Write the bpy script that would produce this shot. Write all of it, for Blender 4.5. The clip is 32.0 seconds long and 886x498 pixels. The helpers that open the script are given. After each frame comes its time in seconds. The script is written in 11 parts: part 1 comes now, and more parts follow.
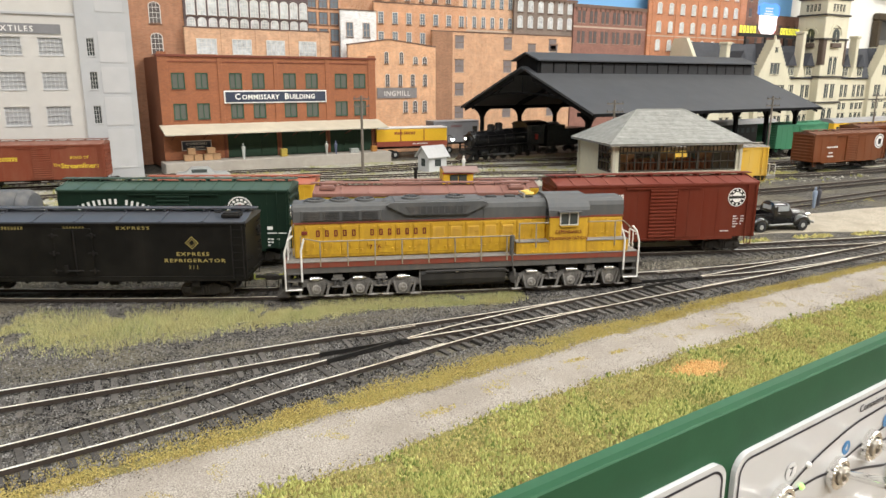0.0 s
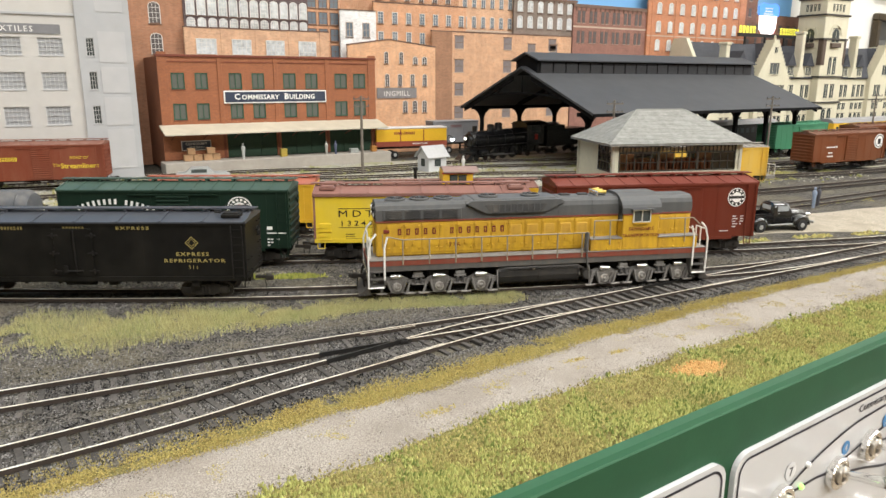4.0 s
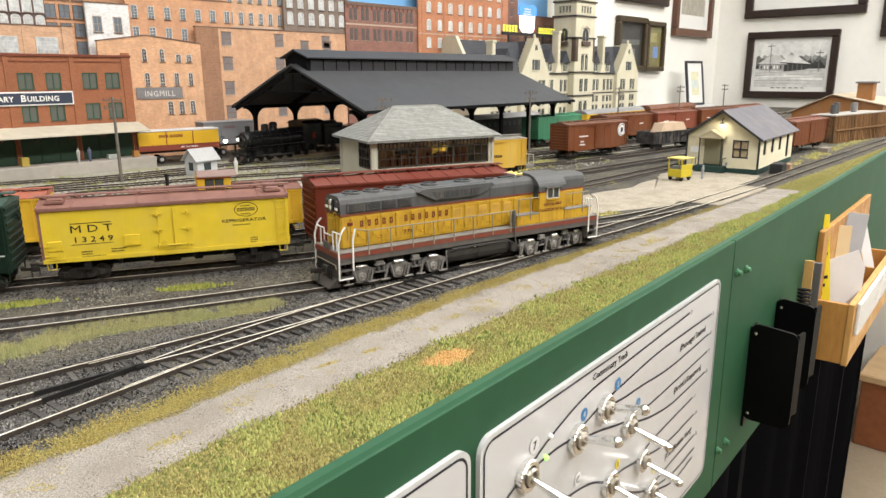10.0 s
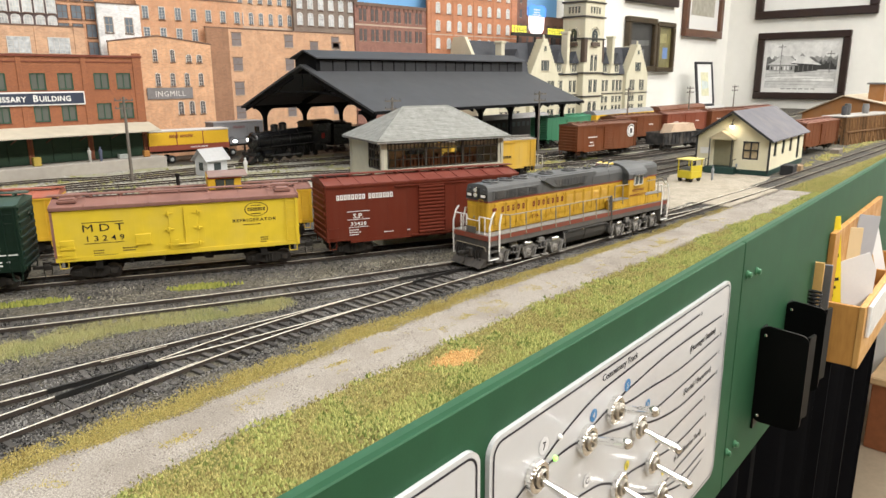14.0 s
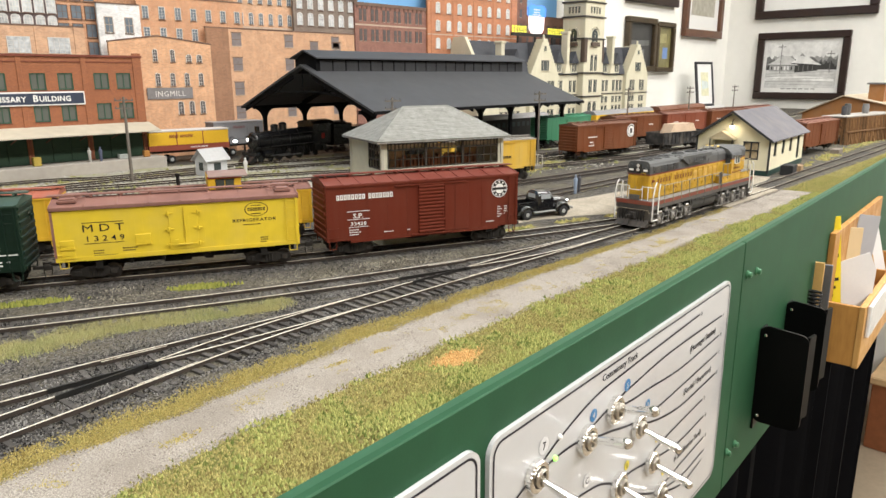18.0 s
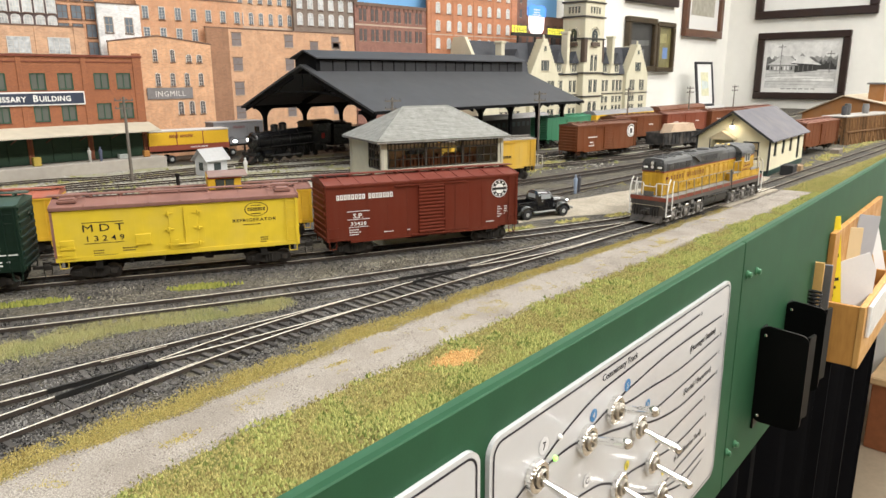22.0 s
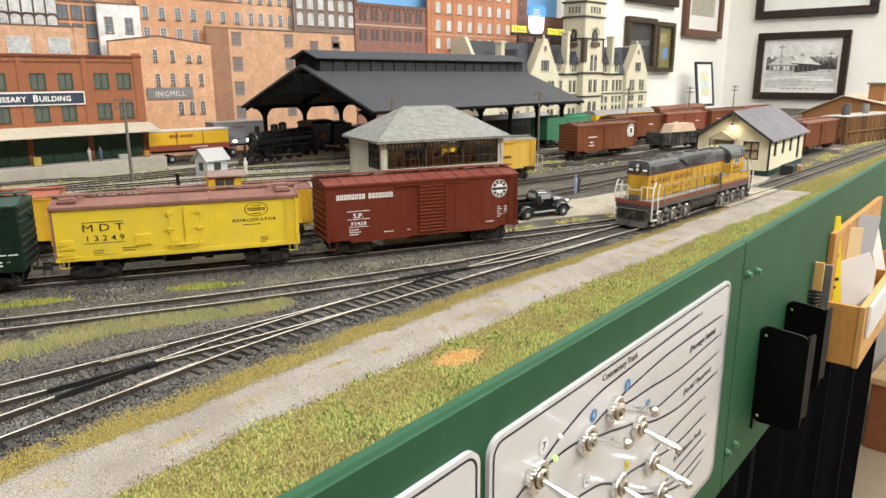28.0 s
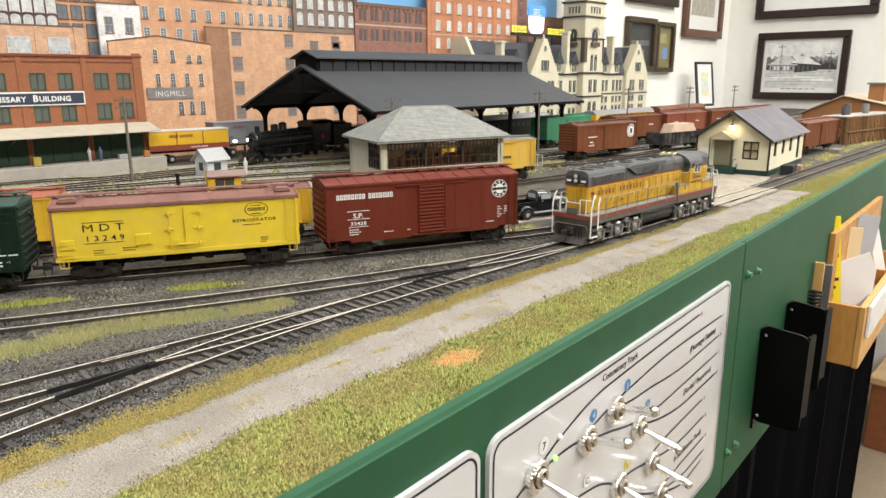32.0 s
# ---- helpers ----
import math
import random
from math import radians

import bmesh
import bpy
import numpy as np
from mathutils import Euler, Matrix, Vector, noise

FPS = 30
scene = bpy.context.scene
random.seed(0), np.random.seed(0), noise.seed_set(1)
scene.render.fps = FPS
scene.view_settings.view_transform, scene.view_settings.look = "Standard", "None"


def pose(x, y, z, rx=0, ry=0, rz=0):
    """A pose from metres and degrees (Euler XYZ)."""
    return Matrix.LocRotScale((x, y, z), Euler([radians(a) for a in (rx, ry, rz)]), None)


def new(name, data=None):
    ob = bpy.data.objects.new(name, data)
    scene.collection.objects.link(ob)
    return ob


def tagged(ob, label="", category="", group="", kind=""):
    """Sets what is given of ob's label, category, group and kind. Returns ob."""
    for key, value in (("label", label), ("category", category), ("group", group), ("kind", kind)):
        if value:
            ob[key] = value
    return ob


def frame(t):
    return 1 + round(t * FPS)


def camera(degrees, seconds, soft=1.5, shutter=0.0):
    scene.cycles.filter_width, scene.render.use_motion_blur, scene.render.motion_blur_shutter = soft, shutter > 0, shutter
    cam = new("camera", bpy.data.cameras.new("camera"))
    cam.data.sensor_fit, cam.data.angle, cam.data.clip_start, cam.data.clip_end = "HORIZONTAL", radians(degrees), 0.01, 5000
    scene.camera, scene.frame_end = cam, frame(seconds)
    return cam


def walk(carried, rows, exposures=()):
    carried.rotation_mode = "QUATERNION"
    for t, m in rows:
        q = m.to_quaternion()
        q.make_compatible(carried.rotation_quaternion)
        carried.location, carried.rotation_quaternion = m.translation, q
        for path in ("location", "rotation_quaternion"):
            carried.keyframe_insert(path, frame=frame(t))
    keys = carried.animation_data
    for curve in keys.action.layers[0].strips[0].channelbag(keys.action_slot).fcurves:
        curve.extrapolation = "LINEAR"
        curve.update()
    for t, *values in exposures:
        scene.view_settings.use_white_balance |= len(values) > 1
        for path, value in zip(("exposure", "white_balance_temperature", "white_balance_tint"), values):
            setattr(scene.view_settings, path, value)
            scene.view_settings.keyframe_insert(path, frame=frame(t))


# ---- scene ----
EXPO, LAMP, DS = 0.0, 16.4, 0.0


# ---------- camera and its walk ----------
cam = camera(64.57, 32.0, soft=1.5, shutter=0.4)
PAN = [  # seconds, eye, yaw, pitch, roll
    (0.0, (-0.0247, 0.0098, 0.1186), -31.37, -13.72, 0.19),
    (3.5, (-0.0247, 0.0098, 0.1186), -31.37, -13.72, 0.19),
    (4.7, (-0.0243, 0.0096, 0.1186), -31.60, -13.70, 0.19),
    (5.5, (-0.0207, 0.0082, 0.1186), -33.93, -13.655, 0.18),
    (6.0, (-0.0140, 0.0056, 0.1187), -38.18, -13.66, 0.02),
    (6.5, (-0.0094, 0.0037, 0.1187), -41.10, -13.70, -0.09),
    (7.0, (-0.0059, 0.0023, 0.1188), -43.35, -13.73, -0.19),
    (7.5, (-0.0032, 0.0013, 0.1188), -45.08, -13.77, -0.20),
    (8.0, (-0.0012, 0.0005, 0.1188), -46.38, -13.80, -0.20),
    (8.5, (0.0001, 0.0000, 0.1188), -47.21, -13.84, -0.22),
    (9.0, (0.0009, -0.0004, 0.1188), -47.73, -13.85, -0.23),
    (9.5, (0.0013, -0.0005, 0.1188), -47.97, -13.94, -0.25),
    (10.0, (0.0010, -0.0004, 0.1188), -47.79, -13.94, -0.30),
    (10.5, (0.0004, -0.0001, 0.1188), -47.36, -13.91, -0.29),
    (11.0, (0.0001, 0.0000, 0.1188), -47.21, -13.90, -0.28),
    (11.6, (0.0, 0.0, 0.1188), -47.13, -13.89, -0.24),
    (32.0, (0.0, 0.0, 0.1188), -47.13, -13.89, -0.24),
]
walk(cam, [(t, pose(*eye, 90 + pitch, 0, yaw) @ pose(0, 0, 0, 0, 0, roll)) for t, eye, yaw, pitch, roll in PAN],
     exposures=[(0.0, EXPO), (32.0, EXPO)])

# ---------- world and lamps ----------
world = bpy.data.worlds.new("room_air")
scene.world = world
world.use_nodes = True
world.node_tree.nodes["Background"].inputs[0].default_value = (1.0, 0.96, 0.9, 1)
world.node_tree.nodes["Background"].inputs[1].default_value = 0.03
CEIL = 1.45


def ceiling_lamp(x, y, power):
    data = bpy.data.lights.new("ceiling_lamp", "AREA")
    data.shape, data.size, data.size_y = "RECTANGLE", 1.15, 0.28
    data.energy, data.color = power, (1.0, 0.985, 0.955)
    ob = new("ceiling_lamp", data)
    ob.matrix_world = pose(x, y, CEIL - 0.05)


LAMPS = [(-0.35, 0.15), (1.15, 0.15), (2.3, 0.15), (-0.35, -1.1), (1.15, -1.1), (2.3, -1.1)]
for lx, ly in LAMPS:
    ceiling_lamp(lx, ly, LAMP if ly > 0 else LAMP * 2.2)

# ---------- materials ----------
MATS = {}


def mat(name, col, rough=0.6, metal=0.0, var=0.12, scale=300.0, bump=0.0, bscale=0.0, dust=0.0, dustcol=(0.32, 0.28, 0.23),
        emit=0.0, coat=0.0, rnd=0.0, spec=0.35):
    """A surface with grain and larger stains; scale in cycles per metre."""
    if name in MATS:
        return MATS[name]
    m = bpy.data.materials.new(name)
    m.use_nodes = True
    nt = m.node_tree
    b = nt.nodes["Principled BSDF"]
    b.inputs["Roughness"].default_value, b.inputs["Metallic"].default_value = rough, metal
    b.inputs["Coat Weight"].default_value = coat
    b.inputs["Specular IOR Level"].default_value = spec
    co = nt.nodes.new("ShaderNodeTexCoord")

    def noise_node(s, detail=4.0):
        n = nt.nodes.new("ShaderNodeTexNoise")
        n.inputs["Scale"].default_value, n.inputs["Detail"].default_value = s, detail
        nt.links.new(co.outputs["Object"], n.inputs["Vector"])
        return n

    fine, large = noise_node(scale), noise_node(scale / 7.0, 3.0)
    add = nt.nodes.new("ShaderNodeMath")
    add.operation = "ADD"
    nt.links.new(fine.outputs["Fac"], add.inputs[0])
    nt.links.new(large.outputs["Fac"], add.inputs[1])
    ramp = nt.nodes.new("ShaderNodeMapRange")
    ramp.inputs["From Min"].default_value, ramp.inputs["From Max"].default_value = 0.62, 1.38
    ramp.inputs["To Min"].default_value, ramp.inputs["To Max"].default_value = 1.0 - var, 1.0 + var
    nt.links.new(add.outputs[0], ramp.inputs["Value"])
    value = ramp.outputs[0]
    if rnd:
        info = nt.nodes.new("ShaderNodeObjectInfo")
        r2 = nt.nodes.new("ShaderNodeMapRange")
        r2.inputs["To Min"].default_value, r2.inputs["To Max"].default_value = 1.0 - rnd, 1.0 + rnd
        nt.links.new(info.outputs["Random"], r2.inputs["Value"])
        mul = nt.nodes.new("ShaderNodeMath")
        mul.operation = "MULTIPLY"
        nt.links.new(value, mul.inputs[0])
        nt.links.new(r2.outputs[0], mul.inputs[1])
        value = mul.outputs[0]
    mix = nt.nodes.new("ShaderNodeVectorMath")
    mix.operation = "SCALE"
    mix.inputs[0].default_value = col
    nt.links.new(value, mix.inputs["Scale"])
    out = mix.outputs[0]
    if dust:
        dn = noise_node(scale / 3.0, 6.0)
        dr = nt.nodes.new("ShaderNodeMapRange")
        dr.inputs["From Min"].default_value, dr.inputs["From Max"].default_value = 0.45, 0.8
        dr.inputs["To Min"].default_value, dr.inputs["To Max"].default_value = 0.0, dust
        nt.links.new(dn.outputs["Fac"], dr.inputs["Value"])
        mx = nt.nodes.new("ShaderNodeMix")
        mx.data_type = "RGBA"
        mx.inputs["B"].default_value = (*dustcol, 1)
        nt.links.new(dr.outputs[0], mx.inputs["Factor"])
        nt.links.new(out, mx.inputs["A"])
        out = mx.outputs["Result"]
    nt.links.new(out, b.inputs["Base Color"])
    if bump:
        bn = noise_node(bscale or scale, 5.0)
        bp = nt.nodes.new("ShaderNodeBump")
        bp.inputs["Strength"].default_value, bp.inputs["Distance"].default_value = bump, 0.3 / (bscale or scale)
        nt.links.new(bn.outputs["Fac"], bp.inputs["Height"])
        nt.links.new(bp.outputs[0], b.inputs["Normal"])
    if emit:
        b.inputs["Emission Color"].default_value = (*col, 1)
        b.inputs["Emission Strength"].default_value = emit
    MATS[name] = m
    return m


def weathered(name, col, grime, amount=0.5, rough=0.5, streak=400.0, spec=0.35, metal=0.0):
    """Painted metal with run-down streaks, blotches and fine speckle of grime; streak in cycles per metre."""
    if name in MATS:
        return MATS[name]
    m = bpy.data.materials.new(name)
    m.use_nodes = True
    nt = m.node_tree
    b = nt.nodes["Principled BSDF"]
    b.inputs["Metallic"].default_value, b.inputs["Specular IOR Level"].default_value = metal, spec
    co, mp = nt.nodes.new("ShaderNodeTexCoord"), nt.nodes.new("ShaderNodeMapping")
    mp.inputs["Scale"].default_value = (1.0, 1.0, 0.14)
    nt.links.new(co.outputs["Object"], mp.inputs["Vector"])
    total = None
    for vec, sc, k in ((mp.outputs[0], streak, 0.42), (co.outputs["Object"], streak * 0.16, 0.36), (co.outputs["Object"], streak * 4.0, 0.22)):
        n = nt.nodes.new("ShaderNodeTexNoise")
        n.inputs["Scale"].default_value, n.inputs["Detail"].default_value = sc, 5.0
        nt.links.new(vec, n.inputs["Vector"])
        w = nt.nodes.new("ShaderNodeMath")
        w.operation = "MULTIPLY"
        w.inputs[1].default_value = k
        nt.links.new(n.outputs["Fac"], w.inputs[0])
        if total is None:
            total = w.outputs[0]
        else:
            a = nt.nodes.new("ShaderNodeMath")
            a.operation = "ADD"
            nt.links.new(total, a.inputs[0])
            nt.links.new(w.outputs[0], a.inputs[1])
            total = a.outputs[0]
    r = nt.nodes.new("ShaderNodeMapRange")
    r.inputs["From Min"].default_value, r.inputs["From Max"].default_value = 0.42, 0.62
    r.inputs["To Max"].default_value = amount
    nt.links.new(total, r.inputs["Value"])
    mx = nt.nodes.new("ShaderNodeMix")
    mx.data_type = "RGBA"
    mx.inputs["A"].default_value, mx.inputs["B"].default_value = (*col, 1), (*grime, 1)
    nt.links.new(r.outputs[0], mx.inputs["Factor"])
    nt.links.new(mx.outputs["Result"], b.inputs["Base Color"])
    rr = nt.nodes.new("ShaderNodeMapRange")
    rr.inputs["To Min"].default_value, rr.inputs["To Max"].default_value = rough, min(1.0, rough + 0.5)
    nt.links.new(r.outputs[0], rr.inputs["Value"])
    nt.links.new(rr.outputs[0], b.inputs["Roughness"])
    MATS[name] = m
    return m


def brick_mat(name, col, mortar, brick_w=0.0026, brick_h=0.0009, var=0.18, axis=0):
    """Small printed brickwork: courses, joints and blotches. axis 0: seen along y, 1: seen along x."""
    if name in MATS:
        return MATS[name]
    m = bpy.data.materials.new(name)
    m.use_nodes = True
    nt = m.node_tree
    b = nt.nodes["Principled BSDF"]
    b.inputs["Roughness"].default_value = 0.85
    co = nt.nodes.new("ShaderNodeTexCoord")
    sep, comb = nt.nodes.new("ShaderNodeSeparateXYZ"), nt.nodes.new("ShaderNodeCombineXYZ")
    nt.links.new(co.outputs["Object"], sep.inputs[0])
    nt.links.new(sep.outputs[axis], comb.inputs[0])
    nt.links.new(sep.outputs[2], comb.inputs[1])
    br = nt.nodes.new("ShaderNodeTexBrick")
    nt.links.new(comb.outputs[0], br.inputs["Vector"])
    br.inputs["Scale"].default_value = 1.0
    br.inputs["Brick Width"].default_value, br.inputs["Row Height"].default_value = brick_w, brick_h
    br.inputs["Mortar Size"].default_value = brick_h * 0.09
    br.inputs["Bias"].default_value = -0.2
    br.inputs["Color1"].default_value = (*[c * 1.1 for c in col], 1)
    br.inputs["Color2"].default_value = (*[c * 0.82 for c in col], 1)
    br.inputs["Mortar"].default_value = (*mortar, 1)
    n = nt.nodes.new("ShaderNodeTexNoise")
    n.inputs["Scale"].default_value, n.inputs["Detail"].default_value = 45.0, 6.0
    nt.links.new(co.outputs["Object"], n.inputs["Vector"])
    r = nt.nodes.new("ShaderNodeMapRange")
    r.inputs["From Min"].default_value, r.inputs["From Max"].default_value = 0.3, 0.7
    r.inputs["To Min"].default_value, r.inputs["To Max"].default_value = 1 - var, 1 + var
    n2, mp = nt.nodes.new("ShaderNodeTexNoise"), nt.nodes.new("ShaderNodeMapping")
    mp.inputs["Scale"].default_value = (1.0, 1.0, 0.18)
    n2.inputs["Scale"].default_value, n2.inputs["Detail"].default_value = 240.0, 5.0
    nt.links.new(co.outputs["Object"], mp.inputs["Vector"])
    nt.links.new(mp.outputs[0], n2.inputs["Vector"])
    both = nt.nodes.new("ShaderNodeMix")
    both.inputs["Factor"].default_value = 0.4
    nt.links.new(n.outputs["Fac"], both.inputs["A"])
    nt.links.new(n2.outputs["Fac"], both.inputs["B"])
    nt.links.new(both.outputs["Result"], r.inputs["Value"])
    mix = nt.nodes.new("ShaderNodeVectorMath")
    mix.operation = "SCALE"
    nt.links.new(br.outputs["Color"], mix.inputs[0])
    nt.links.new(r.outputs[0], mix.inputs["Scale"])
    nt.links.new(mix.outputs[0], b.inputs["Base Color"])
    MATS[name] = m
    return m


def glass_mat(name, tint=(0.05, 0.06, 0.06), rough=0.12):
    if name in MATS:
        return MATS[name]
    m = bpy.data.materials.new(name)
    m.use_nodes = True
    b = m.node_tree.nodes["Principled BSDF"]
    b.inputs["Base Color"].default_value = (*tint, 1)
    b.inputs["Roughness"].default_value = rough
    b.inputs["Specular IOR Level"].default_value = 0.6
    MATS[name] = m
    return m


# ---------- mesh helpers ----------
def empty(name, m, label="", category="", group="", kind=""):
    ob = new(name)
    ob.empty_display_size = 0.01
    ob.matrix_world = m
    return tagged(ob, label, category, group, kind)


def part(name, bm, material, parent=None, label="", smooth=False):
    """Links a bmesh as one mesh object, under a thing or a part."""
    me = bpy.data.meshes.new(name)
    bm.normal_update()
    bm.to_mesh(me)
    bm.free()
    me.materials.append(material)
    if smooth:
        for p in me.polygons:
            p.use_smooth = True
        me.set_sharp_from_angle(angle=0.7)
    ob = new(name, me)
    if parent is not None:
        ob.parent = parent
    if label:
        ob["label"] = label
    return ob


def raw(name, verts, faces, material, parent=None, label=""):
    me = bpy.data.meshes.new(name)
    me.from_pydata(verts, [], faces)
    me.materials.append(material)
    ob = new(name, me)
    if parent is not None:
        ob.parent = parent
    if label:
        ob["label"] = label
    return ob


def B():
    return bmesh.new()


def quad(bm, *pts):
    return bm.faces.new([bm.verts.new(p) for p in pts])


def bx(bm, x0, x1, y0, y1, z0, z1, c=0.0):
    """A box, with its edges cut by c."""
    lo, hi = (min(x0, x1), min(y0, y1), min(z0, z1)), (max(x0, x1), max(y0, y1), max(z0, z1))
    if c <= 0:
        v = [bm.verts.new((lo[0] if i & 1 == 0 else hi[0], lo[1] if i & 2 == 0 else hi[1], lo[2] if i & 4 == 0 else hi[2])) for i in range(8)]
        for f in ((0, 2, 3, 1), (4, 5, 7, 6), (0, 1, 5, 4), (2, 6, 7, 3), (0, 4, 6, 2), (1, 3, 7, 5)):
            bm.faces.new([v[i] for i in f])
        return bm
    c = min(c, 0.45 * min(hi[i] - lo[i] for i in range(3)))
    v = {}
    for i in range(8):
        s = [(i >> k) & 1 for k in range(3)]
        for a in range(3):
            p = [(hi[k] if s[k] else lo[k]) if k == a else ((hi[k] - c) if s[k] else (lo[k] + c)) for k in range(3)]
            v[i, a] = bm.verts.new(p)
    for a in range(3):
        u, w = (a + 1) % 3, (a + 2) % 3
        for s in (0, 1):
            ring = [(s << a) | (p << u) | (q << w) for p, q in ((0, 0), (1, 0), (1, 1), (0, 1))]
            f = [v[i, a] for i in ring]
            bm.faces.new(f if s else f[::-1])
        for p in (0, 1):
            for q in (0, 1):
                i0 = (p << u) | (q << w)
                i1 = i0 | (1 << a)
                f = [v[i0, u], v[i1, u], v[i1, w], v[i0, w]]
                bm.faces.new(f if p ^ q else f[::-1])
    for i in range(8):
        f = [v[i, 0], v[i, 1], v[i, 2]]
        bm.faces.new(f if bin(i).count("1") % 2 else f[::-1])
    return bm


def cyl(bm, p0, p1, r0, r1=None, n=10, caps=True):
    r1 = r0 if r1 is None else r1
    p0, p1 = Vector(p0), Vector(p1)
    d = (p1 - p0).normalized()
    a = d.cross((0, 0, 1)) if abs(d.z) < 0.95 else d.cross((1, 0, 0))
    a.normalize()
    b = d.cross(a)
    ring = [[bm.verts.new(p + (a * math.cos(2 * math.pi * i / n) + b * math.sin(2 * math.pi * i / n)) * r) for i in range(n)] for p, r in ((p0, r0), (p1, r1))]
    for i in range(n):
        j = (i + 1) % n
        bm.faces.new((ring[0][j], ring[0][i], ring[1][i], ring[1][j])[::-1])
    if caps:
        bm.faces.new(ring[0])
        bm.faces.new(ring[1][::-1])
    return bm


def wire(bm, pts, r, n=6):
    """One bent rod through the points."""
    P = [Vector(p) for p in pts]
    d = [(q - p).normalized() for p, q in zip(P, P[1:])]
    tans = [d[0]] + [(u + v).normalized() if (u + v).length > 1e-6 else v for u, v in zip(d, d[1:])] + [d[-1]]
    a = d[0].cross((0, 0, 1)) if abs(d[0].z) < 0.95 else d[0].cross((1, 0, 0))
    rings = []
    for k, (p, t) in enumerate(zip(P, tans)):
        a = (a - t * a.dot(t)).normalized()
        b = t.cross(a)
        rings.append([bm.verts.new(p + (a * math.cos(2 * math.pi * i / n) + b * math.sin(2 * math.pi * i / n)) * r) for i in range(n)])
    for u, v in zip(rings, rings[1:]):
        for i in range(n):
            j = (i + 1) % n
            bm.faces.new((u[i], u[j], v[j], v[i]))
    bm.faces.new(rings[0][::-1])
    bm.faces.new(rings[-1])
    return bm


def prism(bm, pts, axis, a, b):
    """A polygon pushed along an axis from a to b. pts are in the two other axes, in the order x, y, z."""
    def put(p, s):
        q = list(p)
        q.insert(axis, s)
        return bm.verts.new(q)
    lo, hi = [put(p, a) for p in pts], [put(p, b) for p in pts]
    n = len(pts)
    bm.faces.new(lo[::-1])
    bm.faces.new(hi)
    for i in range(n):
        j = (i + 1) % n
        bm.faces.new((lo[i], lo[j], hi[j], hi[i]))
    bmesh.ops.recalc_face_normals(bm, faces=bm.faces)
    return bm


def lathe(bm, prof, axis=2, n=16, at=(0, 0, 0)):
    """Rings of (radius, height) round an axis."""
    rings = []
    for r, hgt in prof:
        ring = []
        for i in range(n):
            c, s = r * math.cos(2 * math.pi * i / n), r * math.sin(2 * math.pi * i / n)
            p = [0, 0, 0]
            p[axis], p[(axis + 1) % 3], p[(axis + 2) % 3] = hgt, c, s
            ring.append(bm.verts.new([p[k] + at[k] for k in range(3)]))
        rings.append(ring)
    for r0, r1 in zip(rings, rings[1:]):
        for i in range(n):
            j = (i + 1) % n
            bm.faces.new((r0[i], r0[j], r1[j], r1[i]))
    bm.faces.new(rings[0][::-1])
    bm.faces.new(rings[-1])
    return bm


def text(body, size, m, material, parent, label="", spread=1.0, name="lettering", bold=0.0, wide=1.0):
    """Letters in the built-in font, as a thin mesh; m is in the parent's space."""
    cu = bpy.data.curves.new("letters", "FONT")
    cu.body, cu.size, cu.extrude, cu.align_x, cu.space_character = body, size, size * 0.012, "CENTER", spread
    cu.resolution_u = 2
    cu.offset = bold * size
    tmp = new("letters", cu)
    me = bpy.data.meshes.new_from_object(tmp.evaluated_get(bpy.context.evaluated_depsgraph_get()))
    bpy.data.objects.remove(tmp)
    me.materials.clear()
    me.materials.append(material)
    ob = new(name, me)
    ob.parent = parent
    ob.matrix_basis = m @ Matrix.Diagonal((wide, 1, 1, 1))
    if label:
        ob["label"] = label
    return ob


def letter_bars(words, size, m, material, parent, gap=0.35, name="lettering", label=""):
    """Plain hollow blocks in place of a company's lettering: one a letter, words given by their lengths."""
    bm = B()
    w, t = size * 0.55, size * 0.19
    total = sum(words) * w * (1 + gap) + (len(words) - 1) * w
    x = -total / 2 + w * gap / 2
    d = size * 0.02
    for k in words:
        for _ in range(k):
            bx(bm, x, x + t, 0, size, 0, d)
            bx(bm, x + w - t, x + w, 0, size, 0, d)
            bx(bm, x + t, x + w - t, 0, t, 0, d)
            bx(bm, x + t, x + w - t, size - t, size, 0, d)
            x += w * (1 + gap)
        x += w
    ob = part(name, bm, material, parent, label)
    ob.matrix_basis = m
    return ob


def spline(pts, step=0.004):
    """A smooth line through points in the plan, cut in even steps."""
    P = [Vector(p) for p in pts]
    P = [P[0] * 2 - P[1]] + P + [P[-1] * 2 - P[-2]]
    fine = []
    for i in range(1, len(P) - 2):
        a, b, c, d = P[i - 1:i + 3]
        n = max(2, int((c - b).length / step))
        for k in range(n):
            t = k / n
            fine.append(0.5 * ((2 * b) + (c - a) * t + (2 * a - 5 * b + 4 * c - d) * t * t + (3 * b - a - 3 * c + d) * t ** 3))
    fine.append(P[-2])
    s = [0.0]
    for p, q in zip(fine, fine[1:]):
        s.append(s[-1] + (q - p).length)
    return fine, s


def along(line, s):
    """The place at the arc length s on a line."""
    pts, arcs = line
    s = min(max(s, 0.0), arcs[-1] - 1e-6)
    i = int(np.searchsorted(arcs, s, side="right")) - 1
    f = (s - arcs[i]) / max(arcs[i + 1] - arcs[i], 1e-9)
    return pts[i].lerp(pts[i + 1], f)


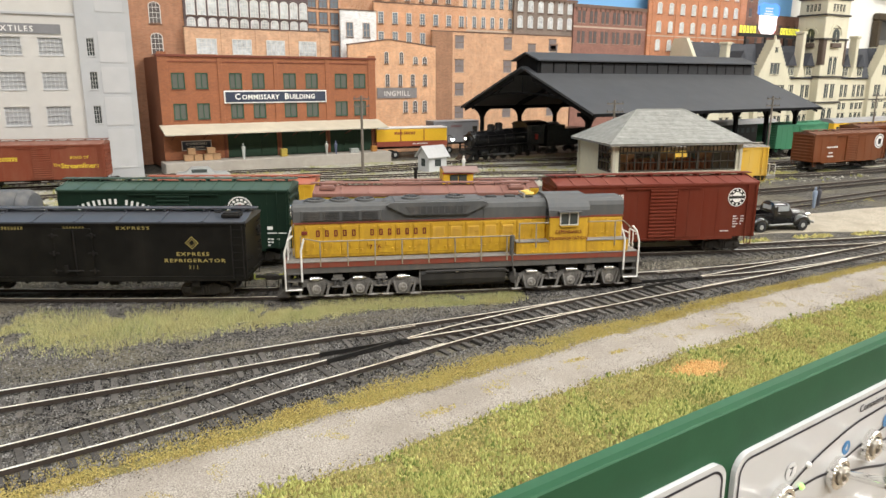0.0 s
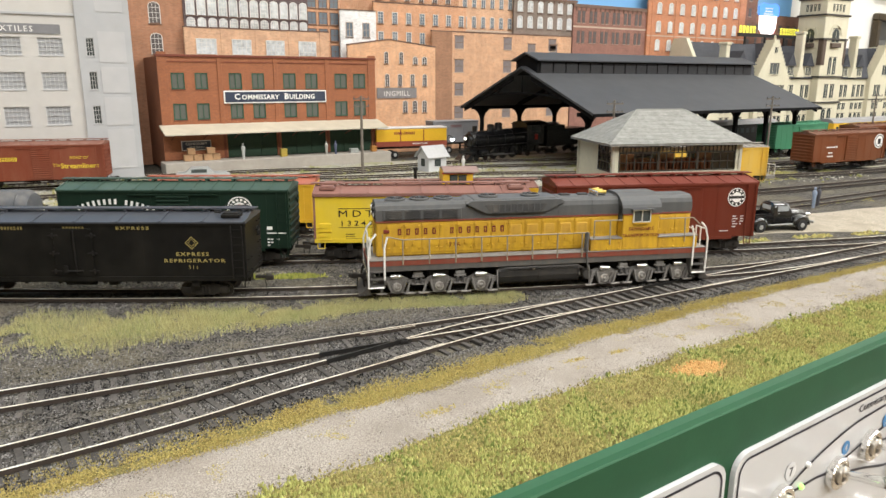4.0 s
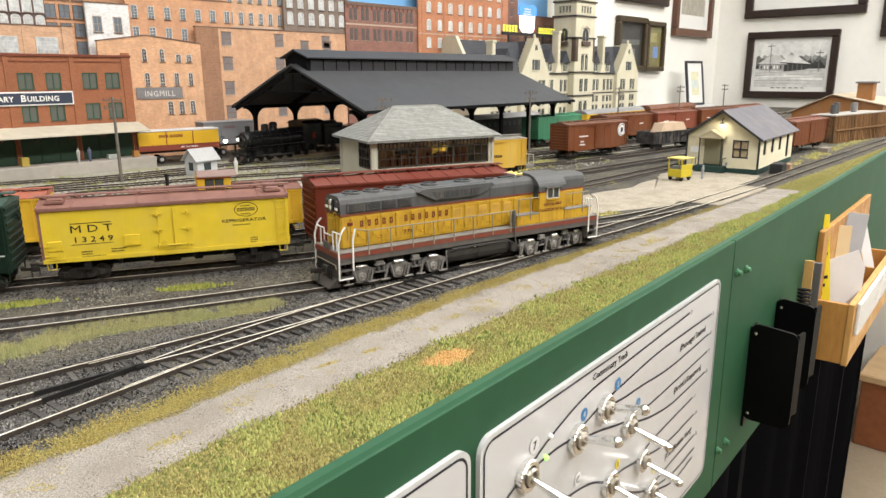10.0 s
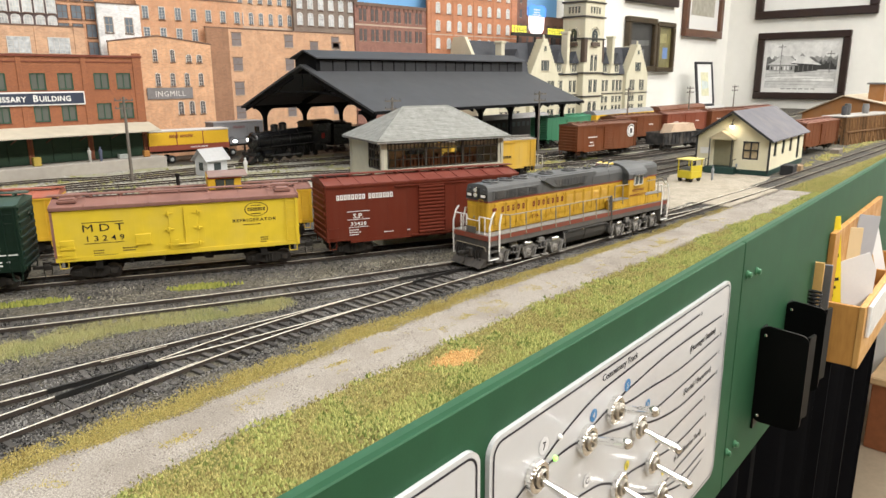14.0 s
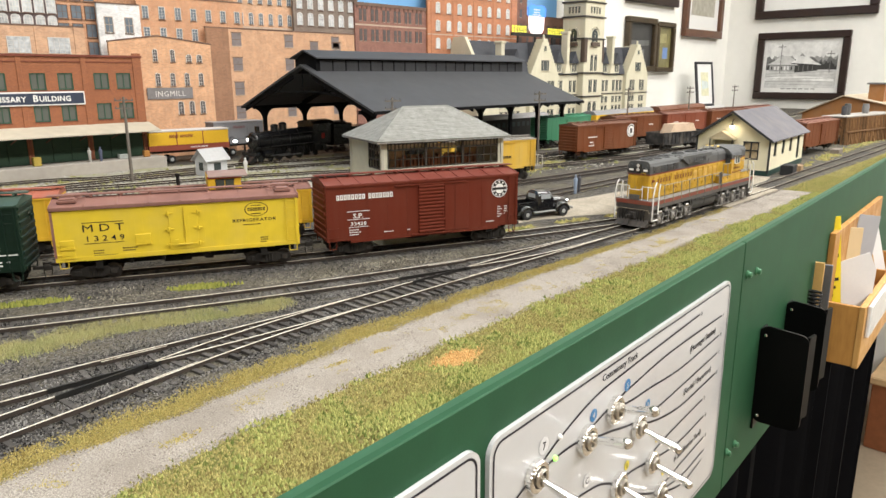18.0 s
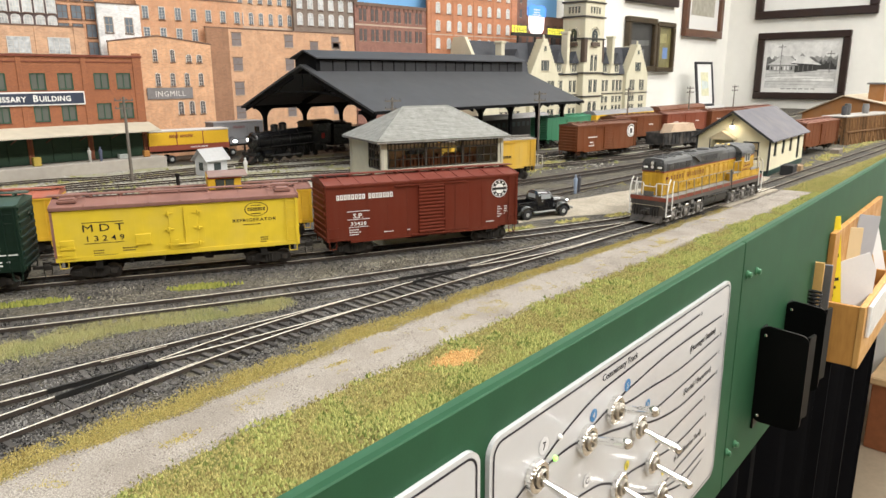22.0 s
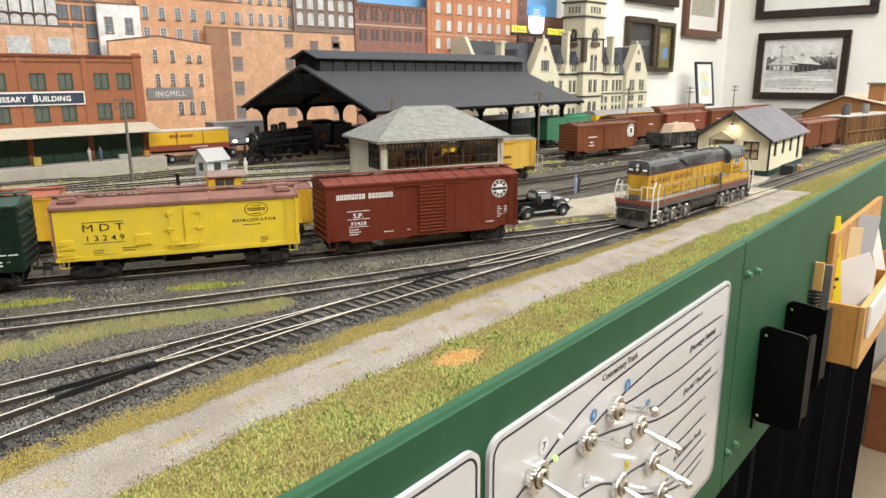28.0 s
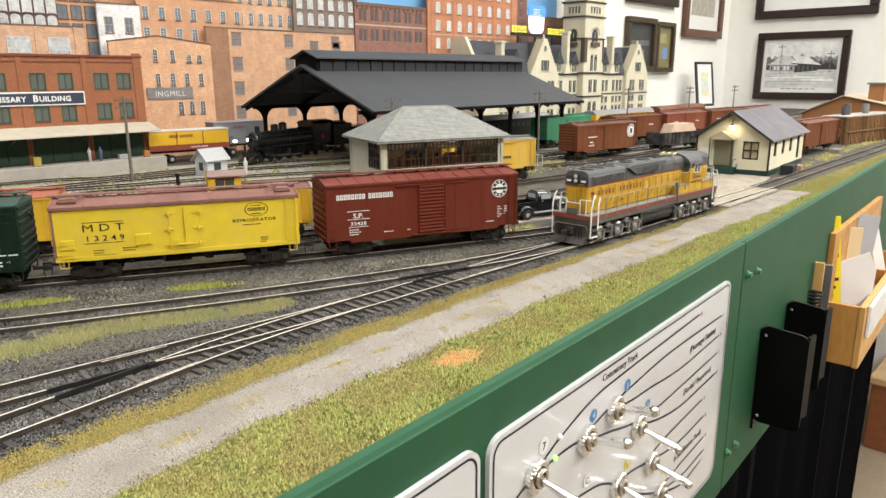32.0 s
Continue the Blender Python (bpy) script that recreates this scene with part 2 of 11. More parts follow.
# ---------- room ----------
WALL = mat("wall_paint", (0.79, 0.78, 0.735), 0.75, var=0.03, scale=40, bump=0.15, bscale=900)
# for the unseen walls, darkened to cut the light they bounce
WALL2 = mat("tan_wall_paint", (0.36, 0.30, 0.22), 0.75, var=0.04, scale=40)
CEILM = mat("ceiling_paint", (0.82, 0.81, 0.78), 0.9, var=0.03, scale=60)
FLOORM = mat("floor_tile", (0.26, 0.21, 0.15), 0.5, var=0.12, scale=60)
RX0, RX1, RY0, RY1, FLOORZ = -2.2, 2.8, -2.6, 1.105, -1.05


def slab(name, label, m, *b):
    ob = part(name, bx(B(), *b), m)
    return tagged(ob, label, "wall" if "wall" in name else name, kind="structure")


slab("wall_north", "white painted plaster wall behind the layout", WALL, RX0, RX1, RY1, RY1 + 0.1, FLOORZ, CEIL)
slab("wall_east", "white painted plaster wall with framed photographs", WALL, RX1, RX1 + 0.1, RY0, RY1 + 0.1, FLOORZ, CEIL)
slab("wall_west", "unseen tan wall, kept dark to cut bounced light", WALL2, RX0 - 0.1, RX0, RY0, RY1 + 0.1, FLOORZ, CEIL)
slab("wall_south", "unseen tan wall, kept dark to cut bounced light", WALL2, RX0, RX1, RY0 - 0.1, RY0, FLOORZ, CEIL)
slab("floor", "beige vinyl floor of the club room", FLOORM, RX0, RX1, RY0, RY1, FLOORZ - 0.05, FLOORZ)
slab("ceiling", "white ceiling of the club room", CEILM, RX0, RX1, RY0, RY1, CEIL, CEIL + 0.05)
fixture_m = mat("fixture_white", (0.8, 0.8, 0.78), 0.4, var=0.02)
for lx, ly in LAMPS:
    fx = empty("ceiling_light", pose(lx, ly, CEIL), "white rectangular fluorescent ceiling light", "light", "ceiling lights")
    part("housing", bx(B(), -0.6, 0.6, -0.16, 0.16, -0.04, -0.001, 0.004), fixture_m, fx)

# ---------- layout: ground, tracks ----------
GROUND_Z = -0.0036


def fascia_y(x):
    return 0.1475 + 0.06 * x


def ground_mat():
    m = bpy.data.materials.new("yard_ballast")
    m.use_nodes = True
    nt = m.node_tree
    b = nt.nodes["Principled BSDF"]
    b.inputs["Roughness"].default_value = 0.95
    b.inputs["Specular IOR Level"].default_value = 0.15
    co = nt.nodes.new("ShaderNodeTexCoord")
    vor = nt.nodes.new("ShaderNodeTexVoronoi")
    vor.inputs["Scale"].default_value = 1250.0
    nt.links.new(co.outputs["Object"], vor.inputs["Vector"])
    n1 = nt.nodes.new("ShaderNodeTexNoise")
    n1.inputs["Scale"].default_value, n1.inputs["Detail"].default_value = 28.0, 6.0
    nt.links.new(co.outputs["Object"], n1.inputs["Vector"])
    ramp = nt.nodes.new("ShaderNodeValToRGB")
    ramp.color_ramp.elements[0].color, ramp.color_ramp.elements[1].color = (0.004, 0.004, 0.0042, 1), (0.150, 0.139, 0.124, 1)
    sep = nt.nodes.new("ShaderNodeSeparateColor")
    nt.links.new(vor.outputs["Color"], sep.inputs[0])
    nt.links.new(sep.outputs[0], ramp.inputs[0])
    mx = nt.nodes.new("ShaderNodeMix")
    mx.data_type = "RGBA"
    mx.inputs["B"].default_value = (0.15, 0.134, 0.092, 1)
    mr = nt.nodes.new("ShaderNodeMapRange")
    mr.inputs["From Min"].default_value, mr.inputs["From Max"].default_value = 0.42, 0.72
    mr.inputs["To Max"].default_value = 0.7
    nt.links.new(n1.outputs["Fac"], mr.inputs["Value"])
    nt.links.new(mr.outputs[0], mx.inputs["Factor"])
    nt.links.new(ramp.outputs[0], mx.inputs["A"])
    nt.links.new(mx.outputs["Result"], b.inputs["Base Color"])
    bp = nt.nodes.new("ShaderNodeBump")
    bp.inputs["Strength"].default_value, bp.inputs["Distance"].default_value = 0.9, 0.0006
    nt.links.new(vor.outputs["Distance"], bp.inputs["Height"])
    nt.links.new(bp.outputs[0], b.inputs["Normal"])
    return m


BALLAST = ground_mat()
bm = B()
xs = np.linspace(RX0 + 0.01, RX1 - 0.002, 90)
rows_y = np.linspace(0, 1, 24)
vg = [[bm.verts.new((x, fascia_y(x) + 0.004 + (RY1 - 0.002 - fascia_y(x) - 0.004) * v,
                     GROUND_Z + 0.0005 * noise.noise((x * 40, v * 30, 0)))) for v in rows_y] for x in xs]
for i in range(len(xs) - 1):
    for j in range(len(rows_y) - 1):
        bm.faces.new((vg[i][j], vg[i + 1][j], vg[i + 1][j + 1], vg[i][j + 1]))
tagged(part("ground", bm, BALLAST, smooth=True), "dark grey fine ballast and cinders over the yard", "ground", kind="structure")
bm = B()
prism(bm, [(RX0 + 0.01, fascia_y(RX0) + 0.005), (RX1 - 0.002, fascia_y(RX1) + 0.005), (RX1 - 0.002, RY1 - 0.002), (RX0 + 0.01, RY1 - 0.002)], 2, -0.06, -0.0052)
tagged(part("benchwork", bm, mat("plywood", (0.45, 0.33, 0.19), 0.7)), "plywood benchwork under the layout", "benchwork", kind="structure")

# centre lines of the tracks in the plan
LINE_L = spline([(-0.30, 0.622), (-0.12, 0.512), (-0.037, 0.459), (0.028, 0.420), (0.091, 0.386), (0.1375, 0.3645), (0.1895, 0.3415), (0.2515, 0.3175),
                 (0.2885, 0.3045), (0.345, 0.287), (0.40, 0.2745), (0.47, 0.2685), (0.52, 0.2655), (0.65, 0.262), (0.78, 0.259), (0.95, 0.261), (1.3, 0.263), (2.6, 0.27)])
LINE_M = spline([(-0.40, 0.244), (-0.04, 0.256), (0.056, 0.2665), (0.10, 0.2715), (0.15, 0.2775), (0.20, 0.2797), (0.25, 0.2785), (0.30, 0.2765), (0.36, 0.2735), (0.43, 0.2695), (0.47, 0.2685)])
LINE_U = spline([(-0.40, 0.339), (-0.041, 0.3055), (0.066, 0.2965), (0.115, 0.2915), (0.16, 0.286), (0.20, 0.282), (0.235, 0.2795)])
LINE_S = spline([(-0.25, 0.69), (-0.12, 0.60), (0.0, 0.522), (0.075, 0.482), (0.147, 0.4465), (0.206, 0.4157), (0.262, 0.388), (0.351, 0.350), (0.423, 0.3195), (0.47, 0.303), (0.525, 0.2845), (0.58, 0.272), (0.64, 0.2635)])
LINE_T = spline([(-0.40, 0.80), (-0.06, 0.625), (0.12, 0.55), (0.26, 0.472), (0.40, 0.415), (0.50, 0.383), (0.56, 0.366)])
FAR_LINES = [spline(p, 0.01) for p in (
    [(-0.6, 0.99), (-0.04, 0.905), (0.06, 0.873), (0.242, 0.835), (0.35, 0.80), (0.46, 0.77), (0.60, 0.70), (0.76, 0.62), (1.03, 0.568), (1.5, 0.545), (2.5, 0.53)],
    [(-0.6, 0.93), (0.217, 0.79), (0.33, 0.76), (0.574, 0.66), (0.76, 0.56), (1.0, 0.51), (1.5, 0.485), (2.5, 0.47)],
    [(-0.6, 1.0), (0.20, 0.93), (0.35, 0.885), (0.55, 0.875), (0.72, 0.825), (1.1, 0.80), (2.5, 0.80)],
    [(0.2, 0.86), (0.36, 0.85), (0.50, 0.828), (0.65, 0.78), (0.98, 0.71), (1.2, 0.70), (2.5, 0.70)],
    [(0.36, 0.55), (0.60, 0.497), (0.70, 0.475), (0.9, 0.455), (1.25, 0.432), (2.5, 0.40)],
    [(0.45, 0.45), (0.60, 0.412), (0.9, 0.40), (1.4, 0.375), (2.5, 0.345)],
    [(0.80, 0.64), (1.146, 0.618), (1.488, 0.58), (2.5, 0.56)],
)]
RAIL = weathered("nickel_rail", (0.92, 0.88, 0.76), (0.36, 0.29, 0.20), 0.8, 0.3, streak=150, metal=0.35)
RAIL_SIDE = mat("rusty_rail", (0.040, 0.030, 0.024), 0.7, 0.0, var=0.25, scale=500)
TIE = mat("weathered_tie", (0.072, 0.066, 0.060), 0.9, var=0.35, scale=900, rnd=0.5)
GAUGE = 0.0172


def rail_mesh(line, side, s0, s1, top=0.0):
    """Verts and faces of one rail: head and web."""
    pts, arcs = line
    head, web = ([], []), ([], [])
    n = max(2, int((s1 - s0) / 0.006))
    for i in range(n + 1):
        s = s0 + (s1 - s0) * i / n
        p, q = along(line, s), along(line, s + 0.002 if s + 0.004 < arcs[-1] else s - 0.002)
        d = (q - p).normalized() * (1 if s + 0.004 < arcs[-1] else -1)
        nrm = Vector((-d.y, d.x))
        c = p + nrm * side
        for (vs, fs), (w, zt, zb) in ((head, (0.00041, top, top - 0.00012)), (web, (0.00042, top - 0.00012, top - 0.0019))):
            k = len(vs)
            for dw, z in ((-w, zb), (-w, zt), (w, zt), (w, zb)):
                vs.append((c.x + nrm.x * dw, c.y + nrm.y * dw, z))
            if i:
                for a in range(3):
                    fs.append((k - 4 + a, k + a, k + a + 1, k - 3 + a))
    return head, web


RAIL_DULL = weathered("dull_rail", (0.30, 0.265, 0.22), (0.12, 0.095, 0.07), 0.8, 0.5, streak=150)


def track(name, label, line, s0=0.0, s1=None, head_mat=None):
    s1 = line[1][-1] if s1 is None else s1
    t = empty(name, Matrix(), label, "track", kind="structure")
    for side in (-GAUGE / 2, GAUGE / 2):
        head, web = rail_mesh(line, side, s0, s1)
        r = raw("rail", *head, head_mat or RAIL, t, "dull brown rail" if head_mat else "bright worn nickel rail")
        raw("rail_web", *web, RAIL_SIDE, r)
    return t


def line_end(line):
    return line[1][-1]


def tie_pose(line, s, jitter=0.0, z=0.0):
    p, q = along(line, s), along(line, s + 0.003)
    d = q - p
    return pose(p.x, p.y, z, 0, 0, math.degrees(math.atan2(d.y, d.x)) + random.uniform(-1, 1) * jitter)


track_l = track("track_lead", "weathered lead track with bright rails and dark ties", LINE_L, 0.0, 1.19)
for side in (-GAUGE / 2, GAUGE / 2):
    head, web = rail_mesh(LINE_L, side, 1.19, LINE_L[1][-1])
    raw("rail_web", *web, RAIL_SIDE, raw("rail", *head, RAIL_DULL, track_l, "dull brown rail beyond the crossing"))
track_m = track("track_main", "weathered main track with bright rails and dark ties", LINE_M)
track_u = track("track_branch", "weathered branch track leaving a turnout", LINE_U)
track_s = track("track_siding", "weathered siding track under the freight cars", LINE_S)
track_t = track("track_yard", "weathered yard track behind the freight cars", LINE_T)
far_tracks = [track("yard_track", "weathered far yard track with dull rails" if k in (1, 4, 5, 6) else "weathered far yard track with bright rails", ln, head_mat=RAIL_DULL if k in (1, 4, 5, 6) else None) for k, ln in enumerate(FAR_LINES)]

# turnout frogs, wing rails and guard rails
FROG = mat("blackened_frog", (0.020, 0.019, 0.018), 0.5, 0.3, var=0.3, scale=300)


def rail_y(line, x, side):
    """The height in the plan of one rail of a line at x."""
    pts = line[0]
    k = min(range(1, len(pts) - 1), key=lambda i: abs(pts[i].x - x))
    d = (pts[k + 1] - pts[k - 1]).normalized()
    f = (x - pts[k].x) / d.x
    return pts[k].y + d.y * f + side / d.x


def strip(bm, line, side, x0, x1, w, z0, z1, n=8):
    """A bar that follows one rail of a line."""
    pts = [(x0 + (x1 - x0) * i / n, rail_y(line, x0 + (x1 - x0) * i / n, side)) for i in range(n + 1)]
    prism(bm, [(x, y - w) for x, y in pts] + [(x, y + w) for x, y in reversed(pts)], 2, z0, z1)
    return bm


G2 = GAUGE / 2
for trk, la, lb, xf, back in ((track_m, LINE_M, LINE_U, 0.120, 0.040), (track_l, LINE_M, LINE_L, 0.327, 0.046)):
    fr = part("frog", strip(B(), la, G2, xf - back, xf + 0.002, 0.00050, -0.0018, 0.00012), FROG, trk, "blackened turnout frog")
    part("frog_leg", strip(B(), lb, -G2, xf - back, xf + 0.002, 0.00050, -0.0018, 0.00010), FROG, fr)
    part("wing_rail", strip(B(), la, G2 - 0.0016, xf - 0.002, xf + 0.018, 0.0003, -0.0018, -0.0002), FROG, fr)
    part("wing_rail", strip(B(), lb, -G2 + 0.0016, xf - 0.002, xf + 0.018, 0.0003, -0.0018, -0.0002), FROG, fr)
    gr = part("guard_rail", strip(B(), la, -G2 + 0.0016, xf - 0.014, xf + 0.014, 0.00026, -0.0018, -0.0003), RAIL_SIDE, trk, "short guard rail")
    part("rail_head", strip(B(), la, -G2 + 0.0016, xf - 0.014, xf + 0.014, 0.00026, -0.0003, -0.0002), RAIL, gr)
    gr = part("guard_rail", strip(B(), lb, G2 - 0.0016, xf - 0.014, xf + 0.014, 0.00026, -0.0018, -0.0003), RAIL_SIDE, trk, "short guard rail")
    part("rail_head", strip(B(), lb, G2 - 0.0016, xf - 0.014, xf + 0.014, 0.00026, -0.0003, -0.0002), RAIL, gr)

# raised ballast beds under the tracks
def ballast_bed(line, k, material=None):
    vs, fs = [], []
    n = int(line[1][-1] / 0.008)
    for i in range(n + 1):
        s = line[1][-1] * i / n
        p, q = along(line, min(s, line[1][-1] - 0.004)), along(line, min(s, line[1][-1] - 0.004) + 0.003)
        d = (q - p).normalized()
        c = along(line, s)
        for w, z in ((-0.025, -0.0044), (-0.0185, -0.0028), (0.0, -0.0026), (0.0185, -0.0028), (0.025, -0.0044)):
            vs.append((c.x - d.y * w, c.y + d.x * w, z - 0.00006 * k + 0.0002 * noise.noise((c.x * 120, c.y * 120, w * 300))))
        if i:
            a = 5 * i
            fs += [(a - 5 + j, a + j, a + j + 1, a - 4 + j) for j in range(4)]
    ob = raw("ballast_bed", vs, [f[::-1] for f in fs], material or BALLAST)
    for p in ob.data.polygons:
        p.use_smooth = True
    tagged(ob, "raised bed of pale ballast under a far track" if material else "raised bed of dark gray ballast under a track", "ballast", kind="structure")


for k, ln in enumerate([LINE_L, LINE_M, LINE_U, LINE_S, LINE_T] + [FAR_LINES[q] for q in (1, 4, 5, 6)]):
    ballast_bed(ln, k)

# ---------- layout edge ----------
FASCIA = mat("green_fascia", (0.018, 0.074, 0.034), 0.6, var=0.12, scale=60, bump=0.08, bscale=500, spec=0.22)
FA = math.degrees(math.atan(0.06))
fascia = empty("fascia", pose(0, 0.1475, 0, 0, 0, FA), "dark green painted hardboard fascia along the layout edge", "fascia", kind="structure")
part("board", bx(B(), -1.9, 0.508, -0.004, 0.0, -0.20, 0.0015, 0.0006), FASCIA, fascia)
part("board", bx(B(), 0.5095, 2.4, -0.004, 0.0, -0.20, 0.0015, 0.0006), FASCIA, fascia)
part("edge_strip", bx(B(), -1.9, 2.4, 0.0, 0.004, -0.02, 0.0008), mat("green_edge", (0.022, 0.085, 0.040), 0.5), fascia)

# ---------- rolling stock ----------
def boards_mat(name, col, pitch=0.0011, rough=0.55, var=0.10, dust=0.15):
    """Painted tongue-and-groove boards: upright grooves."""
    m = mat(name, col, rough, var=var, scale=160, dust=dust, spec=0.1 if max(col) < 0.03 else 0.35)
    nt = m.node_tree
    if nt.nodes.get("Wave Texture"):
        return m
    co = next(n for n in nt.nodes if n.type == "TEX_COORD")
    wv = nt.nodes.new("ShaderNodeTexWave")
    wv.wave_profile = "SAW"
    wv.inputs["Scale"].default_value = 1.0 / pitch / 3.1416 / 2 * 0.5
    nt.links.new(co.outputs["Object"], wv.inputs["Vector"])
    bp = nt.nodes.new("ShaderNodeBump")
    bp.inputs["Strength"].default_value, bp.inputs["Distance"].default_value = 0.35, 0.00015
    nt.links.new(wv.outputs["Fac"], bp.inputs["Height"])
    nt.links.new(bp.outputs[0], nt.nodes["Principled BSDF"].inputs["Normal"])
    return m


BLACK = mat("black_frame", (0.012, 0.011, 0.010), 0.65, var=0.25, scale=400, dust=0.2, dustcol=(0.05, 0.042, 0.034), spec=0.2)
GRIME = weathered("grimy_truck", (0.010, 0.009, 0.008), (0.052, 0.044, 0.036), 0.7, 0.45, streak=900, spec=0.35)
WHEEL = mat("steel_wheel", (0.075, 0.066, 0.060), 0.4, 0.6, var=0.2, scale=500)
GLASSD = glass_mat("dark_window_glass")
CACHE = {}


def cached(key, builder, material, smooth=False):
    if key not in CACHE:
        bm = B()
        builder(bm)
        me = bpy.data.meshes.new(key)
        bm.normal_update()
        bm.to_mesh(me)
        bm.free()
        me.materials.append(material)
        if smooth:
            for p in me.polygons:
                p.use_smooth = True
            me.set_sharp_from_angle(angle=0.7)
        CACHE[key] = me
    return CACHE[key]


def put(name, me, parent, m=None, label=""):
    ob = new(name, me)
    ob.parent = parent
    if m is not None:
        ob.matrix_basis = m
    if label:
        ob["label"] = label
    return ob


def b_wheelset(bm):
    for s in (-1, 1):
        lathe(bm, [(0.0014, s * 0.0072), (0.0030, s * 0.0074), (0.0046, s * 0.0076), (0.0048, s * 0.0082), (0.0048, s * 0.0094), (0.0040, s * 0.0096),
                   (0.0037, s * 0.0092), (0.0016, s * 0.0092), (0.0014, s * 0.0098)][::s], axis=1, n=20)
    cyl(bm, (0, -0.0115, 0), (0, 0.0115, 0), 0.0009, n=8)


def b_sideframe(bm):
    out = [(-0.0128, -0.0012), (-0.0128, 0.0016), (-0.0100, 0.0022), (-0.0045, 0.0038), (0.0045, 0.0038), (0.0100, 0.0022), (0.0128, 0.0016),
           (0.0128, -0.0012), (0.0078, -0.0014), (0.0040, -0.0030), (-0.0040, -0.0030), (-0.0078, -0.0014)]
    prism(bm, out, 1, -0.0009, 0.0009)
    for x in (-0.0096, 0.0096):
        bx(bm, x - 0.0017, x + 0.0017, -0.0019, 0.0009, -0.0018, 0.0016, 0.0004)
    for x in (-0.0018, 0.0, 0.0018):
        cyl(bm, (x, -0.0011, -0.0022), (x, -0.0011, 0.0020), 0.0007, n=8)
    bx(bm, -0.003, 0.003, -0.0018, 0.0009, 0.0020, 0.0036, 0.0004)


def freight_truck(parent, x):
    t = put("truck", cached("bolster", lambda bm: (bx(bm, -0.0022, 0.0022, -0.0105, 0.0105, 0.0052, 0.0078, 0.0005),
                                                   bx(bm, -0.0125, -0.0115, -0.009, 0.009, 0.004, 0.0052), bx(bm, 0.0115, 0.0125, -0.009, 0.009, 0.004, 0.0052)), GRIME),
            parent, pose(x, 0, 0))
    for s in (-1, 1):
        put("side_frame", cached("sideframe", b_sideframe, GRIME), t, pose(0, 0.0112 * s, 0.0052, 0, 0, 0 if s < 0 else 180))
    for s in (-1, 1):
        put("wheelset", cached("wheelset", b_wheelset, WHEEL, True), t, pose(0.0096 * s, 0, 0.0048))
    return t


def b_coupler(bm):
    bx(bm, 0, 0.006, -0.0009, 0.0009, -0.0009, 0.0009)
    bx(bm, 0.0055, 0.0092, -0.0019, 0.0012, -0.0016, 0.0016, 0.0005)
    bx(bm, 0.0085, 0.0105, -0.0019, -0.0006, -0.0015, 0.0015, 0.0004)
    wire(bm, [(0.0055, -0.0005, -0.0016), (0.006, -0.0006, -0.006), (0.0068, -0.002, -0.0072)], 0.0003)


def couplers(car, L, z=0.0092):
    for s in (-1, 1):
        put("coupler", cached("coupler", b_coupler, GRIME, True), car, pose(s * L / 2, 0, z, 0, 0, 0 if s > 0 else 180))


def ladder(car, x, y, z0, z1, w, rungs, m, r=0.00033, out=0.0010, name="ladder"):
    """A side ladder: two stiles and rungs that stand off the side."""
    s = -1 if y < 0 else 1
    lad = empty(name, Matrix())
    lad.parent = car
    yy = y + s * out
    key = "rung_%s_%d_%d" % (m.name, int(w * 1e5), s)
    me = cached(key, lambda bm: wire(bm, [(-w / 2, 0, 0), (-w / 2, s * out, 0), (w / 2, s * out, 0), (w / 2, 0, 0)], r, 5), m)
    for i in range(rungs):
        put("rung", me, lad, pose(x, y, z0 + (z1 - z0) * (i + 0.5) / rungs))
    for xx in (x - w / 2, x + w / 2):
        part("stile", bx(B(), xx - r, xx + r, yy - r, yy + r, z0, z1), m, lad)
    return lad


def end_ladder(car, x, y, z0, z1, w, rungs, m, r=0.00033, out=0.0010):
    s = -1 if x < 0 else 1
    lad = empty("ladder", Matrix())
    lad.parent = car
    me = cached("end_rung_%s_%d_%d" % (m.name, int(w * 1e5), s), lambda bm: wire(bm, [(0, -w / 2, 0), (s * out, -w / 2, 0), (s * out, w / 2, 0), (0, w / 2, 0)], r, 5), m)
    for i in range(rungs):
        put("rung", me, lad, pose(x, y, z0 + (z1 - z0) * (i + 0.5) / rungs))
    return lad


def stirrups(car, L, W, z0, m):
    for sx in (-1, 1):
        for sy in (-1, 1):
            bm = B()
            x, y = sx * (L / 2 - 0.004), sy * (W / 2 - 0.0006)
            wire(bm, [(x - 0.0025, y, z0), (x - 0.0022, y, z0 - 0.0052), (x + 0.0022, y, z0 - 0.0052), (x + 0.0025, y, z0)], 0.0004, 5)
            part("step", bm, m, car)


def roof_shape(bm, L, W, ze, zr, t=0.0008, over=0.0006):
    prism(bm, [(-W / 2 - over, ze), (-W / 2 - over, ze - t), (W / 2 + over, ze - t), (W / 2 + over, ze), (0, zr)], 0, -L / 2 - over, L / 2 + over)


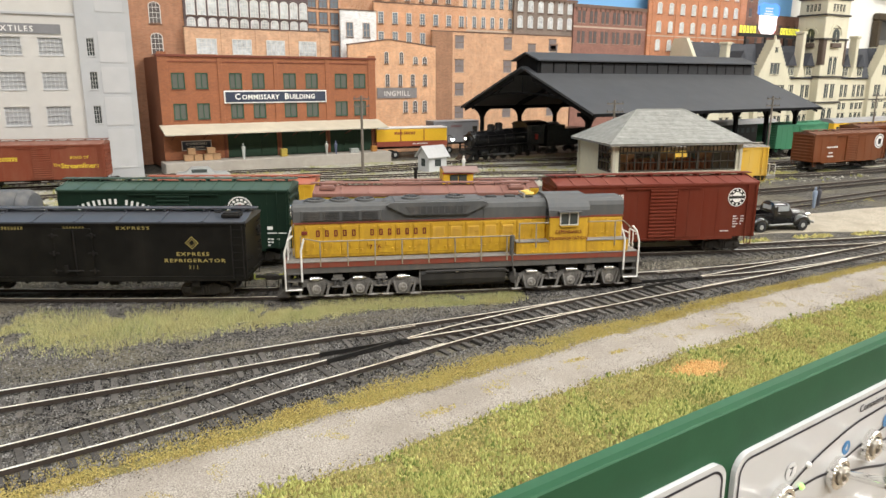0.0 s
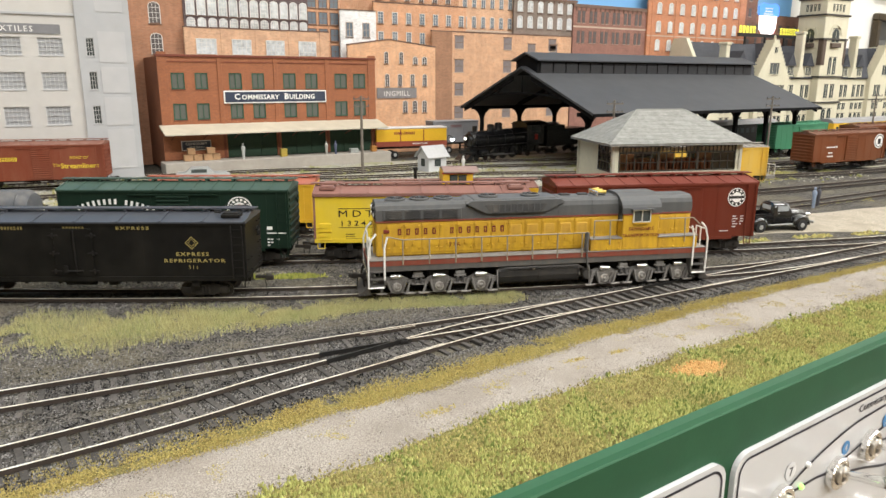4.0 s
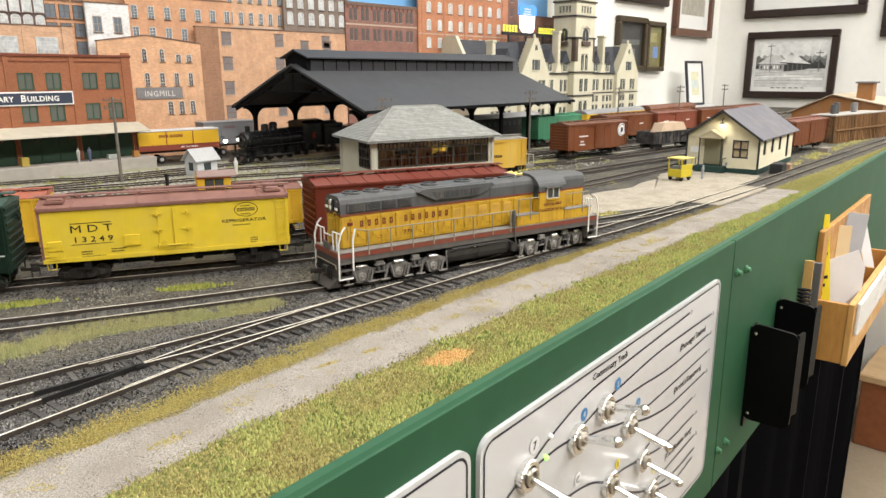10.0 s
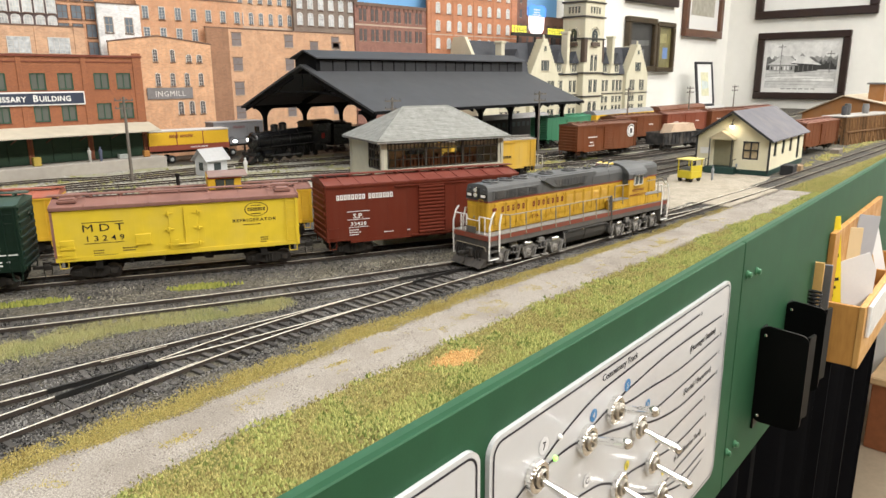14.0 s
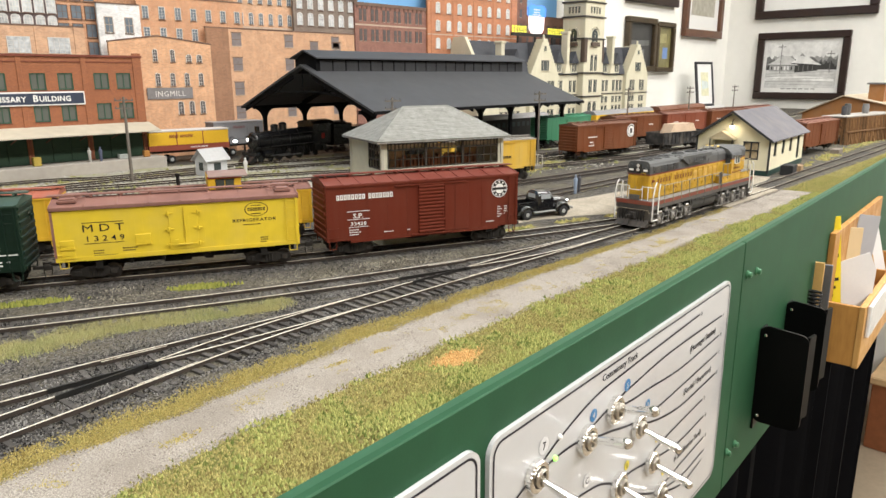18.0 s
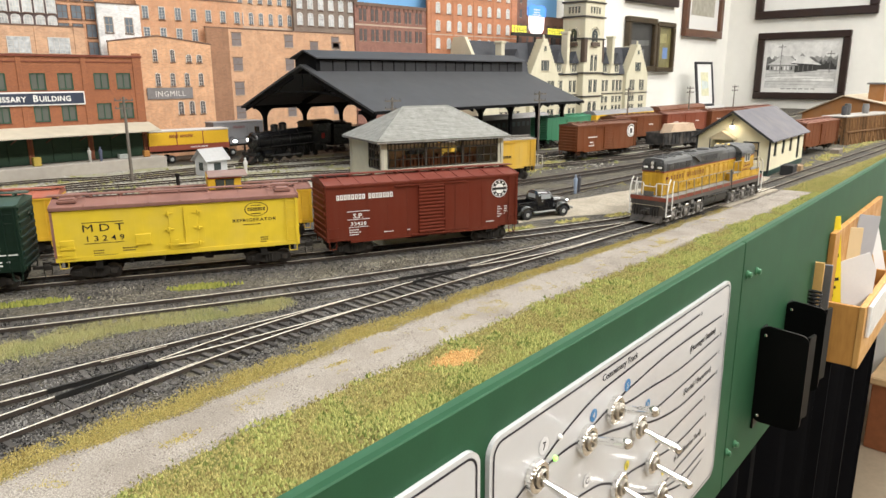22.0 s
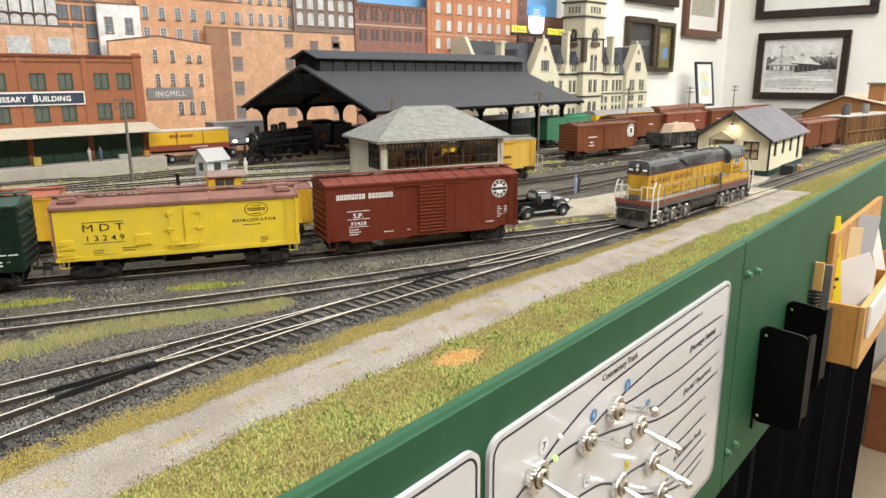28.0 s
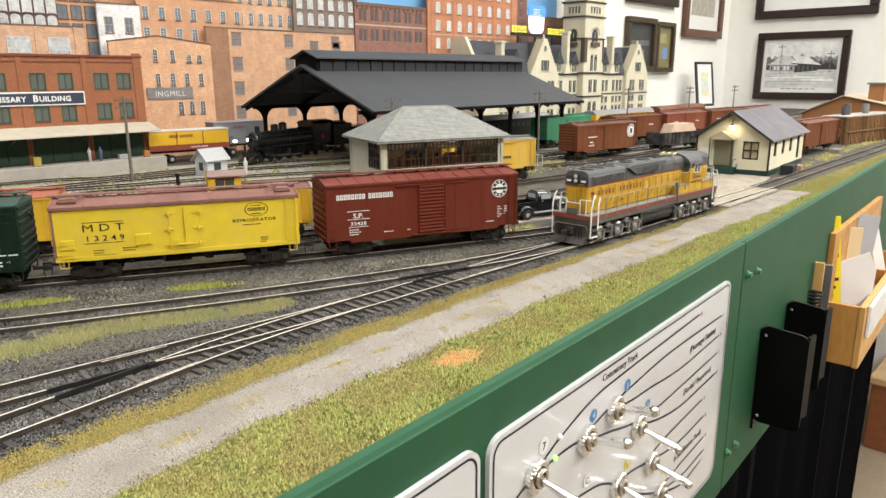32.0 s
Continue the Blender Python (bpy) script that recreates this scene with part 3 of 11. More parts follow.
def freight_car(name, label, m, L=0.1435, W=0.034, z0=0.0118, ze=0.0485, zr=0.0518, side=None, roof=None, ends=None, style="steel", board=None,
                door_w=0.021, door_x=0.0, aux=False, ladders=True, group="freight cars", detail=True, door_mat=None, trim=None, truck_in=0.0195):
    car = empty(name, m, label, "freight car", group)
    ends, board, door_mat, trim = ends or side, board or roof, door_mat or side, trim or side
    bm = B()
    bx(bm, -L / 2, L / 2, -W / 2, W / 2, z0, ze - 0.0006, 0.0003)
    if style == "steel":
        n = 10
        for i in range(1, n):
            x = -L / 2 + L * i / n
            for s in (-1, 1):
                part("side_seam", bx(B(), x - 0.0006, x + 0.0006, s * W / 2, s * (W / 2 + 0.00018), z0, ze - 0.001), side, car)
    else:
        for s in (-1, 1):
            bx(bm, -L / 2, L / 2, s * W / 2, s * (W / 2 + 0.0005), z0 - 0.0012, z0 + 0.0012)
    part("body", bm, side, car)
    for s in (-1, 1):
        part("side_sill", bx(B(), -L / 2 + 0.016, L / 2 - 0.016, s * (W / 2 - 0.001), s * (W / 2 + 0.0002), z0 - 0.0016, z0 + 0.0004), side, car)
        part("eave_strip", bx(B(), -L / 2, L / 2, s * W / 2, s * (W / 2 + 0.0007), ze - 0.0018, ze - 0.0007), side, car)
        for sx in (-1, 1):
            part("corner_post", bx(B(), sx * L / 2, sx * (L / 2 - 0.0012), s * W / 2, s * (W / 2 + 0.00035), z0, ze - 0.001), side, car)
    bm = B()
    roof_shape(bm, L, W, ze, zr)
    n = 12 if style == "steel" else 8
    for i in range(n + 1):
        x = -L / 2 + L * i / n
        for s in (-1, 1):
            v = [(x - 0.0005, s * (W / 2 + 0.0006), ze), (x + 0.0005, s * (W / 2 + 0.0006), ze), (x + 0.0005, 0, zr), (x - 0.0005, 0, zr)]
            up = [(a, b, c + 0.00045) for a, b, c in v]
            q = [bm.verts.new(p) for p in v + up]
            for f in ((4, 5, 6, 7), (0, 1, 5, 4), (1, 2, 6, 5), (3, 0, 4, 7)):
                bm.faces.new([q[k] for k in f])
    bmesh.ops.recalc_face_normals(bm, faces=bm.faces)
    part("roof", bm, roof, car)
    bm = B()
    zb = zr + 0.0011
    for k in (-1, 0, 1):
        bx(bm, -L / 2 - 0.003, L / 2 + 0.003, k * 0.0021 - 0.00095, k * 0.0021 + 0.00095, zb, zb + 0.0006)
    for i in range(9):
        x = -L / 2 + 0.004 + (L - 0.008) * i / 8
        bx(bm, x - 0.0006, x + 0.0006, -0.003, 0.003, zr - 0.0004, zb)
    part("running_board", bm, board, car)
    for sx in (-1, 1):
        bm = B()
        x = sx * L / 2
        if style == "steel":
            k = 9
            pr = [(x - sx * 0.0004, z0)]
            for i in range(k):
                z = z0 + 0.0018 + (ze - z0 - 0.004) * i / (k - 1)
                pr += [(x + sx * 0.0001, z - 0.0011), (x + sx * 0.0008, z - 0.0006), (x + sx * 0.0008, z + 0.0006), (x + sx * 0.0001, z + 0.0011)]
            prism(bm, pr + [(x - sx * 0.0004, ze - 0.001)], 1, -W / 2 + 0.0015, W / 2 - 0.0015)
        else:
            bx(bm, x, x + sx * 0.0005, -W / 2, W / 2, z0, z0 + 0.002)
            bx(bm, x, x + sx * 0.0005, -W / 2, W / 2, ze - 0.003, ze - 0.001)
        prism(bm, [(-W / 2, ze - 0.001), (W / 2, ze - 0.001), (0, zr - 0.0003)], 0, x - sx * 0.0008, x + sx * 0.0001)
        part("end", bm, ends, car)
    for s in (-1, 1):
        bm = B()
        y0, y1 = s * W / 2, s * (W / 2 + 0.0009)
        zt, zl = ze - 0.0035, z0 + 0.0006
        x0, x1 = door_x - door_w / 2, door_x + door_w / 2
        if style == "steel":
            pr, pitch = [(y0, zl), (y1, zl)], (zt - zl) / 14
            for i in range(14):
                z = zl + pitch * (i + 0.5)
                pr += [(y1, z - 0.0008), (y1 + s * 0.0006, z - 0.0004), (y1 + s * 0.0006, z + 0.0004), (y1, z + 0.0008)]
            prism(bm, pr + [(y1, zt), (y0, zt)], 0, x0, x1)
            d = part("door", bm, door_mat, car)
            part("door_track", bx(B(), x0 - door_w * 0.9, x1 + door_w * 0.9, y0, y0 + s * 0.0013, zt, zt + 0.0008), side, car)
            part("door_track", bx(B(), x0 - door_w * 0.3, x1 + door_w * 0.3, y0, y0 + s * 0.0012, zl - 0.0012, zl - 0.0003), side, car)
            if aux:
                bm = B()
                bx(bm, x1 + 0.0006, x1 + door_w * 1.0, y0, y0 + s * 0.0006, zl, zt, 0.0002)
                bx(bm, x1 + door_w * 0.45, x1 + door_w * 0.47, y0, y0 + s * 0.0009, zl, zt)
                part("auxiliary_door", bm, door_mat, car)
            bm = B()
            wire(bm, [(x1 - 0.0015, y1, zl + 0.011), (x1 - 0.0015, y1 + s * 0.0008, zl + 0.011), (x1 - 0.0015, y1 + s * 0.0008, zl + 0.015), (x1 - 0.0015, y1, zl + 0.015)], 0.0003, 5)
            bx(bm, x1 - 0.001, x1 + 0.002, y1, y1 + s * 0.0005, zl + 0.008, zl + 0.0095)
            part("handle", bm, door_mat, d)
        else:
            bx(bm, x0, door_x - 0.00015, y0, y1 - s * 0.0004, zl + 0.001, zt, 0.0001)
            bx(bm, door_x + 0.00015, x1, y0, y1 - s * 0.0004, zl + 0.001, zt, 0.0001)
            d = part("door", bm, door_mat, car)
            for sx in (-1, 1):
                for fz in (0.14, 0.5, 0.86):
                    bm = B()
                    z = zl + (zt - zl) * fz
                    bx(bm, door_x + sx * door_w * 0.5 - 0.0026, door_x + sx * door_w * 0.5 + 0.0026, y1 - s * 0.0004, y1 + s * 0.0001, z - 0.0004, z + 0.0004)
                    cyl(bm, (door_x + sx * door_w * 0.52, y1, z - 0.0012), (door_x + sx * door_w * 0.52, y1, z + 0.0012), 0.0006, n=8)
                    part("hinge", bm, trim, d)
            bm = B()
            cyl(bm, (door_x + 0.0008, y1, zl + 0.002), (door_x + 0.0008, y1, zt - 0.001), 0.0004, n=6)
            wire(bm, [(door_x - 0.0045, y1 + s * 0.0005, zl + 0.004), (door_x + 0.0045, y1 + s * 0.0005, zl + 0.004)], 0.0005, 6)
            bx(bm, door_x - 0.0055, door_x - 0.0035, y1, y1 + s * 0.0008, zl + 0.003, zl + 0.007)
            part("latch_bar", bm, trim, d)
    if ladders:
        for s in (-1, 1):
            ladder(car, s * -1 * (L / 2 - 0.0045) * -1 if s > 0 else L / 2 - 0.0045, s * W / 2, z0, ze - 0.002, 0.0058, 7, trim)
            bm = B()
            xg = -s * -1 * (L / 2 - 0.0045) * -1
            for z in (z0 + 0.003, z0 + 0.009):
                wire(bm, [(-L / 2 + 0.0015, s * W / 2, z), (-L / 2 + 0.0015, s * (W / 2 + 0.001), z), (-L / 2 + 0.0075, s * (W / 2 + 0.001), z), (-L / 2 + 0.0075, s * W / 2, z)], 0.00033, 5)
            part("grab_iron", bm, trim, car)
        for sx in (-1, 1):
            end_ladder(car, sx * L / 2, -sx * -1 * (W / 2 - 0.006), z0, ze - 0.002, 0.0058, 7, trim)
            bm = B()
            for z in (z0 + 0.003, z0 + 0.010):
                wire(bm, [(sx * (L / 2), -sx * 0.008, z), (sx * (L / 2 + 0.001), -sx * 0.008, z), (sx * (L / 2 + 0.001), -sx * 0.0145, z), (sx * L / 2, -sx * 0.0145, z)], 0.00033, 5)
            part("grab_iron", bm, trim, car)
    bm = B()
    x = L / 2 + 0.0018
    for i in range(16):
        a, b = 2 * math.pi * i / 16, 2 * math.pi * (i + 1) / 16
        cyl(bm, (x, 0.006 + 0.0032 * math.cos(a), ze - 0.009 + 0.0032 * math.sin(a)), (x, 0.006 + 0.0032 * math.cos(b), ze - 0.009 + 0.0032 * math.sin(b)), 0.0003, n=5)
    for i in range(4):
        a = math.pi * i / 4
        cyl(bm, (x, 0.006 - 0.0032 * math.cos(a), ze - 0.009 - 0.0032 * math.sin(a)), (x, 0.006 + 0.0032 * math.cos(a), ze - 0.009 + 0.0032 * math.sin(a)), 0.0002, n=5)
    cyl(bm, (L / 2, 0.006, ze - 0.009), (x, 0.006, ze - 0.009), 0.0004, n=6)
    part("brake_wheel", bm, trim, car)
    bm = B()
    bx(bm, -L / 2 + 0.002, L / 2 - 0.002, -0.0028, 0.0028, 0.0072, z0 + 0.0004)
    for x in (-L * 0.34, L * 0.34):
        bx(bm, x - 0.002, x + 0.002, -W / 2 + 0.001, W / 2 - 0.001, 0.0080, z0 + 0.0004)
    for x in (-0.03, -0.012, 0.012, 0.03):
        bx(bm, x - 0.0008, x + 0.0008, -W / 2 + 0.001, W / 2 - 0.001, 0.0100, z0 + 0.0004)
    cyl(bm, (-0.012, -0.008, 0.0092), (0.004, -0.008, 0.0092), 0.0021, n=10)
    bx(bm, 0.012, 0.017, -0.011, -0.006, 0.0078, z0)
    wire(bm, [(-L * 0.33, -0.005, 0.0082), (L * 0.33, -0.005, 0.0082)], 0.0004, 5)
    part("underframe", bm, BLACK, car)
    stirrups(car, L, W, z0, trim)
    couplers(car, L)
    for s in (-1, 1):
        freight_truck(car, s * (L / 2 - truck_in))
    return car


def hatches(car, L, W, ze, zr, m):
    """Four ice hatches with their latch bars on a reefer's roof."""
    for sx in (-1, 1):
        for sy in (-1, 1):
            bm = B()
            xc, yc = sx * (L / 2 - 0.0085), sy * W * 0.27
            zc = zr - (zr - ze) * 0.54 + 0.0004
            bx(bm, xc - 0.0050, xc + 0.0050, yc - 0.0038, yc + 0.0038, zc - 0.0005, zc + 0.0013, 0.0003)
            bx(bm, xc - 0.0042, xc + 0.0042, yc - 0.0030, yc + 0.0030, zc + 0.0013, zc + 0.0022, 0.0004)
            h = part("ice_hatch", bm, m, car)
            bm = B()
            wire(bm, [(xc + 0.0052 * -sx, yc - 0.002, zc + 0.002), (xc - sx * 0.0085, yc - 0.002, zc + 0.0024), (xc - sx * 0.0085, yc + 0.002, zc + 0.0024), (xc - sx * 0.0052, yc + 0.002, zc + 0.002)], 0.0004, 5)
            part("latch_bar", bm, m, h)


def small_bars(car, spots, y, size, m):
    """Rows of unreadable small writing."""
    bm = B()
    for x, z, n in spots:
        for i in range(n):
            bx(bm, x + i * size * 1.5, x + i * size * 1.5 + size * 1.15, y - 0.00012, y, z, z + size * 0.6)
    return part("small_writing", bm, m, car)


def disc(bm, x, y, z, r, t=0.0001, n=24, r0=0.0):
    """A flat ring or disc on a side that faces -y."""
    a = [(x + r * math.cos(2 * math.pi * i / n), z + r * math.sin(2 * math.pi * i / n)) for i in range(n)]
    if r0 <= 0:
        prism(bm, a, 1, y - t, y)
        return
    b = [(x + r0 * math.cos(2 * math.pi * i / n), z + r0 * math.sin(2 * math.pi * i / n)) for i in range(n)]
    for i in range(n):
        j = (i + 1) % n
        quad(bm, (a[i][0], y - t, a[i][1]), (a[j][0], y - t, a[j][1]), (b[j][0], y - t, b[j][1]), (b[i][0], y - t, b[i][1]))


WHITEP = mat("white_lettering", (0.8, 0.79, 0.76), 0.6, var=0.05)
BLACKP = mat("black_lettering", (0.015, 0.014, 0.013), 0.6, var=0.05)
GOLDP = mat("dull_gold_lettering", (0.34, 0.27, 0.09), 0.5, var=0.1)
REDP = mat("red_lettering", (0.42, 0.03, 0.02), 0.5, var=0.05)

# red boxcar on the siding
FREIGHT_RED = weathered("boxcar_red", (0.120, 0.022, 0.011), (0.14, 0.046, 0.028), 0.35, 0.55, streak=220, spec=0.12)
ROOF_RED = weathered("boxcar_roof_red", (0.130, 0.028, 0.019), (0.22, 0.085, 0.062), 0.5, 0.5, streak=180, spec=0.2)
sp = freight_car("boxcar", "red-brown steel boxcar with white lettering on the siding", pose(0.351, 0.350, 0, 0, 0, -23.1), L=0.1435, ze=0.0497, zr=0.0530,
                 side=FREIGHT_RED, roof=ROOF_RED, door_w=0.019, door_x=0.003, aux=True)
ys = -0.01725
letter_bars([8, 7], 0.0034, pose(-0.045, ys, 0.0395, 90, 0, 0), WHITEP, sp, label="white company lettering")
text("S.P.", 0.0044, pose(-0.050, ys, 0.0268, 90, 0, 0), WHITEP, sp, bold=0.012, wide=1.2)
text("33420", 0.0034, pose(-0.050, ys, 0.0218, 90, 0, 0), WHITEP, sp, spread=1.1, bold=0.012, wide=1.2)
bm = B()
bx(bm, -0.058, -0.042, ys - 0.0001, ys, 0.0312, 0.0316)
bx(bm, -0.058, -0.042, ys - 0.0001, ys, 0.0258, 0.0261)
bx(bm, -0.057, -0.043, ys - 0.0001, ys, 0.0206, 0.0209)
part("stripe", bm, WHITEP, sp)
small_bars(sp, [(-0.0565, 0.0186, 5), (-0.0565, 0.0170, 6), (-0.0565, 0.0154, 5), (-0.032, 0.0155, 5), (-0.0155, 0.0155, 2), (0.046, 0.0158, 5), (0.055, 0.026, 2), (0.055, 0.0242, 3),
                (0.055, 0.0224, 2), (0.055, 0.0206, 3), (0.055, 0.0188, 2), (0.0605, 0.026, 2), (0.0605, 0.0242, 2), (0.0605, 0.0224, 2), (0.0605, 0.0206, 1)], ys, 0.0009, WHITEP)
part("herald", cyl(B(), (0.0565, ys - 0.0001, 0.0395), (0.0565, ys, 0.0395), 0.0064, n=28), WHITEP, sp, "round white herald")
part("herald_ring", cyl(B(), (0.0565, ys - 0.00018, 0.0395), (0.0565, ys - 0.0001, 0.0395), 0.0059, n=28), BLACKP, sp)
part("herald_center", cyl(B(), (0.0565, ys - 0.00026, 0.0395), (0.0565, ys - 0.00018, 0.0395), 0.0036, n=24), WHITEP, sp)
part("herald_bar", bx(B(), 0.0520, 0.0610, ys - 0.00034, ys - 0.00026, 0.0386, 0.0404), BLACKP, sp)
for k in range(10):
    a = math.radians(20 + k * 36)
    o_ = part("herald_letter", bx(B(), -0.0006, 0.0006, -0.00008, 0.0, -0.0006, 0.0006), WHITEP, sp)
    o_.matrix_basis = pose(0.0565 + 0.0048 * math.cos(a), ys - 0.0002, 0.0395 + 0.0048 * math.sin(a), 0, -math.degrees(a) + 90, 0)

# yellow refrigerator car
REEFER_Y = boards_mat("reefer_yellow", (0.68, 0.50, 0.030), var=0.07, dust=0.18)
REEFER_TRIM = mat("reefer_trim_yellow", (0.66, 0.48, 0.03), 0.5)
ROOF_BROWN = mat("reefer_roof_brown", (0.20, 0.095, 0.075), 0.6, var=0.15, scale=180, dust=0.3, dustcol=(0.34, 0.20, 0.16))
mdt = freight_car("refrigerator_car", "yellow wooden refrigerator car with brown roof and black lettering", pose(0.206, 0.4157, 0, 0, 0, -27.7), L=0.1405, W=0.0335, z0=0.0150, ze=0.0462, zr=0.0493,
                  side=REEFER_Y, roof=ROOF_BROWN, ends=ROOF_BROWN, style="wood", door_w=0.0165, door_x=0.001, trim=REEFER_TRIM)
hatches(mdt, 0.1405, 0.0335, 0.0462, 0.0493, ROOF_BROWN)
for s in (-1, 1):
    part("eave_board", bx(B(), -0.0708, 0.0708, s * 0.01675, s * 0.0178, 0.0440, 0.0462, 0.0002), ROOF_BROWN, mdt, "brown eave board")
    part("corner_angle", bx(B(), -0.0706, -0.0692, s * 0.0164, s * 0.0172, 0.0135, 0.0450), ROOF_BROWN, mdt)
    for k in range(22):
        x = -0.0670 + k * 0.00638
        for z in (0.0158, 0.0430):
            part("rivet", bx(B(), x - 0.0003, x + 0.0003, s * 0.0167, s * 0.0171, z - 0.0003, z + 0.0003), REEFER_TRIM, mdt)
ys = -0.01680
text("M D T", 0.0062, pose(-0.0435, ys, 0.0308, 90, 0, 0), BLACKP, mdt, wide=1.38)
text("1 3 2 4 9", 0.0046, pose(-0.0430, ys, 0.0250, 90, 0, 0), BLACKP, mdt, bold=0.008, wide=1.3)
text("REFRIGERATOR", 0.0028, pose(0.0430, ys, 0.0305, 90, 0, 0), BLACKP, mdt, spread=1.12, bold=0.012, wide=1.25)
bm = B()
bx(bm, -0.0545, -0.0325, ys - 0.0001, ys, 0.0360, 0.0364)
bx(bm, -0.0545, -0.0325, ys - 0.0001, ys, 0.0236, 0.0239)
part("stripe", bm, BLACKP, mdt)
small_bars(mdt, [(-0.050, 0.0190, 5), (-0.050, 0.0175, 5), (-0.050, 0.0160, 11), (-0.034, 0.0195, 7), (-0.034, 0.0180, 6), (0.036, 0.0284, 9), (0.046, 0.0196, 4), (0.046, 0.0182, 4), (0.046, 0.0168, 3)], ys, 0.0008, BLACKP)
bm = B()
for r, r0 in ((1.0, 0.93),):
    n = 28
    for i in range(n):
        a, b = 2 * math.pi * i / n, 2 * math.pi * (i + 1) / n
        quad(bm, *[(0.0445 + 0.0072 * k * math.cos(t), ys - 0.0001, 0.0381 + 0.0045 * k * math.sin(t)) for k, t in ((r, a), (r, b), (r0, b), (r0, a))])
part("herald", bm, BLACKP, mdt, "oval black herald")
letter_bars([7], 0.0021, pose(0.0445, ys, 0.0371, 90, 0, 0), BLACKP, mdt)
small_bars(mdt, [(0.0413, 0.0402, 5), (0.0413, 0.0351, 5)], ys, 0.0008, BLACKP)
for x, z, w2, h2 in ((-0.0265, 0.0215, 0.0085, 0.006), (-0.067, 0.0215, 0.0075, 0.0050), (-0.067, 0.0160, 0.0075, 0.0042)):
    rb_ = part("route_board", bx(B(), x, x + w2, ys - 0.0006, ys + 0.0004, z, z + h2, 0.0002), REEFER_TRIM, mdt)
    part("board_edge", bx(B(), x - 0.0004, x + w2 + 0.0004, ys - 0.0009, ys, z - 0.0005, z), REEFER_TRIM, rb_)

# green boxcar
GREEN = mat("boxcar_green", (0.0055, 0.020, 0.011), 0.5, var=0.12, scale=120, dust=0.05, dustcol=(0.06, 0.08, 0.06))
GREEN_ROOF = mat("boxcar_roof_green", (0.038, 0.068, 0.050), 0.5, var=0.15, scale=150, dust=0.22, dustcol=(0.13, 0.165, 0.135))
npc = freight_car("boxcar", "dark green steel boxcar with dusty green roof and white lettering", pose(0.066, 0.486, 0, 0, 0, -30.4), L=0.1445, ze=0.0497, zr=0.0532,
                  side=GREEN, roof=GREEN_ROOF, door_w=0.020, board=GREEN_ROOF)
ys = -0.01725
bm = B()
for i in range(15):  # arched row of letter blocks
    if i == 8:
        continue
    a = math.radians(112 - i * 3.4)
    cx, cz, R = -0.018, -0.0155, 0.056
    px, pz = cx - 0.020 + R * math.cos(a), cz + R * math.sin(a)
    ca, sa = math.sin(a), -math.cos(a)
    c4 = [(-0.0008, 0), (0.0008, 0), (0.0008, 0.0034), (-0.0008, 0.0034)]
    quad(bm, *[(px + u * ca + w * math.cos(a), ys - 0.0001, pz + u * sa + w * math.sin(a)) for u, w in c4])
part("lettering", bm, WHITEP, npc, "arched white company lettering")
bm = B()
disc(bm, 0.0415, ys, 0.0375, 0.0080, r0=0.0072)
disc(bm, 0.0415, ys, 0.0375, 0.0044, r0=0.0030)
for k in range(14):
    a = 2 * math.pi * k / 14
    bx(bm, 0.0415 + 0.0058 * math.cos(a) - 0.0008, 0.0415 + 0.0058 * math.cos(a) + 0.0008, ys - 0.0001, ys, 0.0375 + 0.0058 * math.sin(a) - 0.0008, 0.0375 + 0.0058 * math.sin(a) + 0.0008)
disc(bm, -0.0, ys - 0.001, 0.034, 0.0040)
bx(bm, 0.058, 0.0705, ys - 0.0001, ys, 0.0215, 0.0222)
bx(bm, 0.058, 0.0615, ys - 0.0001, ys, 0.0240, 0.0262)
part("herald", bm, WHITEP, npc, "round white and red herald")
bm = B()
disc(bm, 0.0415, ys, 0.0375, 0.0030)
part("herald_center", bm, REDP, npc)
small_bars(npc, [(0.058, 0.0175, 2), (0.058, 0.0155, 2), (0.058, 0.0135, 1), (0.064, 0.0175, 1)], ys, 0.0014, WHITEP)

# black express refrigerator car on the lead track
EXP = boards_mat("express_black", (0.010, 0.0095, 0.0085), rough=0.42, var=0.2, dust=0.03)
EXP_ROOF = mat("express_roof_gray", (0.050, 0.054, 0.064), 0.42, var=0.2, scale=100, dust=0.12, dustcol=(0.10, 0.10, 0.11))
exp_car = freight_car("express_car", "long black wooden express refrigerator car with gold lettering", pose(0.0064, 0.4351, 0, 0, 0, -30.2), L=0.1785, W=0.0335, z0=0.0130, ze=0.0441, zr=0.0473, truck_in=0.0246,
                      side=EXP, roof=EXP_ROOF, ends=EXP, style="wood", door_w=0.020, door_x=-0.002, trim=BLACK)
hatches(exp_car, 0.1785, 0.0335, 0.0441, 0.0473, BLACK)
ys = -0.01680
text("EXPRESS", 0.0027, pose(0.0606, ys, 0.0256, 90, 0, 0), GOLDP, exp_car, spread=1.25, bold=0.02, wide=1.45)
text("REFRIGERATOR", 0.0027, pose(0.0615, ys, 0.0220, 90, 0, 0), GOLDP, exp_car, spread=1.25, bold=0.02, wide=1.45)
text("311", 0.0029, pose(0.0606, ys, 0.0183, 90, 0, 0), GOLDP, exp_car, spread=1.4)
letter_bars([8], 0.0016, pose(-0.034, ys, 0.0400, 90, 0, 0), GOLDP, exp_car, gap=0.9)
letter_bars([7], 0.0016, pose(-0.001, ys, 0.0400, 90, 0, 0), GOLDP, exp_car, gap=0.9)
text("EXPRESS", 0.0023, pose(0.030, ys, 0.0400, 90, 0, 0), GOLDP, exp_car, spread=1.35, bold=0.02, wide=1.6)
bm = B()
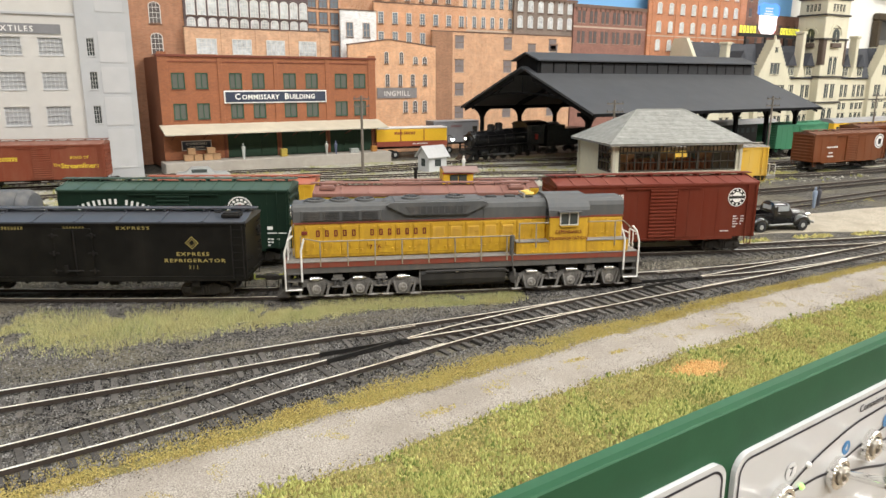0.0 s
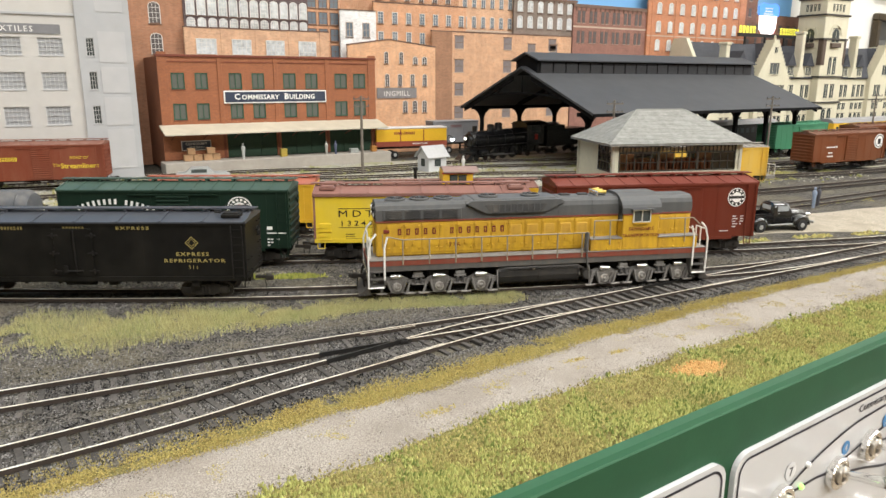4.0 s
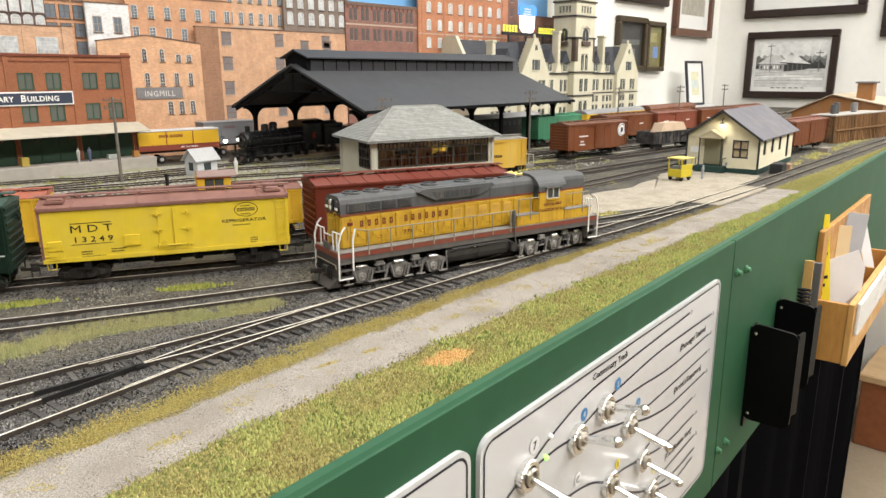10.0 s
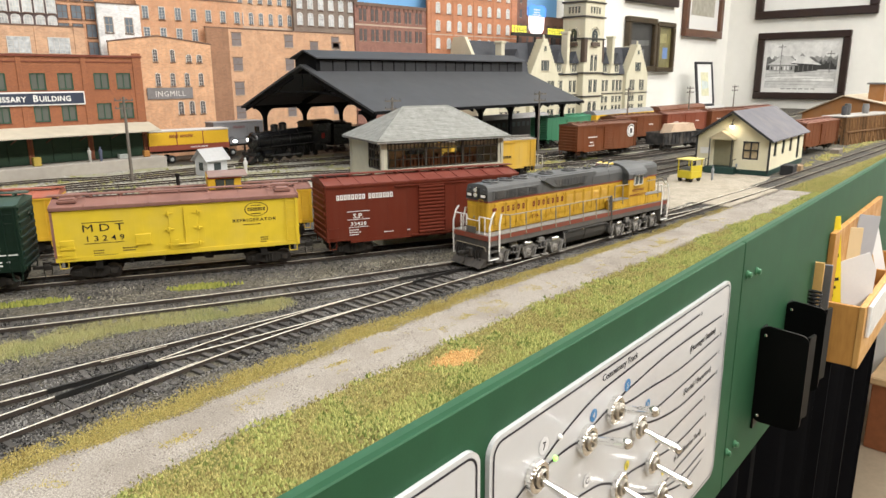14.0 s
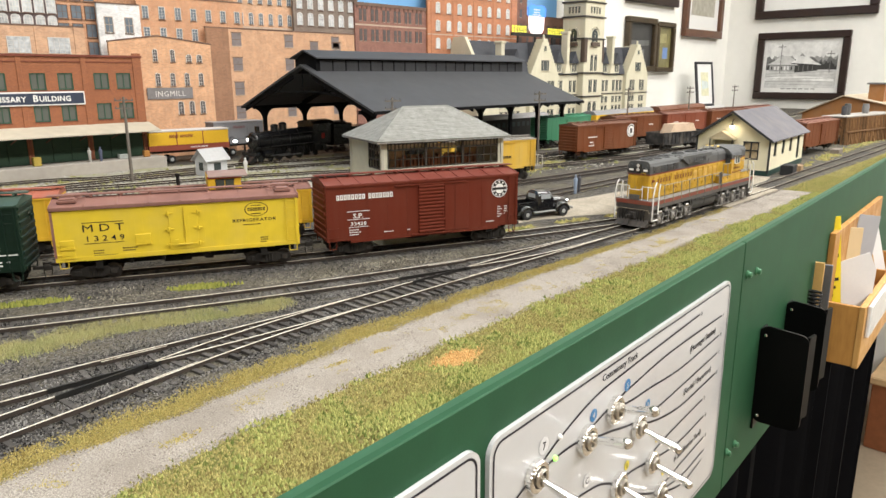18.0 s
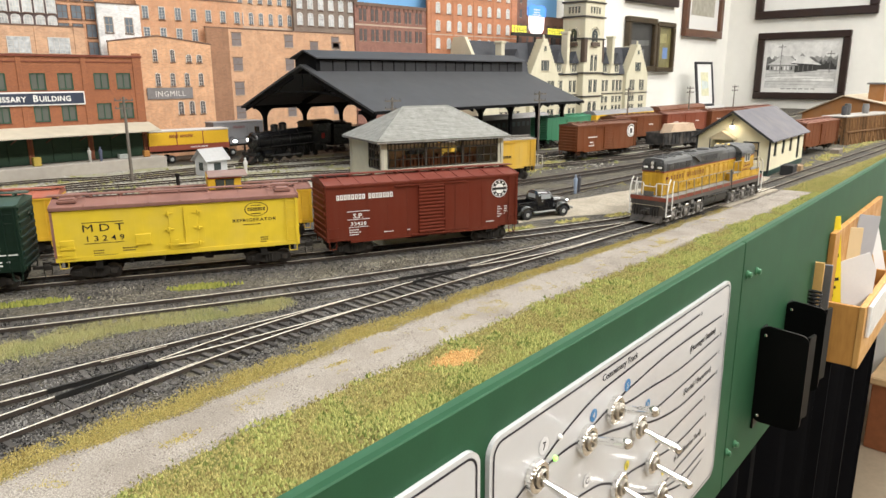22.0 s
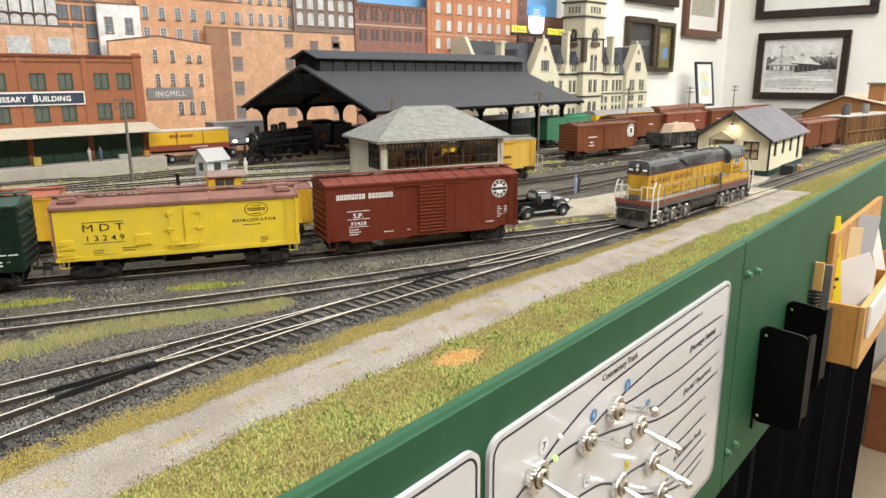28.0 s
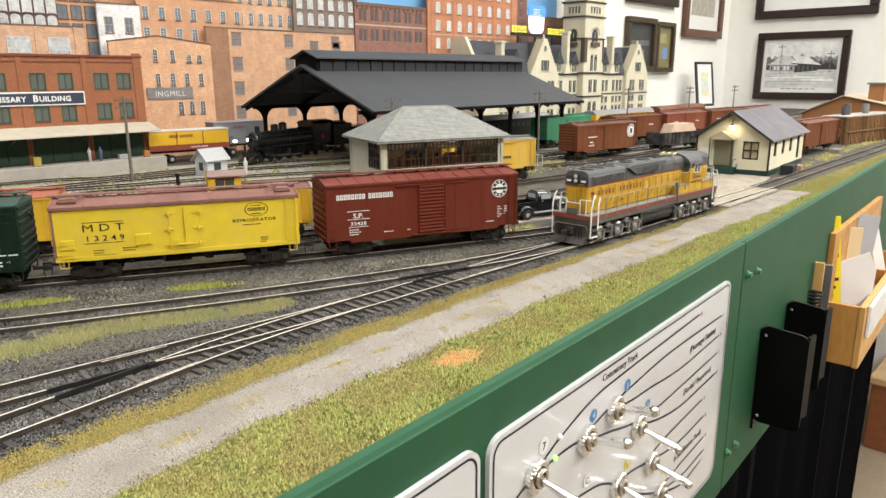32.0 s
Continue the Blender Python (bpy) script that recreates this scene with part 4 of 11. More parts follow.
for k in ((0.0036, 0.0030), (0.0022, 0.0018)):
    for i in range(4):
        a, b = math.pi / 2 * i, math.pi / 2 * (i + 1)
        quad(bm, *[(0.0606 + q * math.cos(t), ys - 0.0001, 0.0327 + q * math.sin(t)) for q, t in ((k[0], a), (k[0], b), (k[1], b), (k[1], a))])
part("emblem", bm, GOLDP, exp_car, "gold diamond emblem")

# caboose and neighbours on the yard track
CAB_Y = mat("caboose_yellow", (0.66, 0.40, 0.03), 0.5, var=0.1, scale=150)
caboose = freight_car("caboose", "yellow wooden caboose with brown roof and cupola", pose(0.269, 0.4677, 0, 0, 0, -25.6), L=0.118, W=0.033, z0=0.0125, ze=0.0375, zr=0.0405,
                      side=CAB_Y, roof=ROOF_BROWN, ends=CAB_Y, style="wood", door_w=0.012, group="")
bm = B()
bx(bm, -0.014, 0.009, -0.0145, 0.0145, 0.038, 0.0495, 0.0003)
cup = part("cupola", bm, CAB_Y, caboose)
bm = B()
roof_shape(bm, 0.026, 0.031, 0.0496, 0.0522)
part("cupola_roof", bm, mat("caboose_roof_gray", (0.23, 0.15, 0.13), 0.6, dust=0.3), cup)
for i, x in enumerate((-0.0055, 0.0012)):
    bm = B()
    bx(bm, x - 0.0028, x + 0.0028, -0.0148, -0.0140, 0.0405, 0.0468)
    w = part("window", bm, GLASSD, cup)
    bm = B()
    bx(bm, x - 0.0033, x + 0.0033, -0.0149, -0.0144, 0.0468, 0.0474)
    bx(bm, x - 0.0033, x - 0.0027, -0.0149, -0.0144, 0.040, 0.0468)
    part("window_frame", bm, BLACK, w)
bm = B()
bx(bm, -0.0145, 0.0095, -0.0149, -0.0145, 0.0478, 0.0492)
part("stripe", bm, REDP, cup)
bm = B()
cyl(bm, (-0.0335, 0.006, 0.039), (-0.0335, 0.006, 0.049), 0.0013, n=10)
cyl(bm, (-0.0335, 0.006, 0.0485), (-0.0335, 0.006, 0.0505), 0.0020, n=10)
part("stove_pipe", bm, BLACK, caboose)
yel = freight_car("refrigerator_car", "orange-yellow wooden refrigerator car behind the green boxcar", pose(0.119, 0.5555, 0, 0, 0, -29), L=0.125, W=0.0335, ze=0.0405, zr=0.0432,
                  side=CAB_Y, roof=mat("orange_roof", (0.33, 0.10, 0.06), 0.6, var=0.15, dust=0.2), style="wood")


def tank_car(m, label, col):
    car = empty("tank_car", m, label, "freight car", "freight cars")
    bm = B()
    lathe(bm, [(0.004, -0.055), (0.011, -0.053), (0.0135, -0.049), (0.0137, 0.049), (0.011, 0.053), (0.004, 0.055)], axis=0, n=24, at=(0, 0, 0.0245))
    for x in (-0.045, -0.015, 0.015, 0.045):
        lathe(bm, [(0.0139, x - 0.0006), (0.0139, x + 0.0006)], axis=0, n=24, at=(0, 0, 0.0245))
    part("tank", bm, col, car, smooth=True)
    bm = B()
    cyl(bm, (0, 0, 0.036), (0, 0, 0.044), 0.007, n=18)
    cyl(bm, (0, 0, 0.044), (0, 0, 0.0458), 0.0074, 0.005, n=18)
    part("dome", bm, col, car)
    bm = B()
    bx(bm, -0.062, 0.062, -0.003, 0.003, 0.0075, 0.0115)
    for s in (-1, 1):
        bx(bm, -0.062, 0.062, s * 0.0125, s * 0.0155, 0.0105, 0.0115)
        wire(bm, [(-0.055, s * 0.0145, 0.024), (0.055, s * 0.0145, 0.024)], 0.0004, 5)
        bx(bm, s * 0.060, s * 0.063, -0.0155, 0.0155, 0.0095, 0.0125)
    part("underframe", bm, BLACK, car)
    couplers(car, 0.126)
    for s in (-1, 1):
        freight_truck(car, s * 0.045)
    return car


tank_car(pose(-0.062, 0.627, 0, 0, 0, -30), "dark gray tank car with riveted bands on the yard track", mat("tank_gray", (0.075, 0.08, 0.088), 0.5, var=0.2, dust=0.3))

# cars farther back
UPRED = weathered("far_boxcar_red", (0.19, 0.050, 0.026), (0.24, 0.10, 0.065), 0.45, 0.6, streak=150, spec=0.15)
UPROOF = weathered("far_roof_red", (0.20, 0.085, 0.060), (0.36, 0.24, 0.20), 0.5, 0.65, streak=120, spec=0.15)
upr = freight_car("boxcar", "oxide-red boxcar with yellow script before the textile mill", pose(-0.005, 0.893, 0, 0, 0, -17.5), ze=0.048, zr=0.051, side=UPRED, roof=UPROOF, door_w=0.018, door_x=0.010)
YELP = mat("yellow_lettering", (0.72, 0.52, 0.05), 0.5)
text("Streamliners", 0.0075, pose(0.047, -0.0173, 0.0225, 90, 0, 0), YELP, upr, bold=0.015)
text("ROAD OF", 0.0042, pose(0.047, -0.0173, 0.0325, 90, 0, 0), YELP, upr)
text("The", 0.0045, pose(0.024, -0.0173, 0.0245, 90, 0, 0), YELP, upr)
letter_bars([5, 7], 0.004, pose(-0.032, -0.0173, 0.031, 90, 0, 0), YELP, upr)
small_bars(upr, [(-0.045, 0.022, 4), (-0.045, 0.018, 3)], -0.0173, 0.0022, YELP)

FARGREEN = weathered("far_green", (0.050, 0.215, 0.112), (0.11, 0.25, 0.16), 0.4, 0.5, streak=120)
g1 = freight_car("boxcar", "bright green steel boxcar by the train shed", pose(1.065, 0.7010, 0, 0, 0, 0.5), L=0.1400, ze=0.048, zr=0.050, side=FARGREEN, roof=mat("far_green_roof", (0.05, 0.22, 0.12), 0.6))
BROWNC = weathered("mineral_brown", (0.150, 0.047, 0.017), (0.17, 0.085, 0.05), 0.45, 0.6, streak=150, spec=0.12)
BROWNR = weathered("mineral_brown_roof", (0.135, 0.055, 0.034), (0.24, 0.16, 0.12), 0.5, 0.65, streak=120, spec=0.15)
gn = freight_car("boxcar", "mineral-brown boxcar with a round white herald", pose(0.9427, 0.5533, 0, 0, 0, -6.9), L=0.143, ze=0.0485, zr=0.0512, side=BROWNC, roof=BROWNR)
bm = B()
disc(bm, 0.056, -0.0173, 0.036, 0.0098)
hrd = part("herald", bm, WHITEP, gn, "round white herald")
bm = B()
disc(bm, 0.056, -0.0175, 0.036, 0.0084, r0=0.0072)
part("herald_ring", bm, BLACKP, hrd)
part("herald_mark", bx(B(), 0.0535, 0.0592, -0.0176, -0.0173, 0.0318, 0.0392, 0.0001), BLACKP, hrd)
small_bars(gn, [(-0.047, 0.030, 5), (-0.043, 0.0225, 2), (-0.045, 0.018, 3)], -0.0173, 0.0028, WHITEP)
for i, (x, y, a, ml) in enumerate(((1.180, 0.627, -6, "dull brown boxcar in the far yard"), (1.340, 0.609, -6, "weathered red-brown boxcar in the far yard"), (1.500, 0.592, -5, "faded oxide-red boxcar in the far yard"),
                                   (1.66, 0.580, -4, "brown boxcar near the end wall"))):
    c = freight_car("boxcar", ml, pose(x, y, 0, 0, 0, a), ze=0.047, zr=0.0495, side=(BROWNC, UPRED)[i % 2], roof=(BROWNR, UPROOF)[i % 2], door_w=0.018)
    small_bars(c, [(-0.05, 0.03, 4), (0.03, 0.03, 3)], -0.0173, 0.003, WHITEP)


def passenger_car(m, label, side, roof):
    car = empty("passenger_car", m, label, "passenger car", "passenger cars")
    L, W = 0.24, 0.034
    bm = B()
    bx(bm, -L / 2, L / 2, -W / 2, W / 2, 0.012, 0.043, 0.0006)
    part("body", bm, side, car)
    bm = B()
    prism(bm, [(-W / 2 - 0.0005, 0.043), (W / 2 + 0.0005, 0.043), (0.012, 0.0485), (0.005, 0.0505), (-0.005, 0.0505), (-0.012, 0.0485)], 0, -L / 2, L / 2)
    part("roof", bm, roof, car)
    for i in range(16):
        bm = B()
        x = -L / 2 + 0.012 + i * (L - 0.024) / 15
        bx(bm, x - 0.004, x + 0.004, -W / 2 - 0.0003, -W / 2 + 0.0003, 0.029, 0.037)
        part("window", bm, GLASSD, car)
    bm = B()
    bx(bm, -L / 2 + 0.01, L / 2 - 0.01, -0.012, 0.012, 0.006, 0.012)
    part("underframe", bm, BLACK, car)
    couplers(car, L)
    for s in (-1, 1):
        freight_truck(car, s * (L / 2 - 0.03))
    return car


STREAM = mat("streamliner_yellow", (0.70, 0.42, 0.03), 0.4, var=0.06)
GRAYR = mat("streamliner_gray_roof", (0.22, 0.22, 0.22), 0.5, var=0.1, dust=0.2)
passenger_car(pose(1.33, 0.735, 0, 0, 0, 0), "yellow streamlined passenger car with gray roof", STREAM, GRAYR)
passenger_car(pose(1.60, 0.735, 0, 0, 0, 0), "weathered brown heavyweight passenger car", BROWNC, BROWNR)
passenger_car(pose(1.02, 0.795, 0, 0, 0, 0), "dark passenger car under the train shed roof", BLACK, GRAYR)

# yellow baggage car behind the tower
bag = freight_car("stock_car", "orange-yellow boxcar partly hidden behind the tower", pose(0.627, 0.5127, 0, 0, 0, -19), L=0.112, z0=0.0160, ze=0.0475, zr=0.0490, side=weathered("dusty_unit_yellow", (0.60, 0.36, 0.03), (0.50, 0.37, 0.13), 0.5, 0.5, streak=160), roof=mat("dusty_gray_roof", (0.22, 0.205, 0.18), 0.7, var=0.2, dust=0.3))
for sx in (-1, 1):
    pf = part("end_platform", bx(B(), sx * 0.0562, sx * 0.0680, -0.0165, 0.0165, 0.0120, 0.0158, 0.0003), mat("platform_gray", (0.16, 0.15, 0.135), 0.7, var=0.25), bag, "dusty gray end platform")
    for y in (-0.0158, -0.006, 0.006, 0.0158):
        part("railing_post", cyl(B(), (sx * 0.0672, y, 0.0158), (sx * 0.0672, y, 0.0275), 0.0005, n=6), mat("railing_gray", (0.42, 0.40, 0.36), 0.5), pf)
    part("railing", wire(B(), [(sx * 0.0565, -0.0158, 0.0290), (sx * 0.0672, -0.0158, 0.0275), (sx * 0.0672, 0.0158, 0.0275), (sx * 0.0565, 0.0158, 0.0290)], 0.0005, 6), mat("railing_gray", (0.42, 0.40, 0.36)), pf)
letter_bars([5, 7], 0.0026, pose(0.01, -0.0174, 0.0270, 90, 0, 0), BLACKP, bag)


def gondola(m, label):
    car = empty("gondola", m, label, "freight car", "freight cars")
    L, W = 0.125, 0.034
    g = mat("gondola_black", (0.028, 0.027, 0.027), 0.6, var=0.2, dust=0.3)
    for s in (-1, 1):
        bm = B()
        bx(bm, -L / 2, L / 2, s * W / 2, s * (W / 2 - 0.0008), 0.0115, 0.0285)
        for i in range(13):
            x = -L / 2 + 0.003 + i * (L - 0.006) / 12
            bx(bm, x - 0.0007, x + 0.0007, s * W / 2, s * (W / 2 + 0.0010), 0.0115, 0.0285)
        bx(bm, -L / 2, L / 2, s * W / 2, s * (W / 2 + 0.0010), 0.0275, 0.0290)
        part("side", bm, g, car)
        bm = B()
        bx(bm, s * L / 2, s * (L / 2 - 0.0008), -W / 2, W / 2, 0.0115, 0.0285)
        part("end", bm, g, car)
    part("floor_plate", bx(B(), -L / 2, L / 2, -W / 2, W / 2, 0.0095, 0.0115), g, car)
    couplers(car, L)
    for s in (-1, 1):
        freight_truck(car, s * (L / 2 - 0.018))
    return car


gondola(pose(1.125, 0.512, 0, 0, 0, -10), "black gondola carrying a covered load")
bm = B()
vt = []
nx, ny = 12, 6
for i in range(nx + 1):
    for j in range(ny + 1):
        u, v = i / nx - 0.5, j / ny - 0.5
        edge = 1 - max(abs(u), abs(v)) * 2
        z = 0.022 + 0.019 * min(1, edge * 3.2) + 0.0016 * noise.noise((u * 9, v * 7, 3))
        vt.append(bm.verts.new((u * 0.078, v * 0.030, z)))
for i in range(nx):
    for j in range(ny):
        k = i * (ny + 1) + j
        bm.faces.new((vt[k], vt[k + ny + 1], vt[k + ny + 2], vt[k + 1]))
load = part("covered_load", bm, mat("tan_tarp", (0.46, 0.34, 0.24), 0.85, var=0.15, bump=0.3, bscale=200), smooth=True)
load.matrix_world = pose(1.125, 0.512, 0, 0, 0, -10)
tagged(load, "tan canvas-covered load lying in the gondola", "load")
dep_car = freight_car("boxcar", "weathered brown boxcar behind the yellow depot", pose(1.225, 0.337, 0, 0, 0, -3), ze=0.047, zr=0.0495, side=BROWNC, roof=UPROOF, door_w=0.018)

# ---------- the diesel locomotive ----------
LOCO_Y = weathered("loco_yellow", (0.56, 0.335, 0.022), (0.26, 0.135, 0.026), 0.55, 0.42, streak=420)
LOCO_G = weathered("loco_gray", (0.072, 0.075, 0.078), (0.135, 0.130, 0.120), 0.4, 0.5, streak=300, spec=0.3)
LOCO_R = weathered("loco_red_stripe", (0.215, 0.043, 0.024), (0.17, 0.10, 0.07), 0.55, 0.55, streak=350)
LOCO_SILL = weathered("dusty_sill_gray", (0.082, 0.080, 0.077), (0.15, 0.13, 0.108), 0.55, 0.6, streak=350)
WALKWAY = weathered("walkway_gray", (0.21, 0.20, 0.185), (0.13, 0.115, 0.095), 0.6, 0.7, streak=500)
TRUCK_G = weathered("truck_silver_gray", (0.20, 0.192, 0.18), (0.060, 0.052, 0.043), 0.8, 0.55, streak=700)
TANKM = weathered("fuel_tank_black", (0.034, 0.033, 0.032), (0.085, 0.076, 0.066), 0.5, 0.5, streak=250)
RAILY = mat("handrail_dull_gray", (0.25, 0.215, 0.155), 0.5, var=0.2)
WHITE_RAIL = mat("white_end_rail", (0.74, 0.73, 0.70), 0.45, var=0.08)
BRIGHT = mat("bright_metal", (0.75, 0.74, 0.72), 0.25, 0.9)
LENS = mat("headlight_lens", (0.6, 0.6, 0.57), 0.12)
LENS_ON = mat("lit_headlight_lens", (0.95, 0.93, 0.86), 0.2, emit=3.0)
LTR = mat("loco_red_lettering", (0.155, 0.028, 0.016), 0.55, var=0.25, scale=500)
SCREENM = mat("screen_gray", (0.047, 0.047, 0.048), 0.6, var=0.2, dust=0.3)
HEADM = mat("headlight_black", (0.02, 0.02, 0.02), 0.5)

loco = empty("diesel_locomotive", Matrix(), "weathered yellow and gray six-axle road-switcher diesel with red lettering", "locomotive")
HB, HF, HW = -0.0955, 0.0925, 0.0098   # hood ends and half width
DECK, HTOP = 0.0217, 0.0522
CB, CF, CW = 0.0465, 0.0690, 0.0162
RAISE = 0.0284                          # raised walkway round the cab


def hood_section(x0, x1, w, z0, z1, ztop, c):
    """Upper hood: sides, then cut shoulders and a nearly flat top."""
    bm = B()
    prism(bm, [(-w, z0), (w, z0), (w, z1), (w - c * 0.35, z1 + (ztop - z1) * 0.55), (w - c, ztop - 0.0006), (w - c - 0.003, ztop), (-w + c + 0.003, ztop), (-w + c, ztop - 0.0006),
               (-w + c * 0.35, z1 + (ztop - z1) * 0.55), (-w, z1)], 0, x0, x1)
    return bm


part("long_hood", bx(B(), HB, CB, -HW, HW, DECK, 0.0412, 0.0009), LOCO_Y, loco, "yellow hood side behind its doors")


def b_hood_door(louvres):
    def build(bm):
        bx(bm, -0.0046, 0.0046, -0.00042, 0.0, DECK + 0.0022, 0.0402, 0.00015)
        for x in (-0.0040, 0.0034):
            for z in (DECK + 0.0042, 0.0312, 0.0384):
                bx(bm, x - 0.0004, x + 0.0008, -0.0010, -0.0004, z, z + 0.0009, 0.0001)
        bx(bm, -0.0004, 0.0004, -0.0011, -0.0004, 0.0283, 0.0305, 0.0001)
        if louvres:
            bx(bm, -0.0037, 0.0037, -0.0007, -0.0004, 0.0328, 0.0330)
            for k in range(7):
                z = 0.0318 + k * 0.0009
                prism(bm, [(-0.0004, z), (-0.0010, z), (-0.0004, z + 0.0007)], 0, -0.0034, 0.0030)
    return build


for s in (-1, 1):
    for i in range(13):
        lou = i in (7, 8, 9, 10, 11)
        put("hood_door", cached("hood_door_%d" % lou, b_hood_door(lou), LOCO_Y), loco, pose(HB + 0.0105 + i * 0.0099, s * HW, 0, 0, 0, 0 if s < 0 else 180), "yellow louvred hood door" if lou else "")
    part("sand_filler", bx(B(), HB + 0.0042, HB + 0.0074, s * (HW - 0.0002), s * (HW + 0.0008), 0.0352, 0.0372, 0.0002), LTR, loco, "dark red filler plate")
    part("grab_iron", wire(B(), [(HB + 0.0036, s * HW, 0.0345), (HB + 0.0036, s * (HW + 0.0012), 0.0345), (HB + 0.0036, s * (HW + 0.0012), 0.0275), (HB + 0.0036, s * HW, 0.0275)], 0.0003, 5), RAILY, loco)
part("hood_top", hood_section(HB, CB, HW + 0.0001, 0.0418, 0.0478, HTOP, 0.0024), LOCO_G, loco, "dusty gray hood top")
part("hood_stripe", bx(B(), HB - 0.0002, CB, -HW - 0.0003, HW + 0.0003, 0.0411, 0.0420), LOCO_R, loco, "red stripe")
for x in (HB + 0.051, -0.0440, 0.0100, 0.0300):  # seams of the roof sections
    part("roof_seam", hood_section(x - 0.0003, x + 0.0003, HW + 0.0003, 0.0420, 0.0478, HTOP + 0.0002, 0.0024), LOCO_G, loco)
for s in (-1, 1):
    x0, x1 = HB + 0.004, HB + 0.048
    g = part("radiator_screen", bx(B(), x0, x1, s * HW, s * (HW + 0.0008), 0.0424, 0.0484, 0.0003), LOCO_G, loco)
    for i in range(4):
        a = x0 + 0.0014 + i * (x1 - x0 - 0.002) / 4
        panel = part("screen_panel", bx(B(), a, a + 0.0090, s * (HW + 0.0008), s * (HW + 0.0010), 0.0430, 0.0478), SCREENM, g)
        for k in range(5):
            part("shutter_slat", bx(B(), a + 0.0003, a + 0.0087, s * (HW + 0.0010), s * (HW + 0.0013), 0.0433 + k * 0.0009, 0.0437 + k * 0.0009), SCREENM, panel)
    bm = B()
    prism(bm, [(-0.0450, 0.0505), (-0.0335, 0.0449), (0.0005, 0.0449), (0.0125, 0.0505), (0.0095, 0.0520), (-0.0420, 0.0520)], 1, s * HW * 0.6, s * (HW + 0.0022))
    bl = part("brake_blister", bm, LOCO_G, loco, "gray dynamic brake blister")
    # grille whose dark colour also carries the shade of the inward-sloping face
    bm = B()
    prism(bm, [(-0.0350, 0.0498), (-0.0318, 0.0456), (-0.0012, 0.0456), (0.0020, 0.0498)], 1, s * (HW + 0.0021), s * (HW + 0.0024))
    bg = part("blister_grille", bm, SCREENM, bl, "intake grille, darkened for the shaded blister face")
    for k in range(9):
        x = -0.0300 + k * 0.0034
        part("grille_bar", bx(B(), x, x + 0.0005, s * (HW + 0.0024), s * (HW + 0.0027), 0.0457, 0.0497), LOCO_G, bg)
part("blister_top", bx(B(), -0.0405, 0.0080, -0.0090, 0.0090, 0.0508, 0.0526, 0.0005), LOCO_G, loco)


def b_fan(bm):
    lathe(bm, [(0.0056, -0.0006), (0.0056, 0.0008), (0.0048, 0.0012), (0.0045, 0.0007), (0.001, 0.0006)], axis=2, n=24)


def b_fan_bar(bm):
    bx(bm, -0.0046, 0.0046, -0.0002, 0.0002, 0.0008, 0.0012)


for x, zf in ((-0.0835, 0.0522), (-0.0700, 0.0522), (-0.0562, 0.0522), (-0.0300, 0.0527), (-0.0050, 0.0527)):
    f = put("fan", cached("hood_fan", b_fan, LOCO_G, True), loco, pose(x, 0, zf))
    for k in range(4):
        put("fan_bar", cached("hood_fan_bar", b_fan_bar, SCREENM), f, pose(0, 0, 0, 0, 0, 45 * k))
for x in (0.0160, 0.0270):
    part("exhaust_stack", bx(B(), x - 0.003, x + 0.003, -0.0018, 0.0018, 0.0516, 0.0532, 0.0004), mat("sooty_gray", (0.04, 0.04, 0.04), 0.8), loco)
part("roof_hatch", bx(B(), 0.0330, 0.0400, -0.0040, 0.0040, 0.0518, 0.0530, 0.0003), LOCO_G, loco)
hb_ = part("horn_bracket", bx(B(), 0.0335, 0.0345, -0.0062, 0.0062, 0.0518, 0.0546, 0.0002), BRIGHT, loco)
for dy in (-0.0052, 0.0, 0.0052):
    part("horn", cyl(B(), (0.0345, dy, 0.0543), (0.0395, dy, 0.0543), 0.0004, 0.0011, n=10), mat("horn_brass", (0.62, 0.46, 0.12), 0.35, 0.6), hb_)
for x in (-0.0900, -0.0470, 0.0440):
    part("lift_ring", wire(B(), [(x, -0.006, 0.0515), (x, -0.006, 0.0530), (x + 0.001, -0.006, 0.0530), (x + 0.001, -0.006, 0.0515)], 0.0002, 5), LOCO_G, loco)


